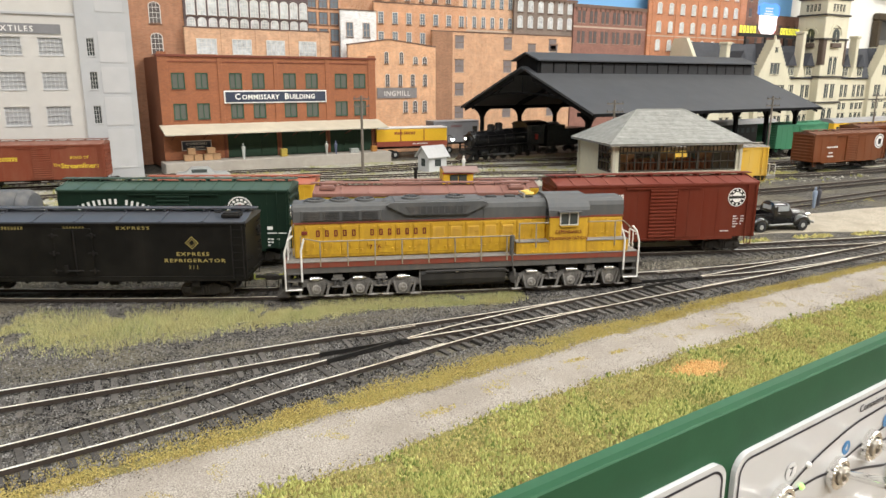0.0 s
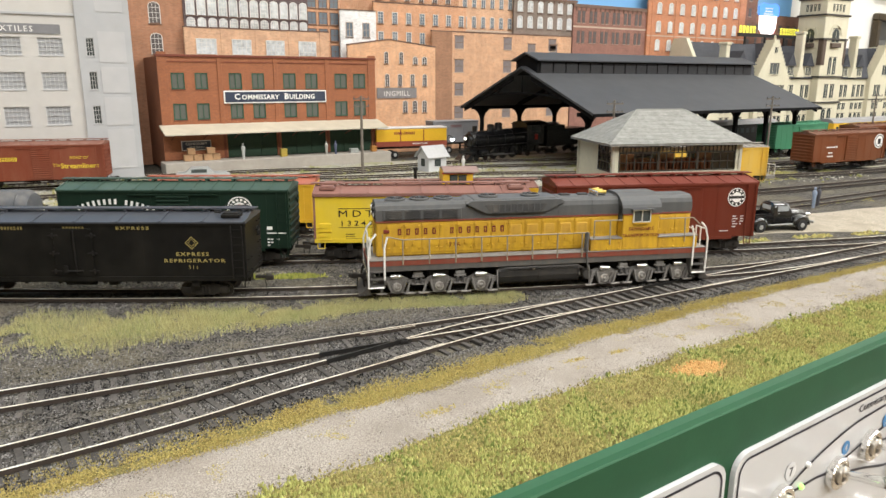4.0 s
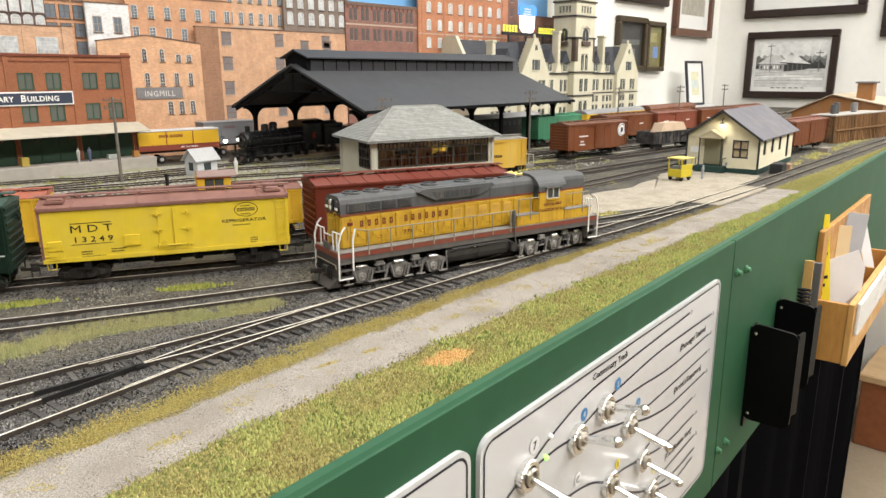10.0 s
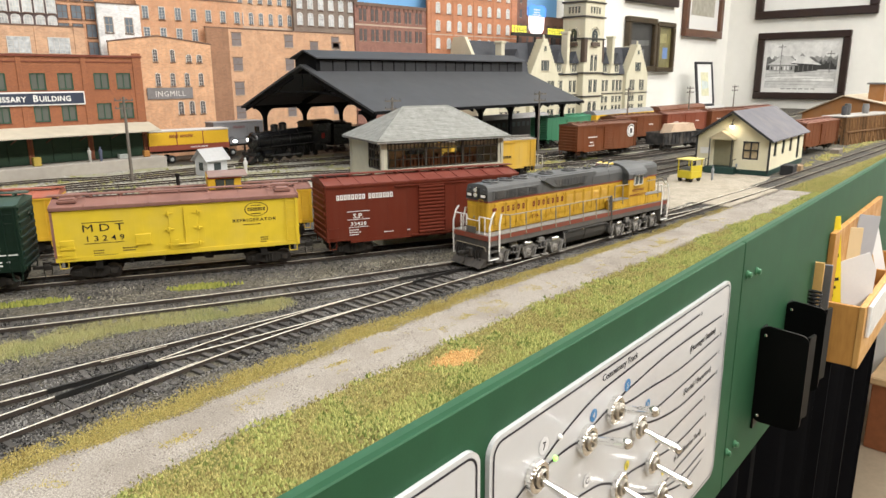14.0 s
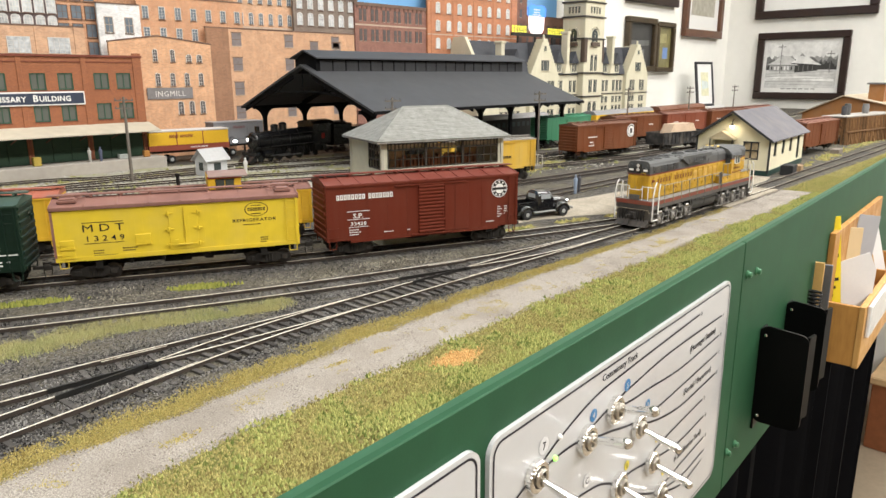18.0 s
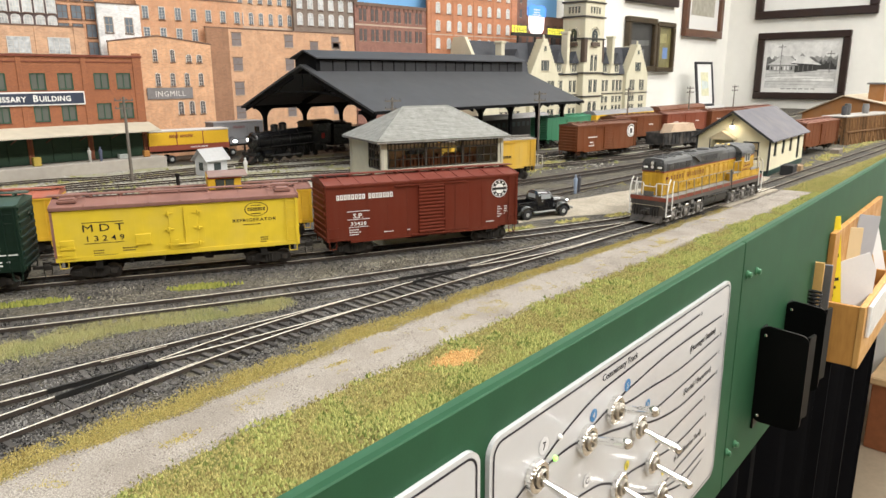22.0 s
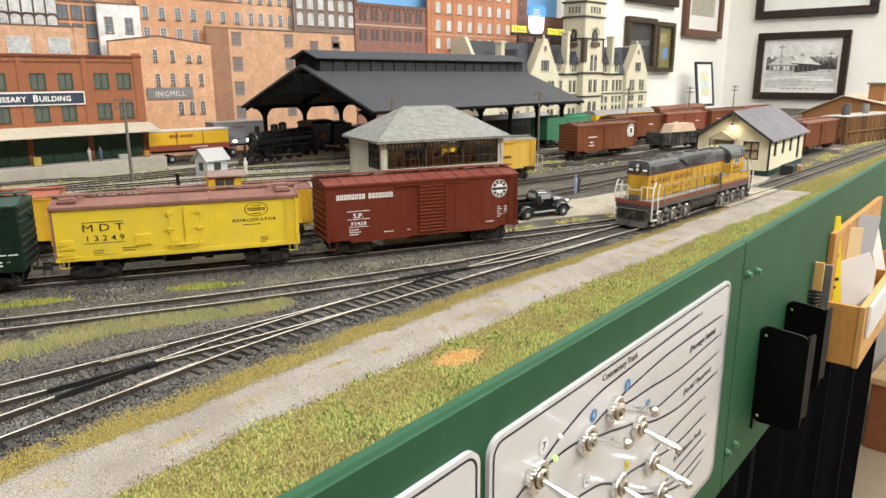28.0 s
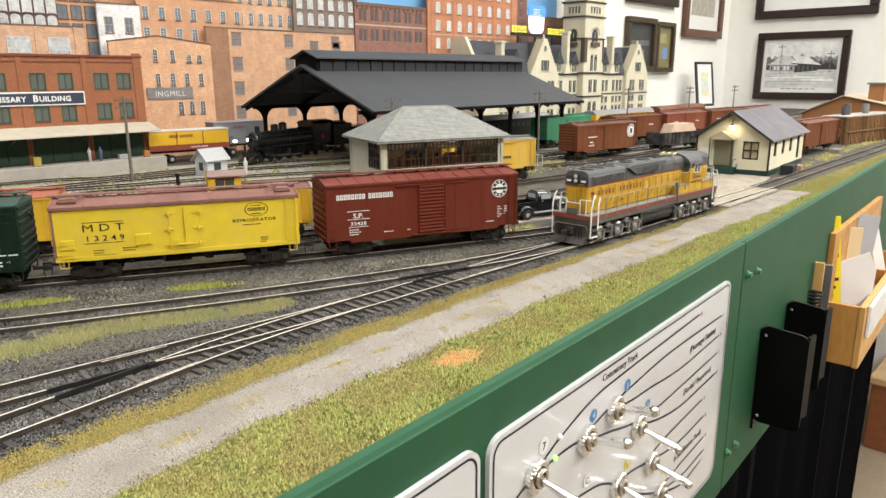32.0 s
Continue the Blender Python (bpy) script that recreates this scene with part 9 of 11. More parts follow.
clumps("bare_patch", "patch of orange-brown leaf litter in the verge", bare, foliage("leaf_litter", (0.40, 0.22, 0.075), (0.58, 0.36, 0.15), (0.40, 0.27, 0.10)), 0.00055, -0.0026, 0.8, 14)
spots = []
while len(spots) < 60000:
    x = rng.uniform(-0.06, 0.66)
    u_ = rng.random()
    y = road_hi(x) - 0.0015 + (turf_hi(x) - road_hi(x) + 0.001) * u_ + rng.gauss(0, 0.0018) * (1 + max(0, 2.0 * noise.noise((x * 60, 8, 2))))
    if 0.7 * noise.noise((x * 60, y * 60, 8)) + 0.4 * noise.noise((x * 170, y * 170, 3)) > -0.75 + 1.1 * rng.random() + 0.7 * abs(u_ - 0.45):
        spots.append((x, y, 0.8))
clumps("straw_verge", "dry yellow turf between the road and the ballast", spots, GRASS_Y, 0.00034, -0.0028, 0.9, 6)
blades("straw_blades", "short dry grass blades between the road and the ballast", spots[::2], GRASS_Y, 0.0013, 0.00011, -0.0026, 16)
spots = []
while len(spots) < 9000:
    x = rng.uniform(-0.06, 0.6)
    y = 0.5 * (road_lo(x) + road_hi(x)) + rng.gauss(0, 0.0045)
    if noise.noise((x * 30, y * 60, 8)) + 0.5 * noise.noise((x * 140, y * 140, 2)) > 0.22:
        spots.append((x, y, 0.6))
for cx_, cy_, r_ in ((0.098, 0.2155, 0.0040), (0.176, 0.226, 0.0030), (0.20, 0.2235, 0.0026)):
    for _ in range(260):
        spots.append((cx_ + rng.gauss(0, r_), cy_ + rng.gauss(0, r_ * 0.35), 0.75))
clumps("road_grass", "sparse grass along the crown of the road", spots, GRASS_Y, 0.00050, -0.0024, 0.9, 7)
spots = []
while len(spots) < 54000:
    x = rng.uniform(-0.12, 0.215)
    mid_ = float(np.interp(x, [-0.10, -0.04, -0.006, 0.05, 0.10, 0.135, 0.20], [0.420, 0.398, 0.380, 0.366, 0.352, 0.348, 0.318]))
    half = float(np.interp(x, [-0.10, -0.04, 0.0, 0.05, 0.10, 0.15, 0.21], [0.040, 0.039, 0.038, 0.026, 0.017, 0.013, 0.009]))
    y = mid_ + half * rng.uniform(-1.15, 1.15)
    edge_ = 1 - abs(y - mid_) / half
    if rng.random() < 0.12 + 1.1 * edge_ and noise.noise((x * 40, y * 40, 2)) + 0.6 * noise.noise((x * 130, y * 130, 5)) > -0.48 + 0.75 * rng.random() * (1 - edge_):
        spots.append((x, y, 1.0))
blades("static_grass", "pale yellow-green static grass between the tracks", spots, GRASS_T, 0.0030, 0.00009, -0.0036, 8)
clumps("grass_mat", "matted dry turf under the static grass", spots[::5], GRASS_T, 0.0004, -0.0036, 0.5, 9)
spots = []
for cx_, cy_, sx_, sy_, n_, a_ in ((0.196, 0.378, 0.0135, 0.0030, 900, -0.55), (0.116, 0.420, 0.0150, 0.0028, 800, -0.45), (0.09, 0.432, 0.010, 0.003, 400, -0.45)):
    for _ in range(n_):
        u, v = rng.gauss(0, sx_ * 0.5), rng.gauss(0, sy_ * 0.5)
        spots.append((cx_ + u * math.cos(a_) - v * math.sin(a_), cy_ + u * math.sin(a_) + v * math.cos(a_), 1.0))
clumps("weed_tuft", "bright yellow-green weeds beside the siding", spots, foliage("weed_green", (0.22, 0.225, 0.055), (0.32, 0.325, 0.075), (0.12, 0.15, 0.032)), 0.00075, -0.0034, 1.9, 10)
spots = []
for pts, wd, n_ in (([(0.0, 0.955), (0.24, 0.905), (0.383, 0.868), (0.47, 0.855)], 0.012, 2600), ([(0.40, 0.80), (0.55, 0.755), (0.66, 0.715)], 0.012, 1600), ([(0.74, 0.545), (0.80, 0.55), (0.90, 0.60)], 0.014, 900),
                    ([(1.08, 0.285), (1.25, 0.305), (1.6, 0.31)], 0.012, 1400), ([(0.98, 0.285), (1.1, 0.292)], 0.004, 500), ([(-0.1, 0.80), (0.10, 0.76)], 0.016, 1200), ([(0.42, 0.345), (0.50, 0.325), (0.58, 0.300)], 0.004, 500), ([(0.63, 0.405), (0.75, 0.395)], 0.006, 500)):
    for _ in range(n_):
        t = rng.random() * (len(pts) - 1)
        i = int(t)
        p, q = pts[i], pts[i + 1]
        x, y = p[0] + (q[0] - p[0]) * (t - i), p[1] + (q[1] - p[1]) * (t - i) + rng.gauss(0, wd * 0.5)
        if noise.noise((x * 30, y * 30, 12)) > -0.15:
            spots.append((x, y, 1.3))
clumps("yard_weeds", "dull green weeds between the far tracks", spots, GRASS_G, 0.0011, -0.0036, 0.8, 11)

pebbles = []
while len(pebbles) < 42000:
    x = rng.uniform(-0.06, 0.80)
    y = rng.uniform(road_lo(x) - 0.001, road_hi(x) + 0.001)
    if noise.noise((x * 50, y * 50, 17)) + 0.5 * rng.random() > 0.0:
        pebbles.append((x, y, 0.7 + 0.6 * rng.random()))
cl = clumps("road_gravel", "loose pale and dark gravel strewn on the road", pebbles, foliage("road_grains", (0.11, 0.097, 0.083), (0.26, 0.23, 0.197), (0.46, 0.42, 0.37), 0.9), 0.00021, -0.0023, 0.8, 15)
cl["category"] = "gravel"

# ballast grains near the viewer: heaped along the tracks, and scattered between them
STONES = foliage("ballast_grains", (0.006, 0.006, 0.0063), (0.095, 0.091, 0.089), (0.25, 0.24, 0.225), 0.9)
beds = []
for line, s0, s1, n_ in ((LINE_L, 0.33, 1.15, 40000), (LINE_M, 0.33, 0.9, 44000), (LINE_U, 0.3, 0.65, 22000), (LINE_S, 0.15, 0.95, 20000)):
    for _ in range(n_):
        p = along(line, rng.uniform(s0, min(s1, line[1][-1])))
        w_ = rng.uniform(-0.019, 0.019)
        if abs(abs(w_) - GAUGE / 2) > 0.0011 and not (line is LINE_M and 0.13 < p.x < 0.30 and abs(w_) < 0.015):
            beds.append((p.x + w_ * 0.3, p.y + w_, 1.0 if rng.random() < 0.85 else 0.6))
cl = clumps("ballast_stones", "loose dark gray ballast stones along the tracks", beds, STONES, 0.00036, -0.0026, 1.1, 12)
cl["category"] = "ballast"
loose = []
while len(loose) < 90000:
    x = rng.uniform(-0.10, 0.62)
    y = rng.uniform(turf_hi(x), 0.50 - 0.36 * x)
    loose.append((x, y, 1.0))
warm = [q for q in loose if q[1] > 0.452 - 0.50 * q[0]]
loose = [q for q in loose if q[1] <= 0.452 - 0.50 * q[0]]
cl = clumps("dusty_ballast", "dusty brown-gray ballast beside the siding", warm, foliage("dusty_grains", (0.010, 0.009, 0.008), (0.135, 0.122, 0.095), (0.36, 0.33, 0.265), 0.9), 0.00038, -0.0037, 1.2, 17)
cl["category"] = "ballast"
cl = clumps("cinder_ballast", "loose dark cinders between the tracks", loose, STONES, 0.00038, -0.0037, 1.2, 13)
cl["category"] = "ballast"


# pale ballast and thin turf round the far yard tracks
PALE = soil_mat("pale_yard_ballast", (0.20, 0.195, 0.16), (0.50, 0.48, 0.42), scale=700, patch=22.0, patchcol=(0.29, 0.285, 0.15), amount=0.85)
for k, q in enumerate((0, 2, 3)):
    ballast_bed(FAR_LINES[q], 10 + k, PALE)
ribbon("pale_ballast", "pale gray ballast with thin turf round the far tracks", PALE, -0.8, 0.86,
       lambda x: float(np.interp(x, [-0.8, 0.1, 0.35, 0.5, 0.86], [0.72, 0.665, 0.60, 0.645, 0.70])) + wob(x, 21, 0.006),
       lambda x: float(np.interp(x, [-0.8, 0.14, 0.45, 0.86], [0.945, 0.948, 0.95, 0.90])) + wob(x, 22, 0.004), -0.0025, n=200)

far_stones, far_tufts = [], []
for line in FAR_LINES[:4]:
    for _ in range(5200):
        p = along(line, rng.uniform(0.25, min(1.6, line[1][-1] - 0.01)))
        w_ = rng.gauss(0, 0.020)
        x, y = p.x + w_ * 0.2, p.y + w_
        if y < 0.955 and abs(abs(w_) - GAUGE / 2) > 0.0016:
            d = noise.noise((x * 26, y * 26, 31)) + 0.5 * noise.noise((x * 90, y * 90, 33))
            if d > 0.0 and x < 0.95:
                far_stones.append((x, y, 0.6 + 0.8 * rng.random()))
            elif d < -0.12 and abs(w_) > 0.012:
                far_tufts.append((x, y, 0.6 + 0.8 * rng.random()))
cl = clumps("pale_stones", "pale gray ballast stones round the far tracks", far_stones, foliage("pale_grains", (0.16, 0.15, 0.125), (0.36, 0.345, 0.30), (0.58, 0.56, 0.51), 0.9), 0.0010, -0.0027, 0.8, 41)
cl["category"] = "ballast"
clumps("far_tufts", "yellow-green tufts between the far tracks", far_tufts, foliage("far_turf", (0.20, 0.19, 0.07), (0.33, 0.32, 0.13), (0.12, 0.14, 0.045)), 0.0012, -0.0028, 1.3, 42)

# ---------- rolling and road vehicles beyond ----------
STEAM = mat("steam_black", (0.009, 0.009, 0.010), 0.27, var=0.25, scale=200, dust=0.1, dustcol=(0.02, 0.02, 0.02), spec=0.55)


ENGB = weathered("engine_black", (0.007, 0.007, 0.0075), (0.035, 0.032, 0.028), 0.4, 0.22, streak=300, spec=0.6)


def steam_engine(m):
    e = empty("steam_locomotive", m, "black steam locomotive and tender standing at the train shed", "locomotive")
    bm = B()
    lathe(bm, [(0.004, 0.002), (0.0108, 0.003), (0.0125, 0.006), (0.0127, 0.030), (0.0134, 0.042), (0.0145, 0.090), (0.0145, 0.108)], axis=0, n=28, at=(0, 0, 0.0295))
    part("boiler", bm, STEAM, e, smooth=True)
    for x in (0.0065, 0.030, 0.047, 0.064, 0.082):
        part("boiler_band", lathe(B(), [(0.0130 + 0.0018 * x / 0.09, x - 0.0004), (0.0130 + 0.0018 * x / 0.09, x + 0.0004)], axis=0, n=28, at=(0, 0, 0.0295)), ENGB, e)
    part("smokebox_door", lathe(B(), [(0.002, -0.0008), (0.0075, 0.0005), (0.0085, 0.003)], axis=0, n=20, at=(0.001, 0, 0.0290)), ENGB, e, smooth=True)
    bm = B()
    cyl(bm, (-0.004, 0, 0.0325), (0.0015, 0, 0.0325), 0.0026, n=14)
    hlp = part("headlight", bm, ENGB, e)
    part("lens", cyl(B(), (-0.0045, 0, 0.0325), (-0.004, 0, 0.0325), 0.0022, n=14), mat("lens_glow", (1, 0.97, 0.9), 0.3, emit=3.0), hlp)
    for x, r, z0_, z1_, nm in ((0.014, 0.0034, 0.040, 0.0500, "stack"), (0.046, 0.0056, 0.040, 0.0515, "sand_dome"), (0.062, 0.0060, 0.041, 0.0535, "steam_dome")):
        part(nm, lathe(B(), [(r * 1.15, z0_), (r, z0_ + 0.003), (r, z1_ - 0.002), (r * (1.1 if nm == "stack" else 0.6), z1_)], axis=2, n=16, at=(x, 0, 0)), STEAM, e, smooth=True)
    bm = B()
    bx(bm, 0.108, 0.146, -0.0170, 0.0170, 0.018, 0.0490, 0.0005)
    part("cab", bm, STEAM, e)
    bm = B()
    prism(bm, [(-0.0185, 0.0484), (0.0185, 0.0484), (0.0125, 0.0525), (0.0, 0.0543), (-0.0125, 0.0525)], 0, 0.106, 0.152)
    part("cab_roof", bm, STEAM, e)
    for s in (-1, 1):
        part("cab_window", bx(B(), 0.119, 0.137, s * 0.0168, s * 0.0173, 0.0375, 0.0460), GLASSD, e)
        bm = B()
        bx(bm, 0.0, 0.108, s * 0.0125, s * 0.0165, 0.0205, 0.0215)
        wire(bm, [(0.004, s * 0.0142, 0.0355), (0.107, s * 0.0156, 0.0375)], 0.0005, 5)
        part("running_board", bm, ENGB, e)
        bm = B()
        cyl(bm, (0.010, s * 0.0145, 0.0125), (0.024, s * 0.0145, 0.0125), 0.0042, n=14)
        part("cylinder", bm, STEAM, e)
        for x in (0.044, 0.064, 0.084):
            bm = B()
            lathe(bm, [(0.0015, s * 0.0075), (0.0078, s * 0.0078), (0.0080, s * 0.0095), (0.0066, s * 0.0096), (0.0062, s * 0.0090), (0.0015, s * 0.0092)][::s], axis=1, n=22, at=(x, 0, 0.0080))
            part("driver", bm, STEAM, e)
        for x in (0.010, 0.028, 0.118):
            bm = B()
            lathe(bm, [(0.001, s * 0.0076), (0.0047, s * 0.0078), (0.0048, s * 0.0094), (0.001, s * 0.0094)][::s], axis=1, n=18, at=(x, 0, 0.0048))
            part("pony_wheel", bm, STEAM, e)
        bm = B()
        bx(bm, 0.042, 0.086, s * 0.0104, s * 0.0114, 0.0055, 0.0072)
        bx(bm, 0.018, 0.064, s * 0.0118, s * 0.0126, 0.0075, 0.0090)
        part("side_rod", bm, mat("rod_steel", (0.18, 0.18, 0.18), 0.4, 0.7), e)
    bm = B()
    prism(bm, [(-0.014, 0.0015), (-0.003, 0.0105), (0.0, 0.0105), (0.0, 0.0015)], 1, -0.0125, 0.0125)
    bx(bm, -0.004, 0.004, -0.015, 0.015, 0.0105, 0.0150)
    part("pilot", bm, STEAM, e)
    part("frame", bx(B(), 0.0, 0.146, -0.006, 0.006, 0.0060, 0.0190), ENGB, e)
    bm = B()
    bx(bm, 0.153, 0.254, -0.0165, 0.0165, 0.0125, 0.0400, 0.0006)
    bx(bm, 0.155, 0.197, -0.0150, 0.0150, 0.0400, 0.0460, 0.0006)
    tnd = part("tender_body", bm, STEAM, e)
    bm = B()
    for k in range(30):
        bx(bm, 0.158 + 0.036 * rng.random(), 0.161 + 0.036 * rng.random(), -0.012 + 0.022 * rng.random(), -0.009 + 0.022 * rng.random(), 0.0458, 0.0465 + 0.003 * rng.random())
    part("coal", bm, mat("coal", (0.012, 0.012, 0.012), 0.35), tnd)
    sh_ = part("emblem", bx(B(), 0.125, 0.131, -0.0176, -0.0171, 0.0260, 0.0340), REDP, e, "small red shield emblem")
    for x in (0.172, 0.235):
        freight_truck(e, x)
    couplers(e, 0.0)
    return e


steam = steam_engine(pose(0.545, 0.876, 0, 0, 0, 8.0))


def trailer(m, label, top, bottom, L=0.142, rise=0.0, cap=(0.62, 0.60, 0.58)):
    t = empty("semi_trailer", m, label, "trailer", "parked trailers")
    bm = B()
    bx(bm, 0, L, 0, 0.028, 0.0230, 0.0420 + rise, 0.0006)
    part("body", bm, top, t)
    part("lower_panel", bx(B(), -0.0003, L + 0.0003, -0.0003, 0.0283, 0.0155, 0.0232), bottom, t)
    part("roof", bx(B(), -0.0006, L + 0.0006, -0.0006, 0.0286, 0.0420 + rise, 0.0445 + rise, 0.0008), mat("trailer_roof_%d" % int(cap[0] * 100), cap, 0.5, var=0.08), t)
    part("chassis", bx(B(), 0.004, L - 0.004, 0.004, 0.024, 0.0120, 0.0156), BLACK, t)
    for x in (0.016, 0.030):
        for y in (0.0005, 0.0235):
            bm = B()
            lathe(bm, [(0.002, y), (0.0050, y + 0.0003), (0.0058, y + 0.0012), (0.0058, y + 0.0030), (0.0050, y + 0.0040)], axis=1, n=18, at=(x, 0, 0.0028))
            part("tyre", bm, mat("tyre_black", (0.02, 0.02, 0.02), 0.8), t)
            part("hub", lathe(B(), [(0.0006, y - 0.0004), (0.0026, y - 0.0002), (0.0028, y + 0.0004)], axis=1, n=12, at=(x, 0, 0.0028)), mat("hub_gray", (0.35, 0.35, 0.34), 0.5), t)
    for y in (0.004, 0.022):
        part("landing_leg", bx(B(), L * 0.72, L * 0.72 + 0.002, y, y + 0.002, -0.0036, 0.0125), BLACK, t)
    for x in (L * 0.33, L * 0.66):
        part("panel_rib", bx(B(), x, x + 0.0012, -0.0006, 0.0, 0.0232, 0.0420), bottom, t)
    return t


tra = trailer(pose(0.448, 0.9800, 0, 0, 0, -10), "yellow and red semi-trailer with white roof beside the commissary", STREAM, mat("trailer_red", (0.25, 0.06, 0.035), 0.5), L=0.115)
letter_bars([5, 7], 0.0036, pose(0.045, -0.0006, 0.0340, 90, 0, 0), mat("trailer_red", (0.30, 0.06, 0.035)), tra)
letter_bars([4, 5, 7], 0.0019, pose(0.070, -0.0006, 0.0185, 90, 0, 0), WHITEP, tra)
trb = trailer(pose(0.560, 1.000, 0, 0, 0, -4), "gray semi-trailer parked behind the steam locomotive", mat("trailer_gray", (0.20, 0.20, 0.21), 0.5, var=0.08), mat("trailer_gray", (0.20, 0.20, 0.21)), rise=0.006, cap=(0.24, 0.24, 0.25), L=0.085)
letter_bars([8], 0.0034, pose(0.042, -0.0006, 0.0400, 90, 0, 0), mat("dull_red_lettering", (0.20, 0.09, 0.085), 0.5), trb)


def street_lamp(x, y, hgt):
    e = empty("street_lamp", pose(x, y, -0.0036), "gooseneck street lamp with a glowing white bulb", "lamp")
    bm = B()
    cyl(bm, (0, 0, 0), (0, 0, hgt), 0.0007, 0.0005, n=8)
    wire(bm, [(0, 0, hgt), (0.001, -0.002, hgt + 0.003), (0.003, -0.006, hgt + 0.003), (0.004, -0.009, hgt)], 0.0005, 6)
    part("post", bm, BLACK, e)
    part("shade", lathe(B(), [(0.0008, hgt + 0.0005), (0.0030, hgt - 0.0015)], axis=2, n=14, at=(0.004, -0.009, 0)), BLACK, e)
    part("bulb", lathe(B(), [(0.0005, hgt - 0.0052), (0.0024, hgt - 0.0042), (0.0030, hgt - 0.0028), (0.0022, hgt - 0.0014)], axis=2, n=14, at=(0.004, -0.009, 0)), mat("white_bulb", (1.0, 0.98, 0.95), 0.3, emit=60.0), e, "glowing bulb", True)


street_lamp(0.566, 0.966, 0.0305)


def loft(bm, rings, caps=True):
    """Skins rings of equal length, one after the other."""
    vs = [[bm.verts.new(p) for p in r] for r in rings]
    n = len(vs[0])
    for a, b in zip(vs, vs[1:]):
        for i in range(n):
            j = (i + 1) % n
            bm.faces.new((a[i], a[j], b[j], b[i]))
    if caps:
        bm.faces.new(vs[0][::-1])
        bm.faces.new(vs[-1])
    bmesh.ops.recalc_face_normals(bm, faces=bm.faces)
    return bm


def arch_ring(x, w, z0, z1, k=0.5, n=10):
    """A cross-section at x: upright sides and a rounded top."""
    zs = z0 + (z1 - z0) * (1 - k)
    pts = [(x, -w, z0), (x, -w, zs)]
    pts += [(x, -w * math.cos(math.pi * i / n), zs + (z1 - zs) * math.sin(math.pi * i / n)) for i in range(1, n)]
    return pts + [(x, w, zs), (x, w, z0)]


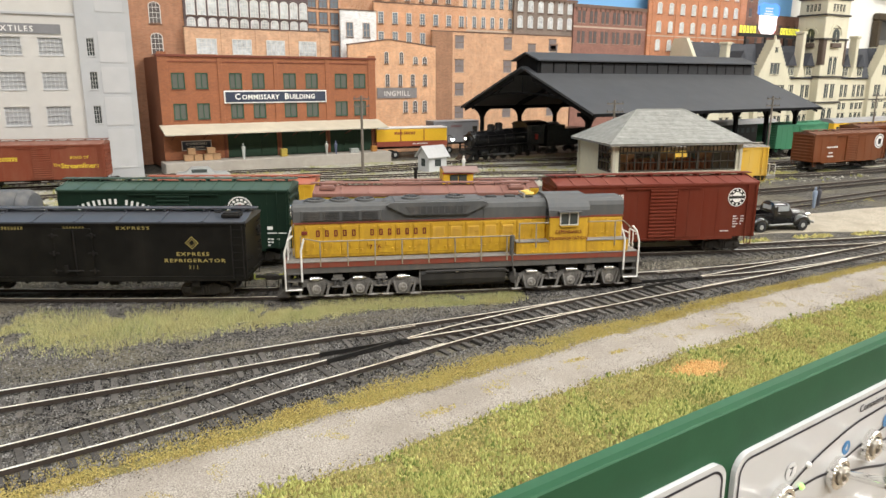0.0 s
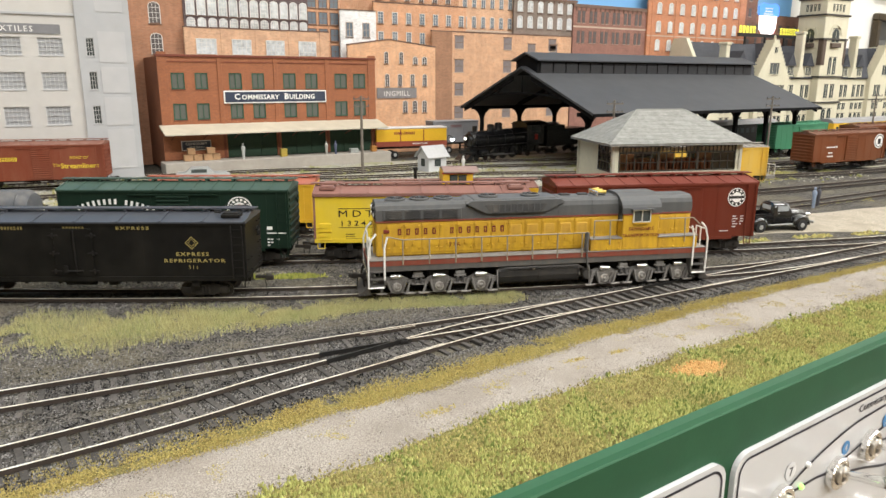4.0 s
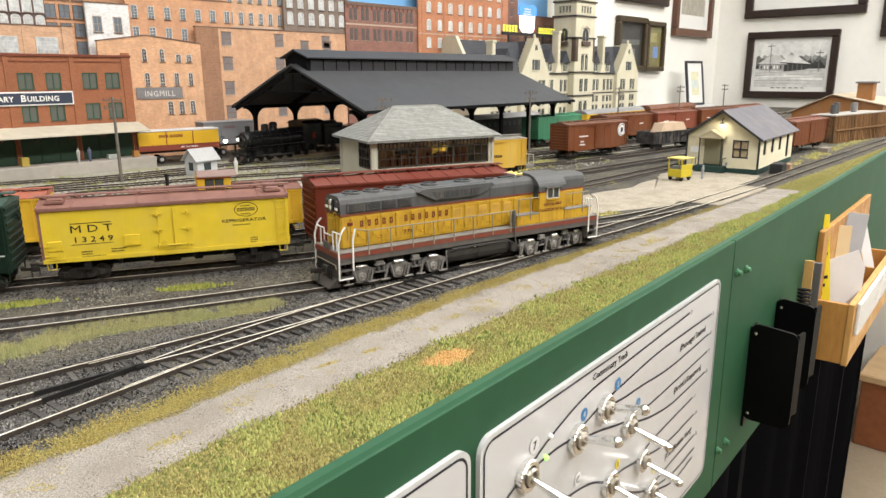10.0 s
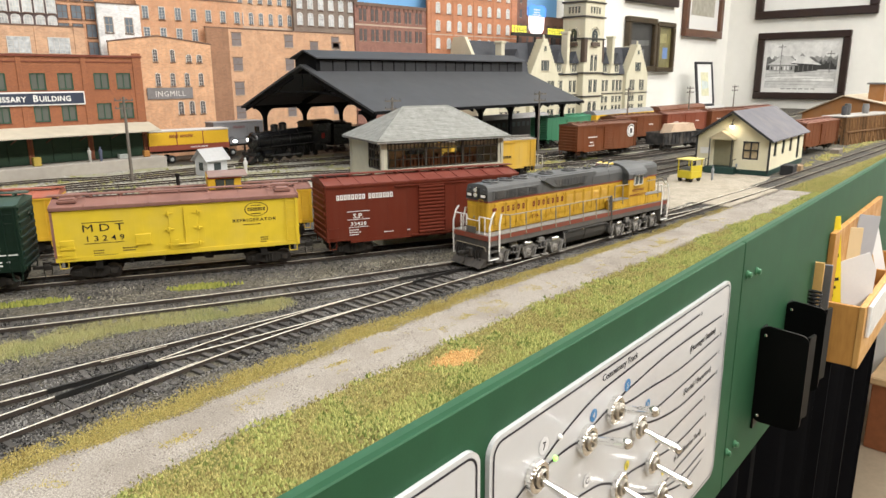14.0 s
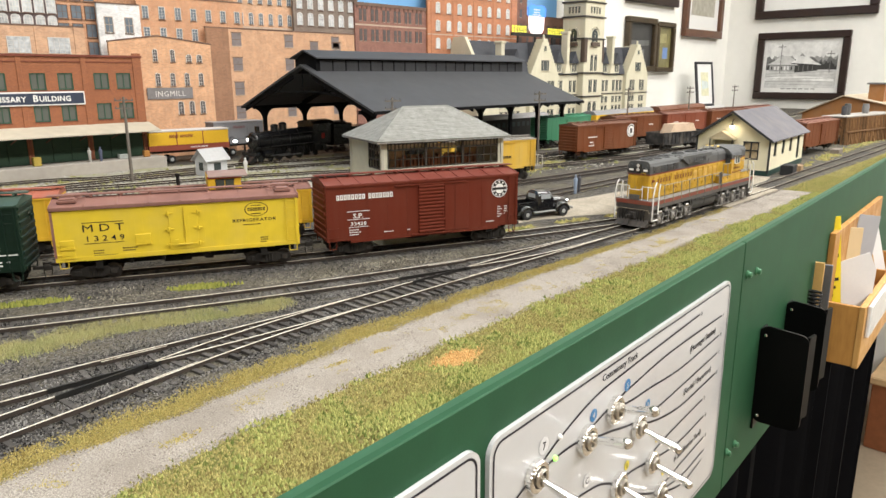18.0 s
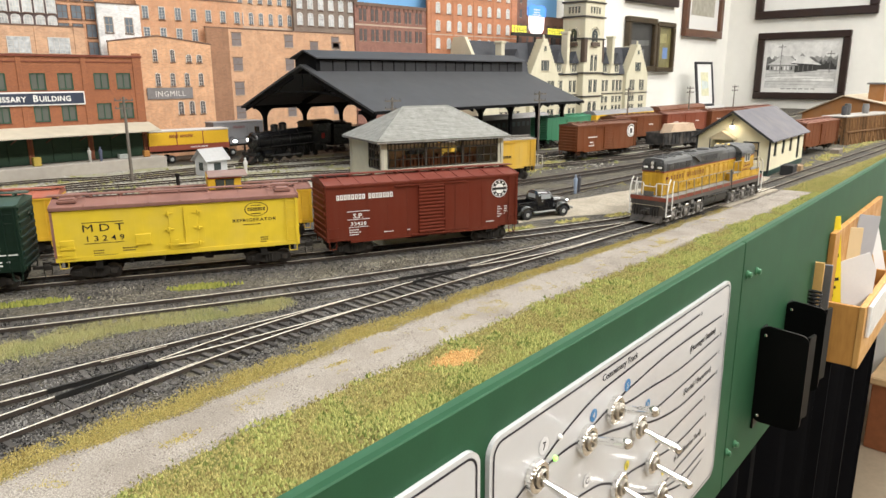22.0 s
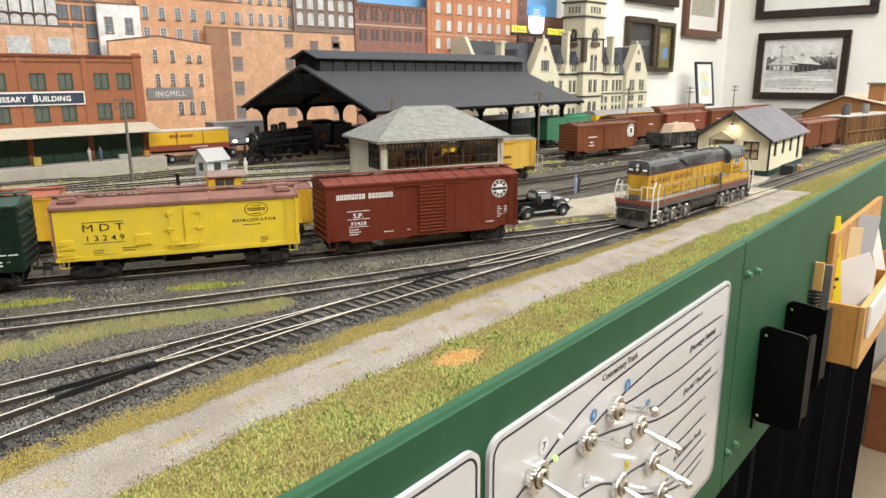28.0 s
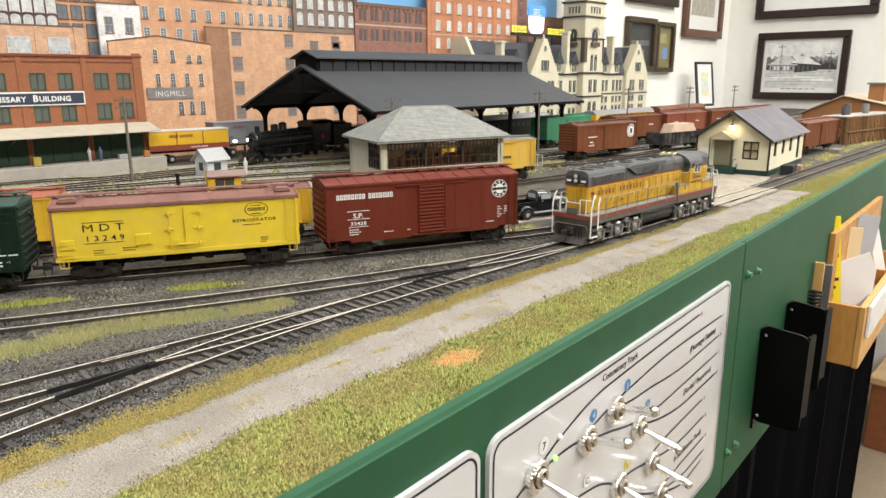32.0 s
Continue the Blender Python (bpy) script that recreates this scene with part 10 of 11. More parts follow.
def pickup(m):
    e = empty("pickup_truck", m, "glossy black rounded pickup truck parked on the dirt lot", "pickup truck")
    PB = mat("truck_black", (0.008, 0.008, 0.009), 0.16, var=0.1, coat=0.8)
    TG = mat("truck_glass", (0.34, 0.36, 0.37), 0.08)
    GREY = mat("board_gray", (0.30, 0.30, 0.29), 0.4)
    part("chassis", bx(B(), -0.0290, 0.0285, -0.0072, 0.0072, 0.0045, 0.0085, 0.0005), mat("chassis_black", (0.012, 0.012, 0.012), 0.7), e)
    part("hood", loft(B(), [arch_ring(0.0105, 0.0070, 0.0080, 0.0176, 0.45), arch_ring(0.0200, 0.0060, 0.0080, 0.0172, 0.5), arch_ring(0.0275, 0.0050, 0.0078, 0.0160, 0.55), arch_ring(0.0300, 0.0042, 0.0080, 0.0140, 0.6)]), PB, e, smooth=True)
    part("cab", loft(B(), [arch_ring(-0.0062, 0.0086, 0.0080, 0.0215, 0.30), arch_ring(-0.0050, 0.0090, 0.0075, 0.0242, 0.32), arch_ring(0.0045, 0.0090, 0.0075, 0.0244, 0.32), arch_ring(0.0085, 0.0089, 0.0075, 0.0222, 0.30), arch_ring(0.0112, 0.0088, 0.0075, 0.0180, 0.15)]), PB, e, smooth=True)
    part("windshield", prism(B(), [(0.0090, 0.0180), (0.0112, 0.0180), (0.0086, 0.0222), (0.0066, 0.0230)], 1, -0.0068, 0.0068), TG, e)
    part("rear_window", bx(B(), -0.0066, -0.0060, -0.0048, 0.0048, 0.0178, 0.0212), TG, e)
    for s in (-1, 1):
        part("side_window", prism(B(), [(-0.0030, 0.0168), (0.0078, 0.0168), (0.0068, 0.0208), (-0.0026, 0.0212)], 1, s * 0.0088, s * 0.0093), TG, e)
        part("door_handle", bx(B(), -0.0024, -0.0008, s * 0.0090, s * 0.0096, 0.0148, 0.0153), GREY, e)
        part("running_board", bx(B(), -0.0105, 0.0120, s * 0.0085, s * 0.0112, 0.0055, 0.0064, 0.0002), GREY, e)
        for x, r in ((-0.0190, 0.0076), (0.0205, 0.0082)):
            rings = []
            for y_, k in ((s * 0.0058, 1.0), (s * 0.0098, 1.0), (s * 0.0112, 0.90), (s * 0.0117, 0.74)):
                rings.append([(x + r * k * 1.05 * math.cos(a), y_, 0.0050 + r * k * math.sin(a)) for a in np.linspace(math.pi * 1.02, -0.06, 13)] + [(x + r * k * 0.55, y_, 0.0050), (x - r * k * 0.55, y_, 0.0050)])
            part("fender", loft(B(), rings), PB, e, smooth=True)
            w = part("tyre", lathe(B(), [(0.0020, s * 0.0078), (0.0046, s * 0.0082), (0.0048, s * 0.0100), (0.0046, s * 0.0118), (0.0036, s * 0.0121), (0.0022, s * 0.0119)][::s], axis=1, n=20, at=(x, 0, 0.0048)), mat("tyre_black", (0.016, 0.016, 0.016), 0.8), e, smooth=True)
            part("hub", lathe(B(), [(0.0004, s * 0.0122), (0.0016, s * 0.0121), (0.0021, s * 0.0118)][::-s], axis=1, n=12, at=(x, 0, 0.0048)), mat("hub_gray", (0.12, 0.12, 0.12), 0.4), w)
        part("headlight", lathe(B(), [(0.0004, 0.0300), (0.0016, 0.0294), (0.0019, 0.0275), (0.0012, 0.0255)], axis=0, n=14, at=(0, s * 0.0072, 0.0126)), mat("chrome", (0.8, 0.8, 0.8), 0.15, 1.0), e, smooth=True)
        part("bed_side", bx(B(), -0.0290, -0.0064, s * 0.0078, s * 0.0086, 0.0085, 0.0152, 0.0003), PB, e)
    part("tailgate", bx(B(), -0.0298, -0.0290, -0.0084, 0.0084, 0.0085, 0.0150, 0.0003), PB, e)
    part("bed_floor", bx(B(), -0.0290, -0.0064, -0.0078, 0.0078, 0.0085, 0.0092), mat("bed_gray", (0.10, 0.10, 0.10), 0.7), e)
    gr = part("grille", bx(B(), 0.0296, 0.0306, -0.0036, 0.0036, 0.0084, 0.0128, 0.0003), GREY, e)
    for k in range(4):
        part("grille_bar", bx(B(), 0.0306, 0.0309, -0.0034, 0.0034, 0.0090 + k * 0.0010, 0.0094 + k * 0.0010), mat("chrome", (0.8, 0.8, 0.8)), gr)
    part("bumper", bx(B(), 0.0314, 0.0325, -0.0105, 0.0105, 0.0056, 0.0076, 0.0004), GREY, e)


pickup(pose(0.506, 0.3555, -0.0030, 0, 0, -17))

# shanty, poles, figures, small things
sht = empty("yard_shanty", pose(0.440, 0.808, -0.0036, 0, 0, 8), "small white switchman's shanty with pale roof", "shanty")
WSH = mat("shanty_white", (0.52, 0.53, 0.54), 0.7, var=0.08, scale=200)
bm = B()
prism(bm, [(0.0, 0.0), (0.024, 0.0), (0.024, 0.0215), (0.012, 0.033), (0.0, 0.0215)], 0, 0.0, 0.030)
part("wall", bm, WSH, sht)
bm = B()
prism(bm, [(-0.003, 0.0190), (-0.003, 0.0203), (0.012, 0.0348), (0.012, 0.0332)], 0, -0.004, 0.034)
prism(bm, [(0.027, 0.0190), (0.027, 0.0203), (0.012, 0.0348), (0.012, 0.0332)], 0, -0.004, 0.034)
part("roof", bm, mat("shanty_roof", (0.42, 0.42, 0.42), 0.8, var=0.1), sht)
part("window", bx(B(), -0.0006, 0.0, 0.008, 0.016, 0.008, 0.018), GLASSD, sht)
part("window", bx(B(), 0.010, 0.020, -0.0006, 0.0, 0.008, 0.017), GLASSD, sht)


def pole(x, y, hgt, arms=2, label="gray-brown wooden line pole with crossarms", turn=-20, arm=0.010, thick=0.0016):
    e = empty("telegraph_pole", pose(x, y, -0.0036, 0, 0, turn), label, "pole", "telegraph poles")
    PW = mat("pole_wood", (0.15, 0.13, 0.11), 0.85, var=0.2, scale=300)
    part("shaft", cyl(B(), (0, 0, 0), (0, 0, hgt), thick, thick * 0.7, n=10), PW, e)
    for k in range(arms):
        z = hgt - 0.004 - k * 0.009
        a = part("crossarm", bx(B(), -arm, arm, -0.0022, -0.0010, z - 0.0007, z + 0.0007), PW, e)
        for i in range(4):
            xx = -arm * 0.9 + i * arm * 0.6
            part("insulator", cyl(B(), (xx, -0.0016, z + 0.0007), (xx, -0.0016, z + 0.0028), 0.0006, n=6), mat("insulator_gray", (0.10, 0.10, 0.10), 0.4), a)


pole(0.357, 0.835, 0.100, 2, thick=0.0021)
pole(0.562, 0.600, 0.0984, 2)
pole(0.852, 0.600, 0.1002, 2)
pole(1.224, 0.660, 0.0991, 2)
pole(1.493, 0.660, 0.0980, 2)
pole(1.743, 0.660, 0.0977, 2)


def figure(x, y, z, hgt, col, label, turn=0, group="model figures"):
    """A small painted miniature, one plain shape."""
    bm = B()
    s = hgt / 0.020
    lathe(bm, [(0.0016 * s, 0.0), (0.0019 * s, 0.006 * s), (0.0021 * s, 0.010 * s), (0.0028 * s, 0.0145 * s), (0.0020 * s, 0.0163 * s), (0.0008 * s, 0.0170 * s), (0.0013 * s, 0.0182 * s), (0.0013 * s, 0.0192 * s), (0.0006 * s, 0.0200 * s)], axis=2, n=12)
    ob = part("figurine", bm, mat("figure_%d" % int(sum(col) * 1000), col, 0.7, var=0.3, scale=400), smooth=True)
    ob.matrix_world = pose(x, y, z, 0, 0, turn) @ Matrix.Diagonal((1, 0.75, 1, 1))
    tagged(ob, label, "figurine", group)


figure(0.632, 0.396, -0.0030, 0.0205, (0.20, 0.25, 0.33), "painted miniature in blue overalls on the dirt lot")
figure(0.644, 0.399, -0.0030, 0.0200, (0.05, 0.05, 0.06), "painted miniature in dark clothes on the dirt lot")
figure(0.358, 0.958, 0.0112, 0.019, (0.34, 0.33, 0.30), "painted miniature in pale shirt on the platform")
figure(0.372, 0.958, 0.0112, 0.019, (0.08, 0.09, 0.14), "painted miniature in navy coat on the platform")
figure(0.240, 0.962, 0.0112, 0.021, (0.40, 0.42, 0.40), "painted miniature in white leaning at the platform door")
figure(0.487, 0.797, -0.0036, 0.0215, (0.55, 0.54, 0.52), "painted miniature in white beside the shanty")
figure(0.902, 0.330, -0.0036, 0.0165, (0.22, 0.26, 0.32), "painted miniature in blue beside the depot porch")
figure(0.822, 0.328, -0.0030, 0.0175, (0.24, 0.25, 0.27), "painted miniature in gray behind the speeder")


def crate(x, y, z, sx, sy, sz, col, name, label, group="", turn=0):
    ob = empty(name, pose(x, y, z, 0, 0, turn), label, name.replace("_", " "), group)
    m = mat("%s_%d" % (name, int(col[0] * 1000)), col, 0.8, var=0.2, scale=300)
    part("box", bx(B(), -sx / 2, sx / 2, -sy / 2, sy / 2, 0, sz, 0.0003), m, ob)
    for k in range(3):
        part("slat", bx(B(), -sx / 2 - 0.0004, sx / 2 + 0.0004, -sy / 2 - 0.0005, -sy / 2, sz * (0.08 + 0.33 * k), sz * (0.25 + 0.33 * k)), m, ob)


for i, (dx, dz, w_) in enumerate(((0.0, 0.0, 0.011), (0.012, 0.0, 0.010), (0.025, 0.0, 0.011), (0.004, 0.0085, 0.009), (0.029, 0.0085, 0.010), (0.036, 0.0, 0.009))):
    crate(0.170 + dx, 0.972, 0.0112 + dz, w_, 0.008, 0.0082, (0.46, 0.29, 0.16), "crate", "tan wooden crate stacked on the platform", "platform crates")
crate(0.297, 0.966, 0.0112, 0.008, 0.008, 0.0110, (0.40, 0.30, 0.06), "hand_cart", "yellow hand cart loaded with sacks on the platform")
crate(0.404, 0.966, 0.0112, 0.012, 0.007, 0.0062, (0.34, 0.36, 0.34), "crate", "gray crate on the platform")
crate(0.436, 0.966, 0.0112, 0.007, 0.007, 0.0085, (0.40, 0.19, 0.05), "crate", "orange crate on the platform")
crate(0.935, 0.278, -0.0032, 0.024, 0.014, 0.0125, (0.025, 0.025, 0.027), "coal_box", "black coal box beside the depot wall", turn=5)
crate(0.972, 0.279, -0.0032, 0.020, 0.011, 0.0085, (0.30, 0.20, 0.11), "crate", "weathered wooden crates beside the depot", turn=8)
crate(1.235, 0.300, -0.0032, 0.030, 0.012, 0.0075, (0.22, 0.19, 0.16), "pile", "weathered gray timber pile near the brown boxcar", turn=3)

# yellow speeder
spd = empty("speeder", pose(0.797, 0.345, -0.0030, 0, 0, -12), "bright yellow track speeder parked before the depot", "speeder")
YS = mat("speeder_yellow", (0.55, 0.44, 0.03), 0.45, var=0.08)
bm = B()
bx(bm, -0.013, 0.013, -0.012, 0.012, 0.0045, 0.0130, 0.0008)
bx(bm, -0.013, 0.013, -0.012, -0.010, 0.0130, 0.0190, 0.0005)
part("body", bm, YS, spd)
for x in (-0.012, 0.012):
    for y in (-0.011, 0.011):
        part("post", bx(B(), x - 0.0007, x + 0.0007, y - 0.0007, y + 0.0007, 0.0130, 0.0250), YS, spd)
part("roof", bx(B(), -0.0145, 0.0145, -0.0135, 0.0135, 0.0250, 0.0266, 0.0006), mat("speeder_roof", (0.62, 0.52, 0.16), 0.5), spd)
part("seat", bx(B(), -0.006, 0.006, -0.009, 0.009, 0.0130, 0.0165), mat("seat_gray", (0.20, 0.21, 0.22), 0.7), spd)
for x in (-0.009, 0.009):
    for s in (-1, 1):
        part("wheel", lathe(B(), [(0.001, s * 0.0085), (0.0040, s * 0.0087), (0.0040, s * 0.0100), (0.001, s * 0.0102)][::s], axis=1, n=16, at=(x, 0, 0.0040)), BLACK, spd)

for ob in spd.children_recursive:
    ob.data.transform(Matrix.Diagonal((0.80, 0.80, 1.02, 1.0)))

# gray roof of a parked car near the mill
car2 = empty("parked_sedan", pose(0.160, 0.85, -0.0036, 0, 0, -14), "pale gray rounded sedan parked near the mill", "car")
SG = mat("sedan_gray", (0.42, 0.44, 0.44), 0.3, var=0.06, coat=0.3)
bm = B()
prism(bm, [(-0.030, 0.006), (0.030, 0.006), (0.031, 0.011), (0.026, 0.0145), (-0.027, 0.0150), (-0.031, 0.011)], 1, -0.0098, 0.0098)
part("body", bm, SG, car2)
bm = B()
prism(bm, [(-0.020, 0.0145), (0.013, 0.0145), (0.006, 0.0205), (-0.012, 0.0208)], 1, -0.0085, 0.0085)
part("cabin", bm, SG, car2)
part("window", bx(B(), -0.012, 0.005, -0.0088, -0.0084, 0.0152, 0.0192), GLASSD, car2)
for x in (-0.018, 0.019):
    for s in (-1, 1):
        part("wheel", lathe(B(), [(0.001, s * 0.0080), (0.0041, s * 0.0082), (0.0041, s * 0.0102), (0.001, s * 0.0104)][::s], axis=1, n=16, at=(x, 0, 0.0041)), mat("tyre_black", (0.02, 0.02, 0.02)), car2)

# ---------- control panel on the fascia ----------
def on_fascia(u, w, out=0.0):
    """A place on the fascia's face, out metres before it."""
    a = math.radians(FA)
    return (u * math.cos(a) + (0.004 + out) * math.sin(a), 0.1475 + u * math.sin(a) - (0.004 + out) * math.cos(a), w)


PANELW = mat("panel_white", (0.53, 0.535, 0.54), 0.25, var=0.03, scale=60, coat=0.5)
INK = mat("panel_ink", (0.012, 0.012, 0.022), 0.4)
FM = pose(0, 0.1475, 0, 0, 0, FA)


def rounded(u0, u1, w0, w1, r, n=6):
    pts = []
    for cu, cw, a0 in ((u1 - r, w1 - r, 0), (u0 + r, w1 - r, 90), (u0 + r, w0 + r, 180), (u1 - r, w0 + r, 270)):
        pts += [(cu + r * math.cos(math.radians(a0 + 90 * k / n)), cw + r * math.sin(math.radians(a0 + 90 * k / n))) for k in range(n + 1)]
    return pts


def ribbon_line(bm, pts, wdt, y):
    keep = [pts[0]]
    for p in pts[1:]:
        if math.hypot(p[0] - keep[-1][0], p[1] - keep[-1][1]) > 1e-5:
            keep.append(p)
    rows = []
    for i in range(len(keep)):
        p, q = keep[max(i - 1, 0)], keep[min(i + 1, len(keep) - 1)]
        L = math.hypot(q[0] - p[0], q[1] - p[1])
        nx, nz = -(q[1] - p[1]) / L * wdt / 2, (q[0] - p[0]) / L * wdt / 2
        a, b = keep[i]
        rows.append((bm.verts.new((a - nx, y, b - nz)), bm.verts.new((a + nx, y, b + nz))))
    for p, q in zip(rows, rows[1:]):
        bm.faces.new((p[0], q[0], q[1], p[1]))


def smooth_line(pts):
    line, arcs = spline(pts, 0.004)
    return [(p.x, p.y) for p in line]


def control_panel(u0, u1, w0, w1, label):
    p = empty("control_panel", FM, label, "control panel", "control panels")
    bm = B()
    prism(bm, rounded(u0, u1, w0, w1, 0.008), 1, -0.0062, -0.0041)
    part("plate", bm, PANELW, p, "glossy white panel sheet")
    bm = B()
    out_ = rounded(u0 + 0.0026, u1 - 0.0026, w0 + 0.0026, w1 - 0.0026, 0.0062)
    ribbon_line(bm, out_ + out_[:1], 0.0011, -0.0064)
    part("border_line", bm, INK, p)
    return p


PANEL_LINES = [
    [(0.1986, -0.0560), (0.223, -0.0475), (0.2447, -0.0391), (0.2761, -0.0318), (0.3096, -0.0298), (0.416, -0.0276)],
    [(0.2682, -0.0480), (0.2850, -0.0450), (0.2973, -0.0430), (0.3284, -0.0405), (0.3739, -0.0385), (0.4603, -0.0404)],
    [(0.2973, -0.0457), (0.3189, -0.0495), (0.3445, -0.0513), (0.3908, -0.055), (0.4583, -0.0541)],
    [(0.2682, -0.0520), (0.2967, -0.0580), (0.3209, -0.0642), (0.351, -0.0677), (0.3757, -0.0682), (0.4582, -0.0669)],
    [(0.3285, -0.0681), (0.3605, -0.0769), (0.3916, -0.0817), (0.4154, -0.0822), (0.4575, -0.0818)],
    [(0.223, -0.0490), (0.2332, -0.0479), (0.253, -0.0478), (0.2682, -0.05)],
    [(0.3400, -0.0985), (0.3719, -0.0946), (0.4359, -0.0930)],
    [(0.3507, -0.1001), (0.3923, -0.1075), (0.4417, -0.1076)],
    [(0.3675, -0.1282), (0.3957, -0.1265), (0.4458, -0.1251)],
    [(0.3675, -0.1300), (0.4084, -0.1433), (0.4455, -0.1424)],
    [(0.2000, -0.0700), (0.2400, -0.0760), (0.2841, -0.0831), (0.3075, -0.093), (0.3265, -0.0949), (0.3507, -0.1001)],
    [(0.3078, -0.0962), (0.3349, -0.1133), (0.3675, -0.1282), (0.4071, -0.1364), (0.4485, -0.1363)],
]
cp = control_panel(0.1905, 0.4760, -0.1680, -0.0180, "white track-diagram control panel with steel toggle switches")
for ln in PANEL_LINES:
    bm = B()
    ribbon_line(bm, smooth_line(ln), 0.0013, -0.0065)
    part("track_line", bm, INK, cp)
for body, u, w, sz in (("Commissary Track", 0.3040, -0.0264, 0.0052), ("(Passenger Station)", 0.4270, -0.0494, 0.0060), ("(Arrival / Departure)", 0.4230, -0.0764, 0.0058),
                       ("(Classification Yard)", 0.4150, -0.1194, 0.0058), ("1", 0.4640, -0.0420, 0.004), ("2", 0.4620, -0.0556, 0.004), ("2", 0.4195, -0.0292, 0.004),
                       ("1", 0.4615, -0.0684, 0.004), ("2", 0.4605, -0.0833, 0.004), ("1", 0.4400, -0.0945, 0.004), ("2", 0.4455, -0.1090, 0.004), ("3", 0.4495, -0.1265, 0.004)):
    text(body, sz, pose(u, -0.00655, w, 90, 0, 0), INK, cp)
BLUEP = mat("panel_blue", (0.05, 0.20, 0.42), 0.35)
YELLP = mat("panel_yellow", (0.75, 0.62, 0.05), 0.35)
GRAYP = mat("panel_label_gray", (0.60, 0.60, 0.60), 0.35)
for u, w, r, m_, ch in ((0.2764, -0.0410, 0.0034, BLUEP, "4"), (0.3136, -0.0385, 0.0034, BLUEP, "5"), (0.3423, -0.0605, 0.0030, BLUEP, "3"), (0.2305, -0.0370, 0.0040, GRAYP, "7"),
                        (0.2727, -0.0745, 0.0036, GRAYP, "C"), (0.3193, -0.0880, 0.0028, YELLP, "2"), (0.3600, -0.0895, 0.0022, YELLP, "1"), (0.3740, -0.1180, 0.0022, YELLP, "1")):
    bm = B()
    disc(bm, u, -0.00652, w, r, n=20)
    d_ = part("number_disc", bm, m_, cp)
    text(ch, r * 1.35, pose(u, -0.0067, w - r * 0.48, 90, 0, 0), PANELW if m_ is BLUEP else INK, d_)
for u, w, c_ in ((0.2440, -0.0385, WHITEP), (0.2405, -0.0475, mat("green_led", (0.35, 0.9, 0.15), 0.3, emit=1.5))):
    part("indicator", lathe(B(), [(0.0014, 0.0), (0.0013, 0.001), (0.0006, 0.0016)], axis=2, n=10), c_, cp).matrix_basis = pose(u, -0.0062, w, 90, 0, 0)
cp2 = control_panel(-0.260, 0.1845, -0.1680, -0.0165, "white neighbouring control panel sheet on the fascia")
bm = B()
ribbon_line(bm, [(-0.10, -0.052), (0.05, -0.043), (0.135, -0.0375)], 0.0013, -0.0065)
part("track_line", bm, INK, cp2)
CHROME = mat("polished_steel", (0.86, 0.85, 0.82), 0.2, 1.0, var=0.05)
BRASSY = mat("worn_bushing", (0.66, 0.62, 0.56), 0.28, 1.0, var=0.1)


def toggle(u, w, up, k=1.0):
    t = empty("toggle_switch", Matrix.Translation(on_fascia(u, w, 0.0022)) @ pose(0, 0, 0, 90, 0, FA), "chrome bat-handle toggle switch with knurled nut", "toggle switch", "panel toggle switches")
    bm = B()
    n, r = 52, 0.0075 * k
    ring = []
    for z, rr in ((0.0, 0.96), (0.0004, 1.0), (0.0030, 1.0), (0.0036, 0.93)):
        ring.append([bm.verts.new((r * rr * (1 if i % 2 else (0.94 if 0.95 < rr else 0.98)) * math.cos(2 * math.pi * i / n), r * rr * (1 if i % 2 else 0.94) * math.sin(2 * math.pi * i / n), z)) for i in range(n)])
    inner = [bm.verts.new((r * 0.66 * math.cos(2 * math.pi * i / n), r * 0.66 * math.sin(2 * math.pi * i / n), 0.0036)) for i in range(n)]
    deep = [bm.verts.new((r * 0.62 * math.cos(2 * math.pi * i / n), r * 0.62 * math.sin(2 * math.pi * i / n), 0.0010)) for i in range(n)]
    ring += [inner, deep]
    for a, b in zip(ring, ring[1:]):
        for i in range(n):
            j = (i + 1) % n
            bm.faces.new((a[i], a[j], b[j], b[i]))
    part("knurled_nut", bm, CHROME, t)
    bm = B()
    lathe(bm, [(0.0043 * k, 0.0), (0.0043 * k, 0.0050), (0.0036 * k, 0.0056), (0.0028 * k, 0.0050), (0.0026 * k, 0.0030)], axis=2, n=20)
    part("bushing", bm, BRASSY, t)
    tilt = Matrix.Rotation(radians(-17 if up else 15), 4, "X") @ Matrix.Rotation(radians(-8 if up else 2), 4, "Y")
    bm = B()
    lathe(bm, [(0.0014 * k, 0.002), (0.0016 * k, 0.006), (0.0022 * k, 0.016), (0.0027 * k, 0.0235), (0.0026 * k, 0.0252), (0.0018 * k, 0.0264), (0.0006 * k, 0.0268)], axis=2, n=16)
    lv = part("lever", bm, CHROME, t, smooth=True)
    lv.matrix_basis = tilt


for u, w, up in ((0.223, -0.0475, False), (0.2682, -0.050, True), (0.2973, -0.0457, True), (0.3285, -0.0681, False), (0.3507, -0.1001, False), (0.3075, -0.0937, False), (0.3675, -0.1282, False)):
    toggle(u, w, up, 0.9 if u > 0.32 else 1.0)

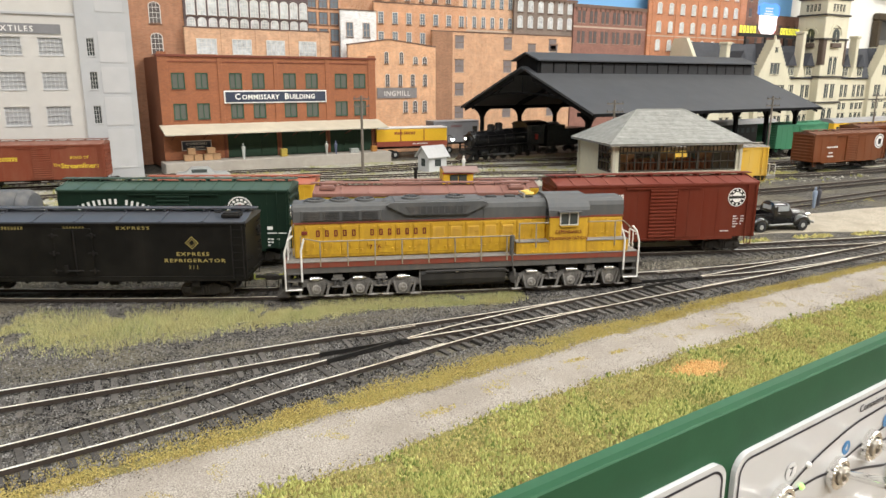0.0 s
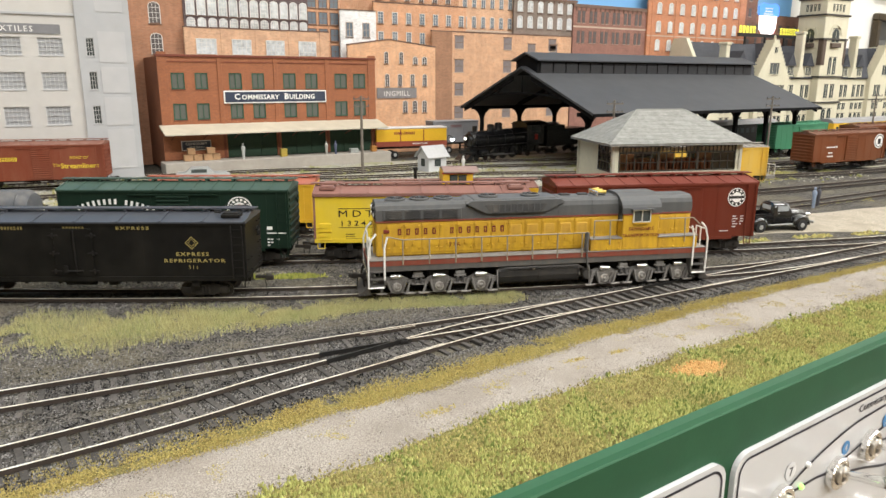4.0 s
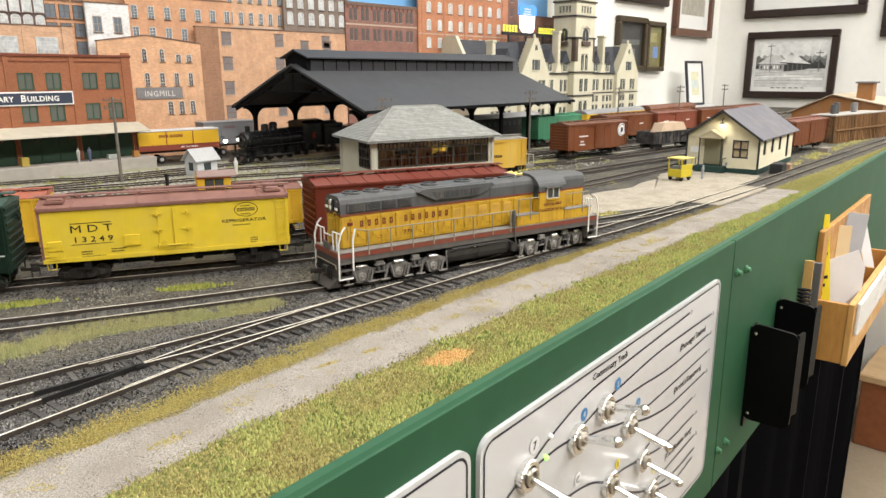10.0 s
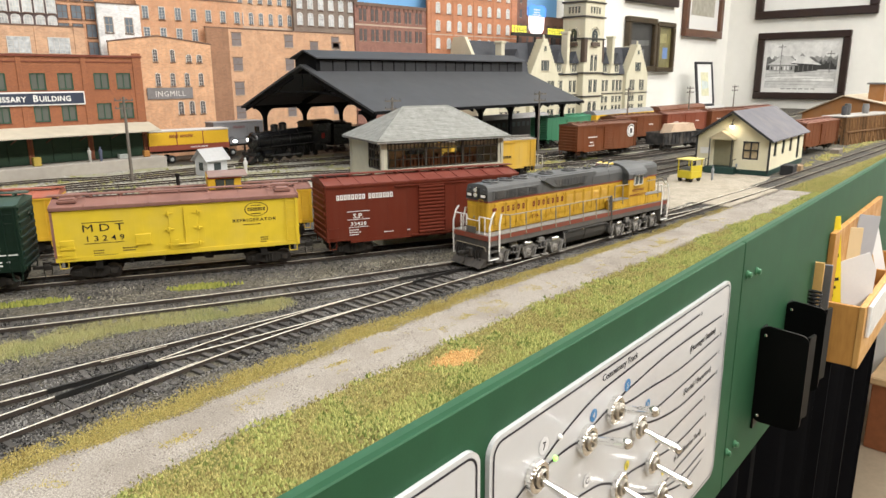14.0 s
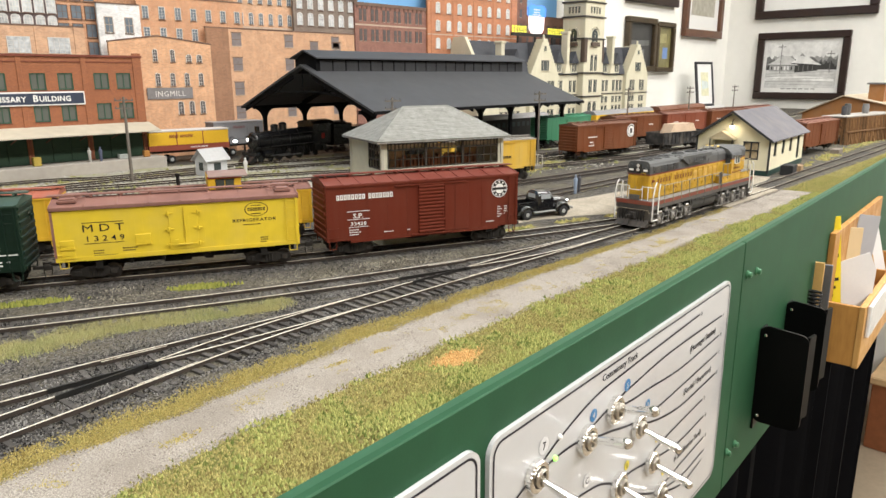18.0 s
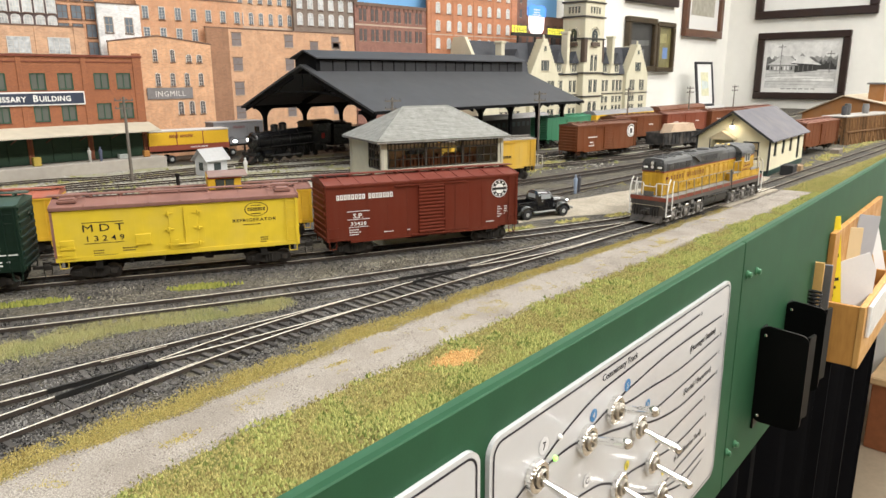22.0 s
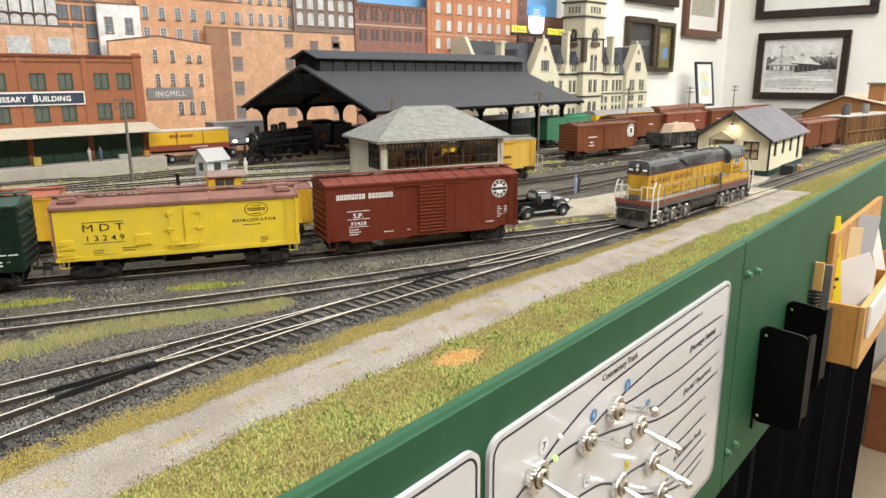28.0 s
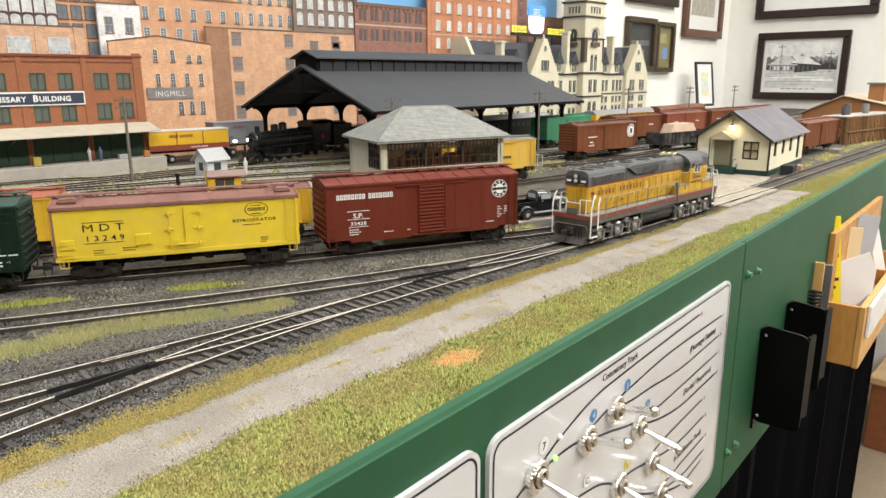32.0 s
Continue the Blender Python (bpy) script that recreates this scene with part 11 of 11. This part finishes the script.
# fascia bolts
for u, w in ((0.5193, -0.0249), (0.5427, -0.0275), (0.5122, -0.1680), (0.5317, -0.1690)):
    b_ = part("fascia_bolt", lathe(B(), [(0.0034, 0.0), (0.0034, 0.0008), (0.0024, 0.0016), (0.0022, 0.0034), (0.0010, 0.0040)], axis=2, n=12), mat("green_bolt", (0.05, 0.16, 0.08), 0.4, 0.2))
    b_.matrix_world = Matrix.Translation(on_fascia(u, w)) @ pose(0, 0, 0, 90, 0, FA)
    tagged(b_, "green painted bolt head in the fascia", "bolt", "fascia bolts")

# black holder, wooden box and papers, curtain
BLKP = mat("black_plastic", (0.002, 0.002, 0.0022), 0.38, spec=0.14, var=0.1)
def holder_plate(u, out, w0, w1, lean):
    """A bent black sheet that stands out from the fascia, with a rolled outer edge and a foot flange."""
    h_ = empty("throttle_holder", FM @ pose(u, -0.0042, 0, 0, 0, lean), "black plastic throttle holder screwed to the fascia", "holder", "throttle holders")
    bm = B()
    rc = [(cx_ + 0.007 * math.cos(math.radians(g)), cz_ + 0.007 * math.sin(math.radians(g))) for cx_, cz_, g0 in ((-out + 0.007, w0 + 0.007, 180), (-0.007, w0 + 0.007, 270), (-0.007, w1 - 0.007, 0), (-out + 0.007, w1 - 0.009, 90)) for g in range(g0, g0 + 91, 18)]
    prism(bm, rc, 0, -0.0011, 0.0011)
    pl = part("plate", bm, BLKP, h_)
    bm = B()
    prism(bm, [(0.0, -out), (0.010, -out - 0.0022), (0.012, -out), (0.010, -out + 0.0002), (0.0, -out + 0.0022)], 2, w0 + 0.012, w1 - 0.003)
    part("rolled_edge", bm, BLKP, h_)
    part("foot_flange", bx(B(), -0.001, 0.014, -0.0018, 0.0, w0 - 0.008, w1 - 0.003, 0.0005), BLKP, h_)
    for w in (w0 + 0.006, w1 - 0.008):
        part("screw", lathe(B(), [(0.0015, 0.0), (0.0014, 0.0007), (0.0005, 0.0010)], axis=2, n=10), CHROME, h_).matrix_basis = pose(-0.0011, -0.0045, w, 0, -90, 0)


holder_plate(0.575, 0.037, -0.165, -0.080, 0)
holder_plate(0.655, 0.033, -0.160, -0.079, 0)

OAK = weathered("varnished_oak", (0.47, 0.235, 0.062), (0.33, 0.15, 0.036), 0.7, 0.35, streak=260)
OAK2 = weathered("box_end_grain", (0.55, 0.31, 0.10), (0.40, 0.20, 0.06), 0.6, 0.4, streak=320)
wb = empty("wooden_box", FM @ pose(0.808, -0.0042, -0.119), "varnished wooden pocket box holding papers on the fascia", "box")
BW_, BD_ = 0.300, 0.0365
part("end_panel", bx(B(), 0.0, 0.005, -BD_, 0.0, -0.067, 0.0, 0.0005), OAK, wb)
part("end_panel", bx(B(), BW_ - 0.005, BW_, -BD_, 0.0, -0.067, 0.0, 0.0005), OAK, wb)
part("front_panel", bx(B(), -0.001, BW_ + 0.001, -BD_ - 0.006, -BD_, -0.068, 0.001, 0.0006), OAK2, wb)
part("back_panel", bx(B(), 0.0, BW_, -0.006, 0.0, -0.067, 0.075, 0.0006), OAK, wb)
part("bottom_panel", bx(B(), 0.005, BW_ - 0.005, -BD_, -0.006, -0.067, -0.062), OAK, wb)
for x in (0.105, 0.190):
    part("divider", bx(B(), x, x + 0.004, -BD_, -0.006, -0.062, -0.002), OAK, wb)
part("label_holder", bx(B(), 0.012, 0.260, -BD_ - 0.0105, -BD_ - 0.006, -0.036, 0.000, 0.0012), mat("clear_plastic", (0.72, 0.73, 0.73), 0.12, coat=0.5), wb, "clear plastic label holder")


def sheet(name, label, m, col, w, hgt, category, t=0.0012, n=1):
    e = part(name, bx(B(), -w / 2, w / 2, -t / 2, t / 2, 0, hgt, 0.0002), mat(name + "_%d" % int(sum(col) * 100), col, 0.7, var=0.05, scale=80))
    e.matrix_world = wb.matrix_world @ m
    return tagged(e, label, category)


pc = empty("paper_stack", wb.matrix_world @ pose(0.050, -0.021, -0.060, 0, 0, -62), "white folded papers standing in the wooden box", "paper")
PAPER = mat("white_paper", (0.76, 0.75, 0.75), 0.7, var=0.03)
for k in range(5):
    bm = B()
    d_ = 0.0016 * k
    prism(bm, [(-0.0185, 0.0), (0.0185, 0.0), (0.021 - d_, 0.088 - d_), (0.012, 0.108 - 2 * d_), (-0.016, 0.096 - d_)], 1, k * 0.0009, k * 0.0009 + 0.0006)
    part("sheet", bm, PAPER, pc)
yc = sheet("card", "yellow printed card standing in the wooden box", pose(0.030, -0.012, -0.060, 0, -7, -55), (0.80, 0.64, 0.03), 0.017, 0.150, "card")
bm = B()
for k in range(9):
    bx(bm, -0.006, -0.006 + 0.006 + 0.003 * (k % 3), -0.0009, -0.0007, 0.060 + k * 0.009, 0.0635 + k * 0.009)
part("printed_bars", bm, BLACKP, yc)
sheet("card", "gray printed card standing in the wooden box", pose(0.110, -0.010, -0.060, -3, 6, -55), (0.40, 0.40, 0.42), 0.024, 0.138, "card")
sheet("folder", "tan folder standing in the wooden box", pose(0.075, -0.009, -0.060, -3, 3, -40), (0.60, 0.45, 0.26), 0.026, 0.128, "folder", 0.002)
sheet("clipboard", "wooden clipboard standing in the wooden box", pose(0.185, -0.020, -0.060, -4, -16, -40), (0.50, 0.32, 0.13), 0.045, 0.125, "clipboard", 0.003)
sheet("notepad", "white notepad standing beside the clipboard", pose(0.215, -0.024, -0.060, -4, -16, -40), (0.74, 0.74, 0.74), 0.050, 0.118, "notepad", 0.003)
for i, (x, c_, top) in enumerate(((0.745, (0.52, 0.32, 0.11), -0.062), (0.765, (0.16, 0.17, 0.19), -0.068))):
    e = part("yardstick" if i == 0 else "steel_ruler", bx(B(), -0.0015, 0.0015, -0.0085, 0.0, -0.10, 0.0, 0.0003), mat("ruler_%d" % i, c_, 0.5, 0.0 if i == 0 else 0.6, var=0.1))
    e.matrix_world = FM @ pose(x, -0.0060 - 0.004 * i, top)
    tagged(e, "wooden stick standing behind the black holder" if i == 0 else "dull steel ruler standing behind the black holder", "ruler")
coil = part("coiled_cord", wire(B(), [(0.0052 * math.cos(k * 0.5), 0.0052 * math.sin(k * 0.5), 0.00027 * k) for k in range(110)], 0.0011, 7), BLKP, smooth=True)
coil.matrix_world = FM @ pose(0.686, -0.0200, -0.104)
tagged(coil, "black coiled cord hanging by the holder", "cord")

# black curtain under the fascia, in folds
bm = B()
prev = None
CURT_END = 3.33
CURT = mat("black_curtain", (0.0025, 0.0025, 0.0032), 0.95, spec=0.05, var=0.2, scale=60)
for i in range(241):
    u = -1.9 + CURT_END * i / 240
    y = -0.004 + 0.016 + 0.009 * math.sin(u * 95) + 0.004 * math.sin(u * 41 + 1)
    cur = (bm.verts.new((u, y, -0.19)), bm.verts.new((u, y * 1.3, FLOORZ + 0.01)))
    if prev:
        bm.faces.new((prev[0], prev[1], cur[1], cur[0]))
    prev = cur
cu = part("curtain", bm, CURT, smooth=True)
cu.matrix_world = FM
tagged(cu, "black cloth curtain hanging below the fascia in folds", "curtain")
# low wooden chest on the floor beyond the curtain
stool = empty("wooden_chest", pose(2.42, -0.20, FLOORZ), "low red-brown wooden chest with tan top on the floor", "chest")
CH = mat("chest_wood", (0.24, 0.085, 0.035), 0.4, var=0.2, scale=40, coat=0.2)
part("side_panel", bx(B(), 0.0, 0.02, 0.0, 0.60, 0.0, 0.22, 0.003), CH, stool)
part("side_panel", bx(B(), 0.28, 0.30, 0.0, 0.60, 0.0, 0.22, 0.003), CH, stool)
part("end_panel", bx(B(), 0.02, 0.28, 0.58, 0.60, 0.0, 0.22, 0.003), CH, stool)
part("end_panel", bx(B(), 0.02, 0.28, 0.0, 0.02, 0.0, 0.22, 0.003), CH, stool)
part("lid", bx(B(), -0.01, 0.31, -0.01, 0.61, 0.22, 0.245, 0.004), mat("chest_lid_tan", (0.48, 0.33, 0.18), 0.5, var=0.15, scale=40), stool, "tan wooden lid")

# ---------- pictures on the walls ----------
FRAME_W = mat("dark_walnut_frame", (0.024, 0.012, 0.009), 0.4, var=0.25, scale=60, coat=0.12)
FRAME_B = mat("brown_wood_frame", (0.105, 0.045, 0.024), 0.4, var=0.25, scale=60, coat=0.2)
FRAME_G = mat("dark_gilt_frame", (0.052, 0.036, 0.018), 0.4, var=0.35, scale=90, coat=0.2)
MATBD = mat("picture_mat_white", (0.72, 0.72, 0.70), 0.5, var=0.02)
PH = [mat("photo_tone_%d" % i, (v, v, v * 0.98), 0.35, var=0.25, scale=70, coat=0.4) for i, v in enumerate((0.04, 0.14, 0.32, 0.55, 0.72))]


def picture(m, w, hgt, frame, border, mount, label, kind="depot", t=0.018):
    """A framed photograph; its own plane is x and z, and it faces -y."""
    p = empty("framed_picture", m, label, "picture", "framed pictures")
    for a, b, c, d in ((0, w, 0, border), (0, w, hgt - border, hgt), (0, border, border, hgt - border), (w - border, w, border, hgt - border)):
        part("frame_rail", bx(B(), a, b, -t, 0, c, d, 0.0025), frame, p)
    part("mount", bx(B(), border, w - border, -0.006, -0.002, border, hgt - border), MATBD, p)
    x0, x1, z0_, z1_ = border + mount, w - border - mount, border + mount * 1.35, hgt - border - mount
    pw, ph = x1 - x0, z1_ - z0_

    def area(pts, tone, dy):
        bm = B()
        prism(bm, [(x0 + pw * u, z0_ + ph * v) for u, v in pts], 1, -0.0063 - dy, -0.0060)
        part("photo_tone", bm, tone, p)
    if kind == "depot":
        r_ = random.Random(4)
        area([(0, 0), (1, 0), (1, 1), (0, 1)], PH[4], 0.0)
        area([(0, 0), (1, 0), (1, 0.42), (0, 0.40)], PH[3], 0.0002)
        for tone, base, amp, lift in ((PH[2], 0.66, 0.10, 0.00025), (PH[1], 0.60, 0.14, 0.0003), (PH[0], 0.52, 0.12, 0.00035)):
            n_ = 46
            tops = [(k / n_, base + amp * (noise.noise((k * 0.23, base * 9, 0)) + 0.5 * noise.noise((k * 0.9, base * 7, 2))) + 0.05 * r_.random()) for k in range(n_ + 1)]
            area([(0, 0.40)] + tops + [(1, 0.40)], tone, lift)
        area([(0.02, 0.52), (0.46, 0.50), (0.42, 0.60), (0.33, 0.70), (0.20, 0.71), (0.12, 0.60)], PH[3], 0.00050)
        area([(0.36, 0.55), (0.80, 0.50), (0.70, 0.57), (0.60, 0.68), (0.49, 0.70), (0.43, 0.62)], PH[4], 0.00055)
        area([(0.36, 0.55), (0.80, 0.50), (0.80, 0.485), (0.36, 0.53)], PH[0], 0.00060)
        area([(0.02, 0.52), (0.46, 0.50), (0.46, 0.485), (0.02, 0.505)], PH[1], 0.00060)
        area([(0.05, 0.37), (0.42, 0.36), (0.42, 0.49), (0.05, 0.51)], PH[2], 0.00045)
        area([(0.42, 0.34), (0.74, 0.38), (0.74, 0.49), (0.42, 0.53)], PH[0], 0.00047)
        for k in range(7):
            u = 0.075 + 0.048 * k
            area([(u, 0.40), (u + 0.020, 0.40), (u + 0.020, 0.475), (u, 0.475)], PH[4] if k % 3 else PH[0], 0.00062)
        for k in range(4):
            u = 0.47 + 0.065 * k
            area([(u, 0.37), (u + 0.012, 0.37), (u + 0.012, 0.50), (u, 0.50)], PH[1], 0.00062)
        for k in range(5):
            area([(0.0, 0.30 - 0.055 * k), (0.98, 0.36 - 0.075 * k), (0.98, 0.368 - 0.075 * k), (0.0, 0.31 - 0.055 * k)], PH[2], 0.0004)
        area([(0.0, 0.22), (0.40, 0.29), (0.98, 0.20), (0.98, 0.13), (0.40, 0.20), (0.0, 0.16)], PH[4], 0.00030)
        for u, top in ((0.205, 0.97), (0.90, 0.80)):
            area([(u, 0.32), (u + 0.009, 0.32), (u + 0.009, top), (u, top)], PH[1], 0.0007)
            area([(u - 0.05, top - 0.07), (u + 0.06, top - 0.07), (u + 0.06, top - 0.055), (u - 0.05, top - 0.055)], PH[1], 0.0007)
        for k in range(6):
            area([(0.25 + 0.085 * k, -0.03), (0.31 + 0.085 * k, -0.03), (0.31 + 0.085 * k, -0.012), (0.25 + 0.085 * k, -0.012)], PH[1], 0.0007)
    elif kind == "dark":
        area([(0, 0), (1, 0), (1, 1), (0, 1)], PH[0], 0.0)
        area([(0.1, 0.45), (0.9, 0.5), (0.9, 0.62), (0.1, 0.6)], PH[1], 0.0003)
        area([(0.3, 0.1), (0.7, 0.1), (0.7, 0.4), (0.3, 0.4)], PH[1], 0.0003)
    elif kind == "olive":
        area([(0, 0), (1, 0), (1, 1), (0, 1)], mat("picture_olive", (0.20, 0.18, 0.075), 0.35, var=0.4, scale=60, coat=0.4), 0.0)
        area([(0.45, 0.22), (0.80, 0.22), (0.80, 0.50), (0.45, 0.50)], mat("picture_blue", (0.16, 0.26, 0.50), 0.4, var=0.2), 0.0003)
        area([(0.15, 0.60), (0.70, 0.62), (0.70, 0.85), (0.15, 0.82)], mat("picture_straw", (0.34, 0.31, 0.15), 0.4, var=0.3), 0.0003)
    elif kind == "map":
        area([(0.15, 0.1), (0.85, 0.1), (0.85, 0.85), (0.15, 0.85)], mat("map_yellow", (0.62, 0.61, 0.42), 0.5, var=0.2, scale=90), 0.0)
        area([(0.2, 0.3), (0.8, 0.35), (0.8, 0.55), (0.2, 0.6)], mat("map_blue", (0.52, 0.58, 0.56), 0.5, var=0.2, scale=90), 0.0003)
    else:
        area([(0, 0), (1, 0), (1, 1), (0, 1)], PH[3], 0.0)
        area([(0, 0), (1, 0), (1, 0.45), (0.55, 0.6), (0.2, 0.5), (0, 0.55)], mat("photo_sepia", (0.36, 0.34, 0.28), 0.4, var=0.3, scale=60), 0.0003)
    return p


EASTX = 2.799
picture(pose(EASTX, 0.985, 0.030, 0, 0, -90), 0.310, 0.236, FRAME_W, 0.024, 0.012, "black and white photograph of a small depot in a dark frame")
picture(pose(EASTX, 1.005, 0.315, 0, 0, -90), 0.400, 0.300, FRAME_W, 0.028, 0.030, "large photograph in a dark walnut frame high on the wall", "plain")
picture(pose(EASTX, 0.556, 0.235, 0, 0, -90), 0.300, 0.300, FRAME_W, 0.026, 0.030, "photograph in a dark walnut frame beside the others", "plain")
NY = 1.104
picture(pose(1.998, NY, 0.128, 0, 0, 0), 0.186, 0.163, FRAME_G, 0.018, 0.0, "dark photograph in a dark gilt frame", "dark")
picture(pose(2.188, NY, 0.127, 0, 0, 0), 0.128, 0.157, FRAME_G, 0.015, 0.0, "narrow olive picture in a dark frame", "olive")
picture(pose(1.990, NY, 0.334, 0, 0, 0), 0.335, 0.220, FRAME_W, 0.024, 0.02, "picture in a dark frame high on the back wall", "dark")
picture(pose(2.385, NY, 0.246, 0, 0, 0), 0.315, 0.280, FRAME_B, 0.026, 0.035, "sepia photograph in a brown wooden frame", "plain")
picture(pose(2.385, 1.03, 0.012, -8, 0, -8), 0.105, 0.150, mat("thin_black_frame", (0.03, 0.03, 0.035), 0.4), 0.008, 0.012, "small map in a thin black frame leaning on the wall", "map", 0.010)
part("stand_ledge", bx(B(), 2.32, 2.56, 1.00, 1.10, -0.004, 0.012), MATBD)
tagged(bpy.data.objects["stand_ledge"], "low white ledge at the foot of the back wall", "ledge")

# ---------- ties, piece by piece ----------
def b_tie(bm):
    bx(bm, -0.0012, 0.0012, -0.0152, 0.0152, -0.0036, -0.0012, 0.00015)


TIE_ME = cached("tie", b_tie, TIE)
for trk, line, s0, s1 in ((track_l, LINE_L, 0.33, 1.05), (track_m, LINE_M, 0.30, line_end(LINE_M)), (track_u, LINE_U, 0.25, line_end(LINE_U) - 0.05), (track_s, LINE_S, 0.15, line_end(LINE_S) - 0.06)):
    s = s0
    k = 0
    while s < s1 and k < 290:
        m_ = tie_pose(line, s, 2.0, random.uniform(-0.0005, 0.0002) - (0.0 if line is LINE_M and 0.53 < s < 0.71 else 0.00085))
        put("tie", TIE_ME, trk, m_)
        s += 0.0066 + random.uniform(-0.0007, 0.0007)
        k += 1
for trk, line in list(zip(far_tracks, FAR_LINES)) + [(track_t, LINE_T)]:
    vs, fs = [], []
    s = 0.02
    while s < line[1][-1] - 0.01:
        m_ = tie_pose(line, s, 2.0)
        i = len(vs)
        for x, y, z in ((-0.0012, -0.015, -0.0022), (0.0012, -0.015, -0.0022), (0.0012, 0.015, -0.0022), (-0.0012, 0.015, -0.0022), (-0.0012, -0.015, -0.0038), (0.0012, -0.015, -0.0038), (0.0012, 0.015, -0.0038), (-0.0012, 0.015, -0.0038)):
            vs.append(tuple(m_ @ Vector((x, y, z))))
        fs += [(i, i + 1, i + 2, i + 3), (i, i + 4, i + 5, i + 1), (i + 1, i + 5, i + 6, i + 2), (i + 2, i + 6, i + 7, i + 3), (i + 3, i + 7, i + 4, i)]
        s += 0.0065
    t_ = raw("ties", vs, fs, TIE, trk)
    t_["kind"] = "stuff"

# ---------- motions ----------
def motions():
    """The diesel runs along the lead onto the main, waits, and comes back; its trucks turn with the curve."""
    rows, turns = [], ([], [])
    for t, s in LOCO_S:
        a, b, m = loco_pose(s)
        rows.append((t, m))
        heading = m.to_euler().z
        for k, (pt, tx) in enumerate(((a, -0.0602), (b, 0.0604))):
            q = along(LINE_L, s + LOCO_OFF + (0.1206 if k else 0.0) + 0.006)
            p = along(LINE_L, s + LOCO_OFF + (0.1206 if k else 0.0) - 0.006)
            d = q - p
            turns[k].append((t, pose(tx, 0, 0, 0, 0, math.degrees(math.atan2(d.y, d.x) - heading))))
    walk(loco, rows)
    for (t, _), r in zip(TRUCKS, turns):
        walk(t, r)


motions()
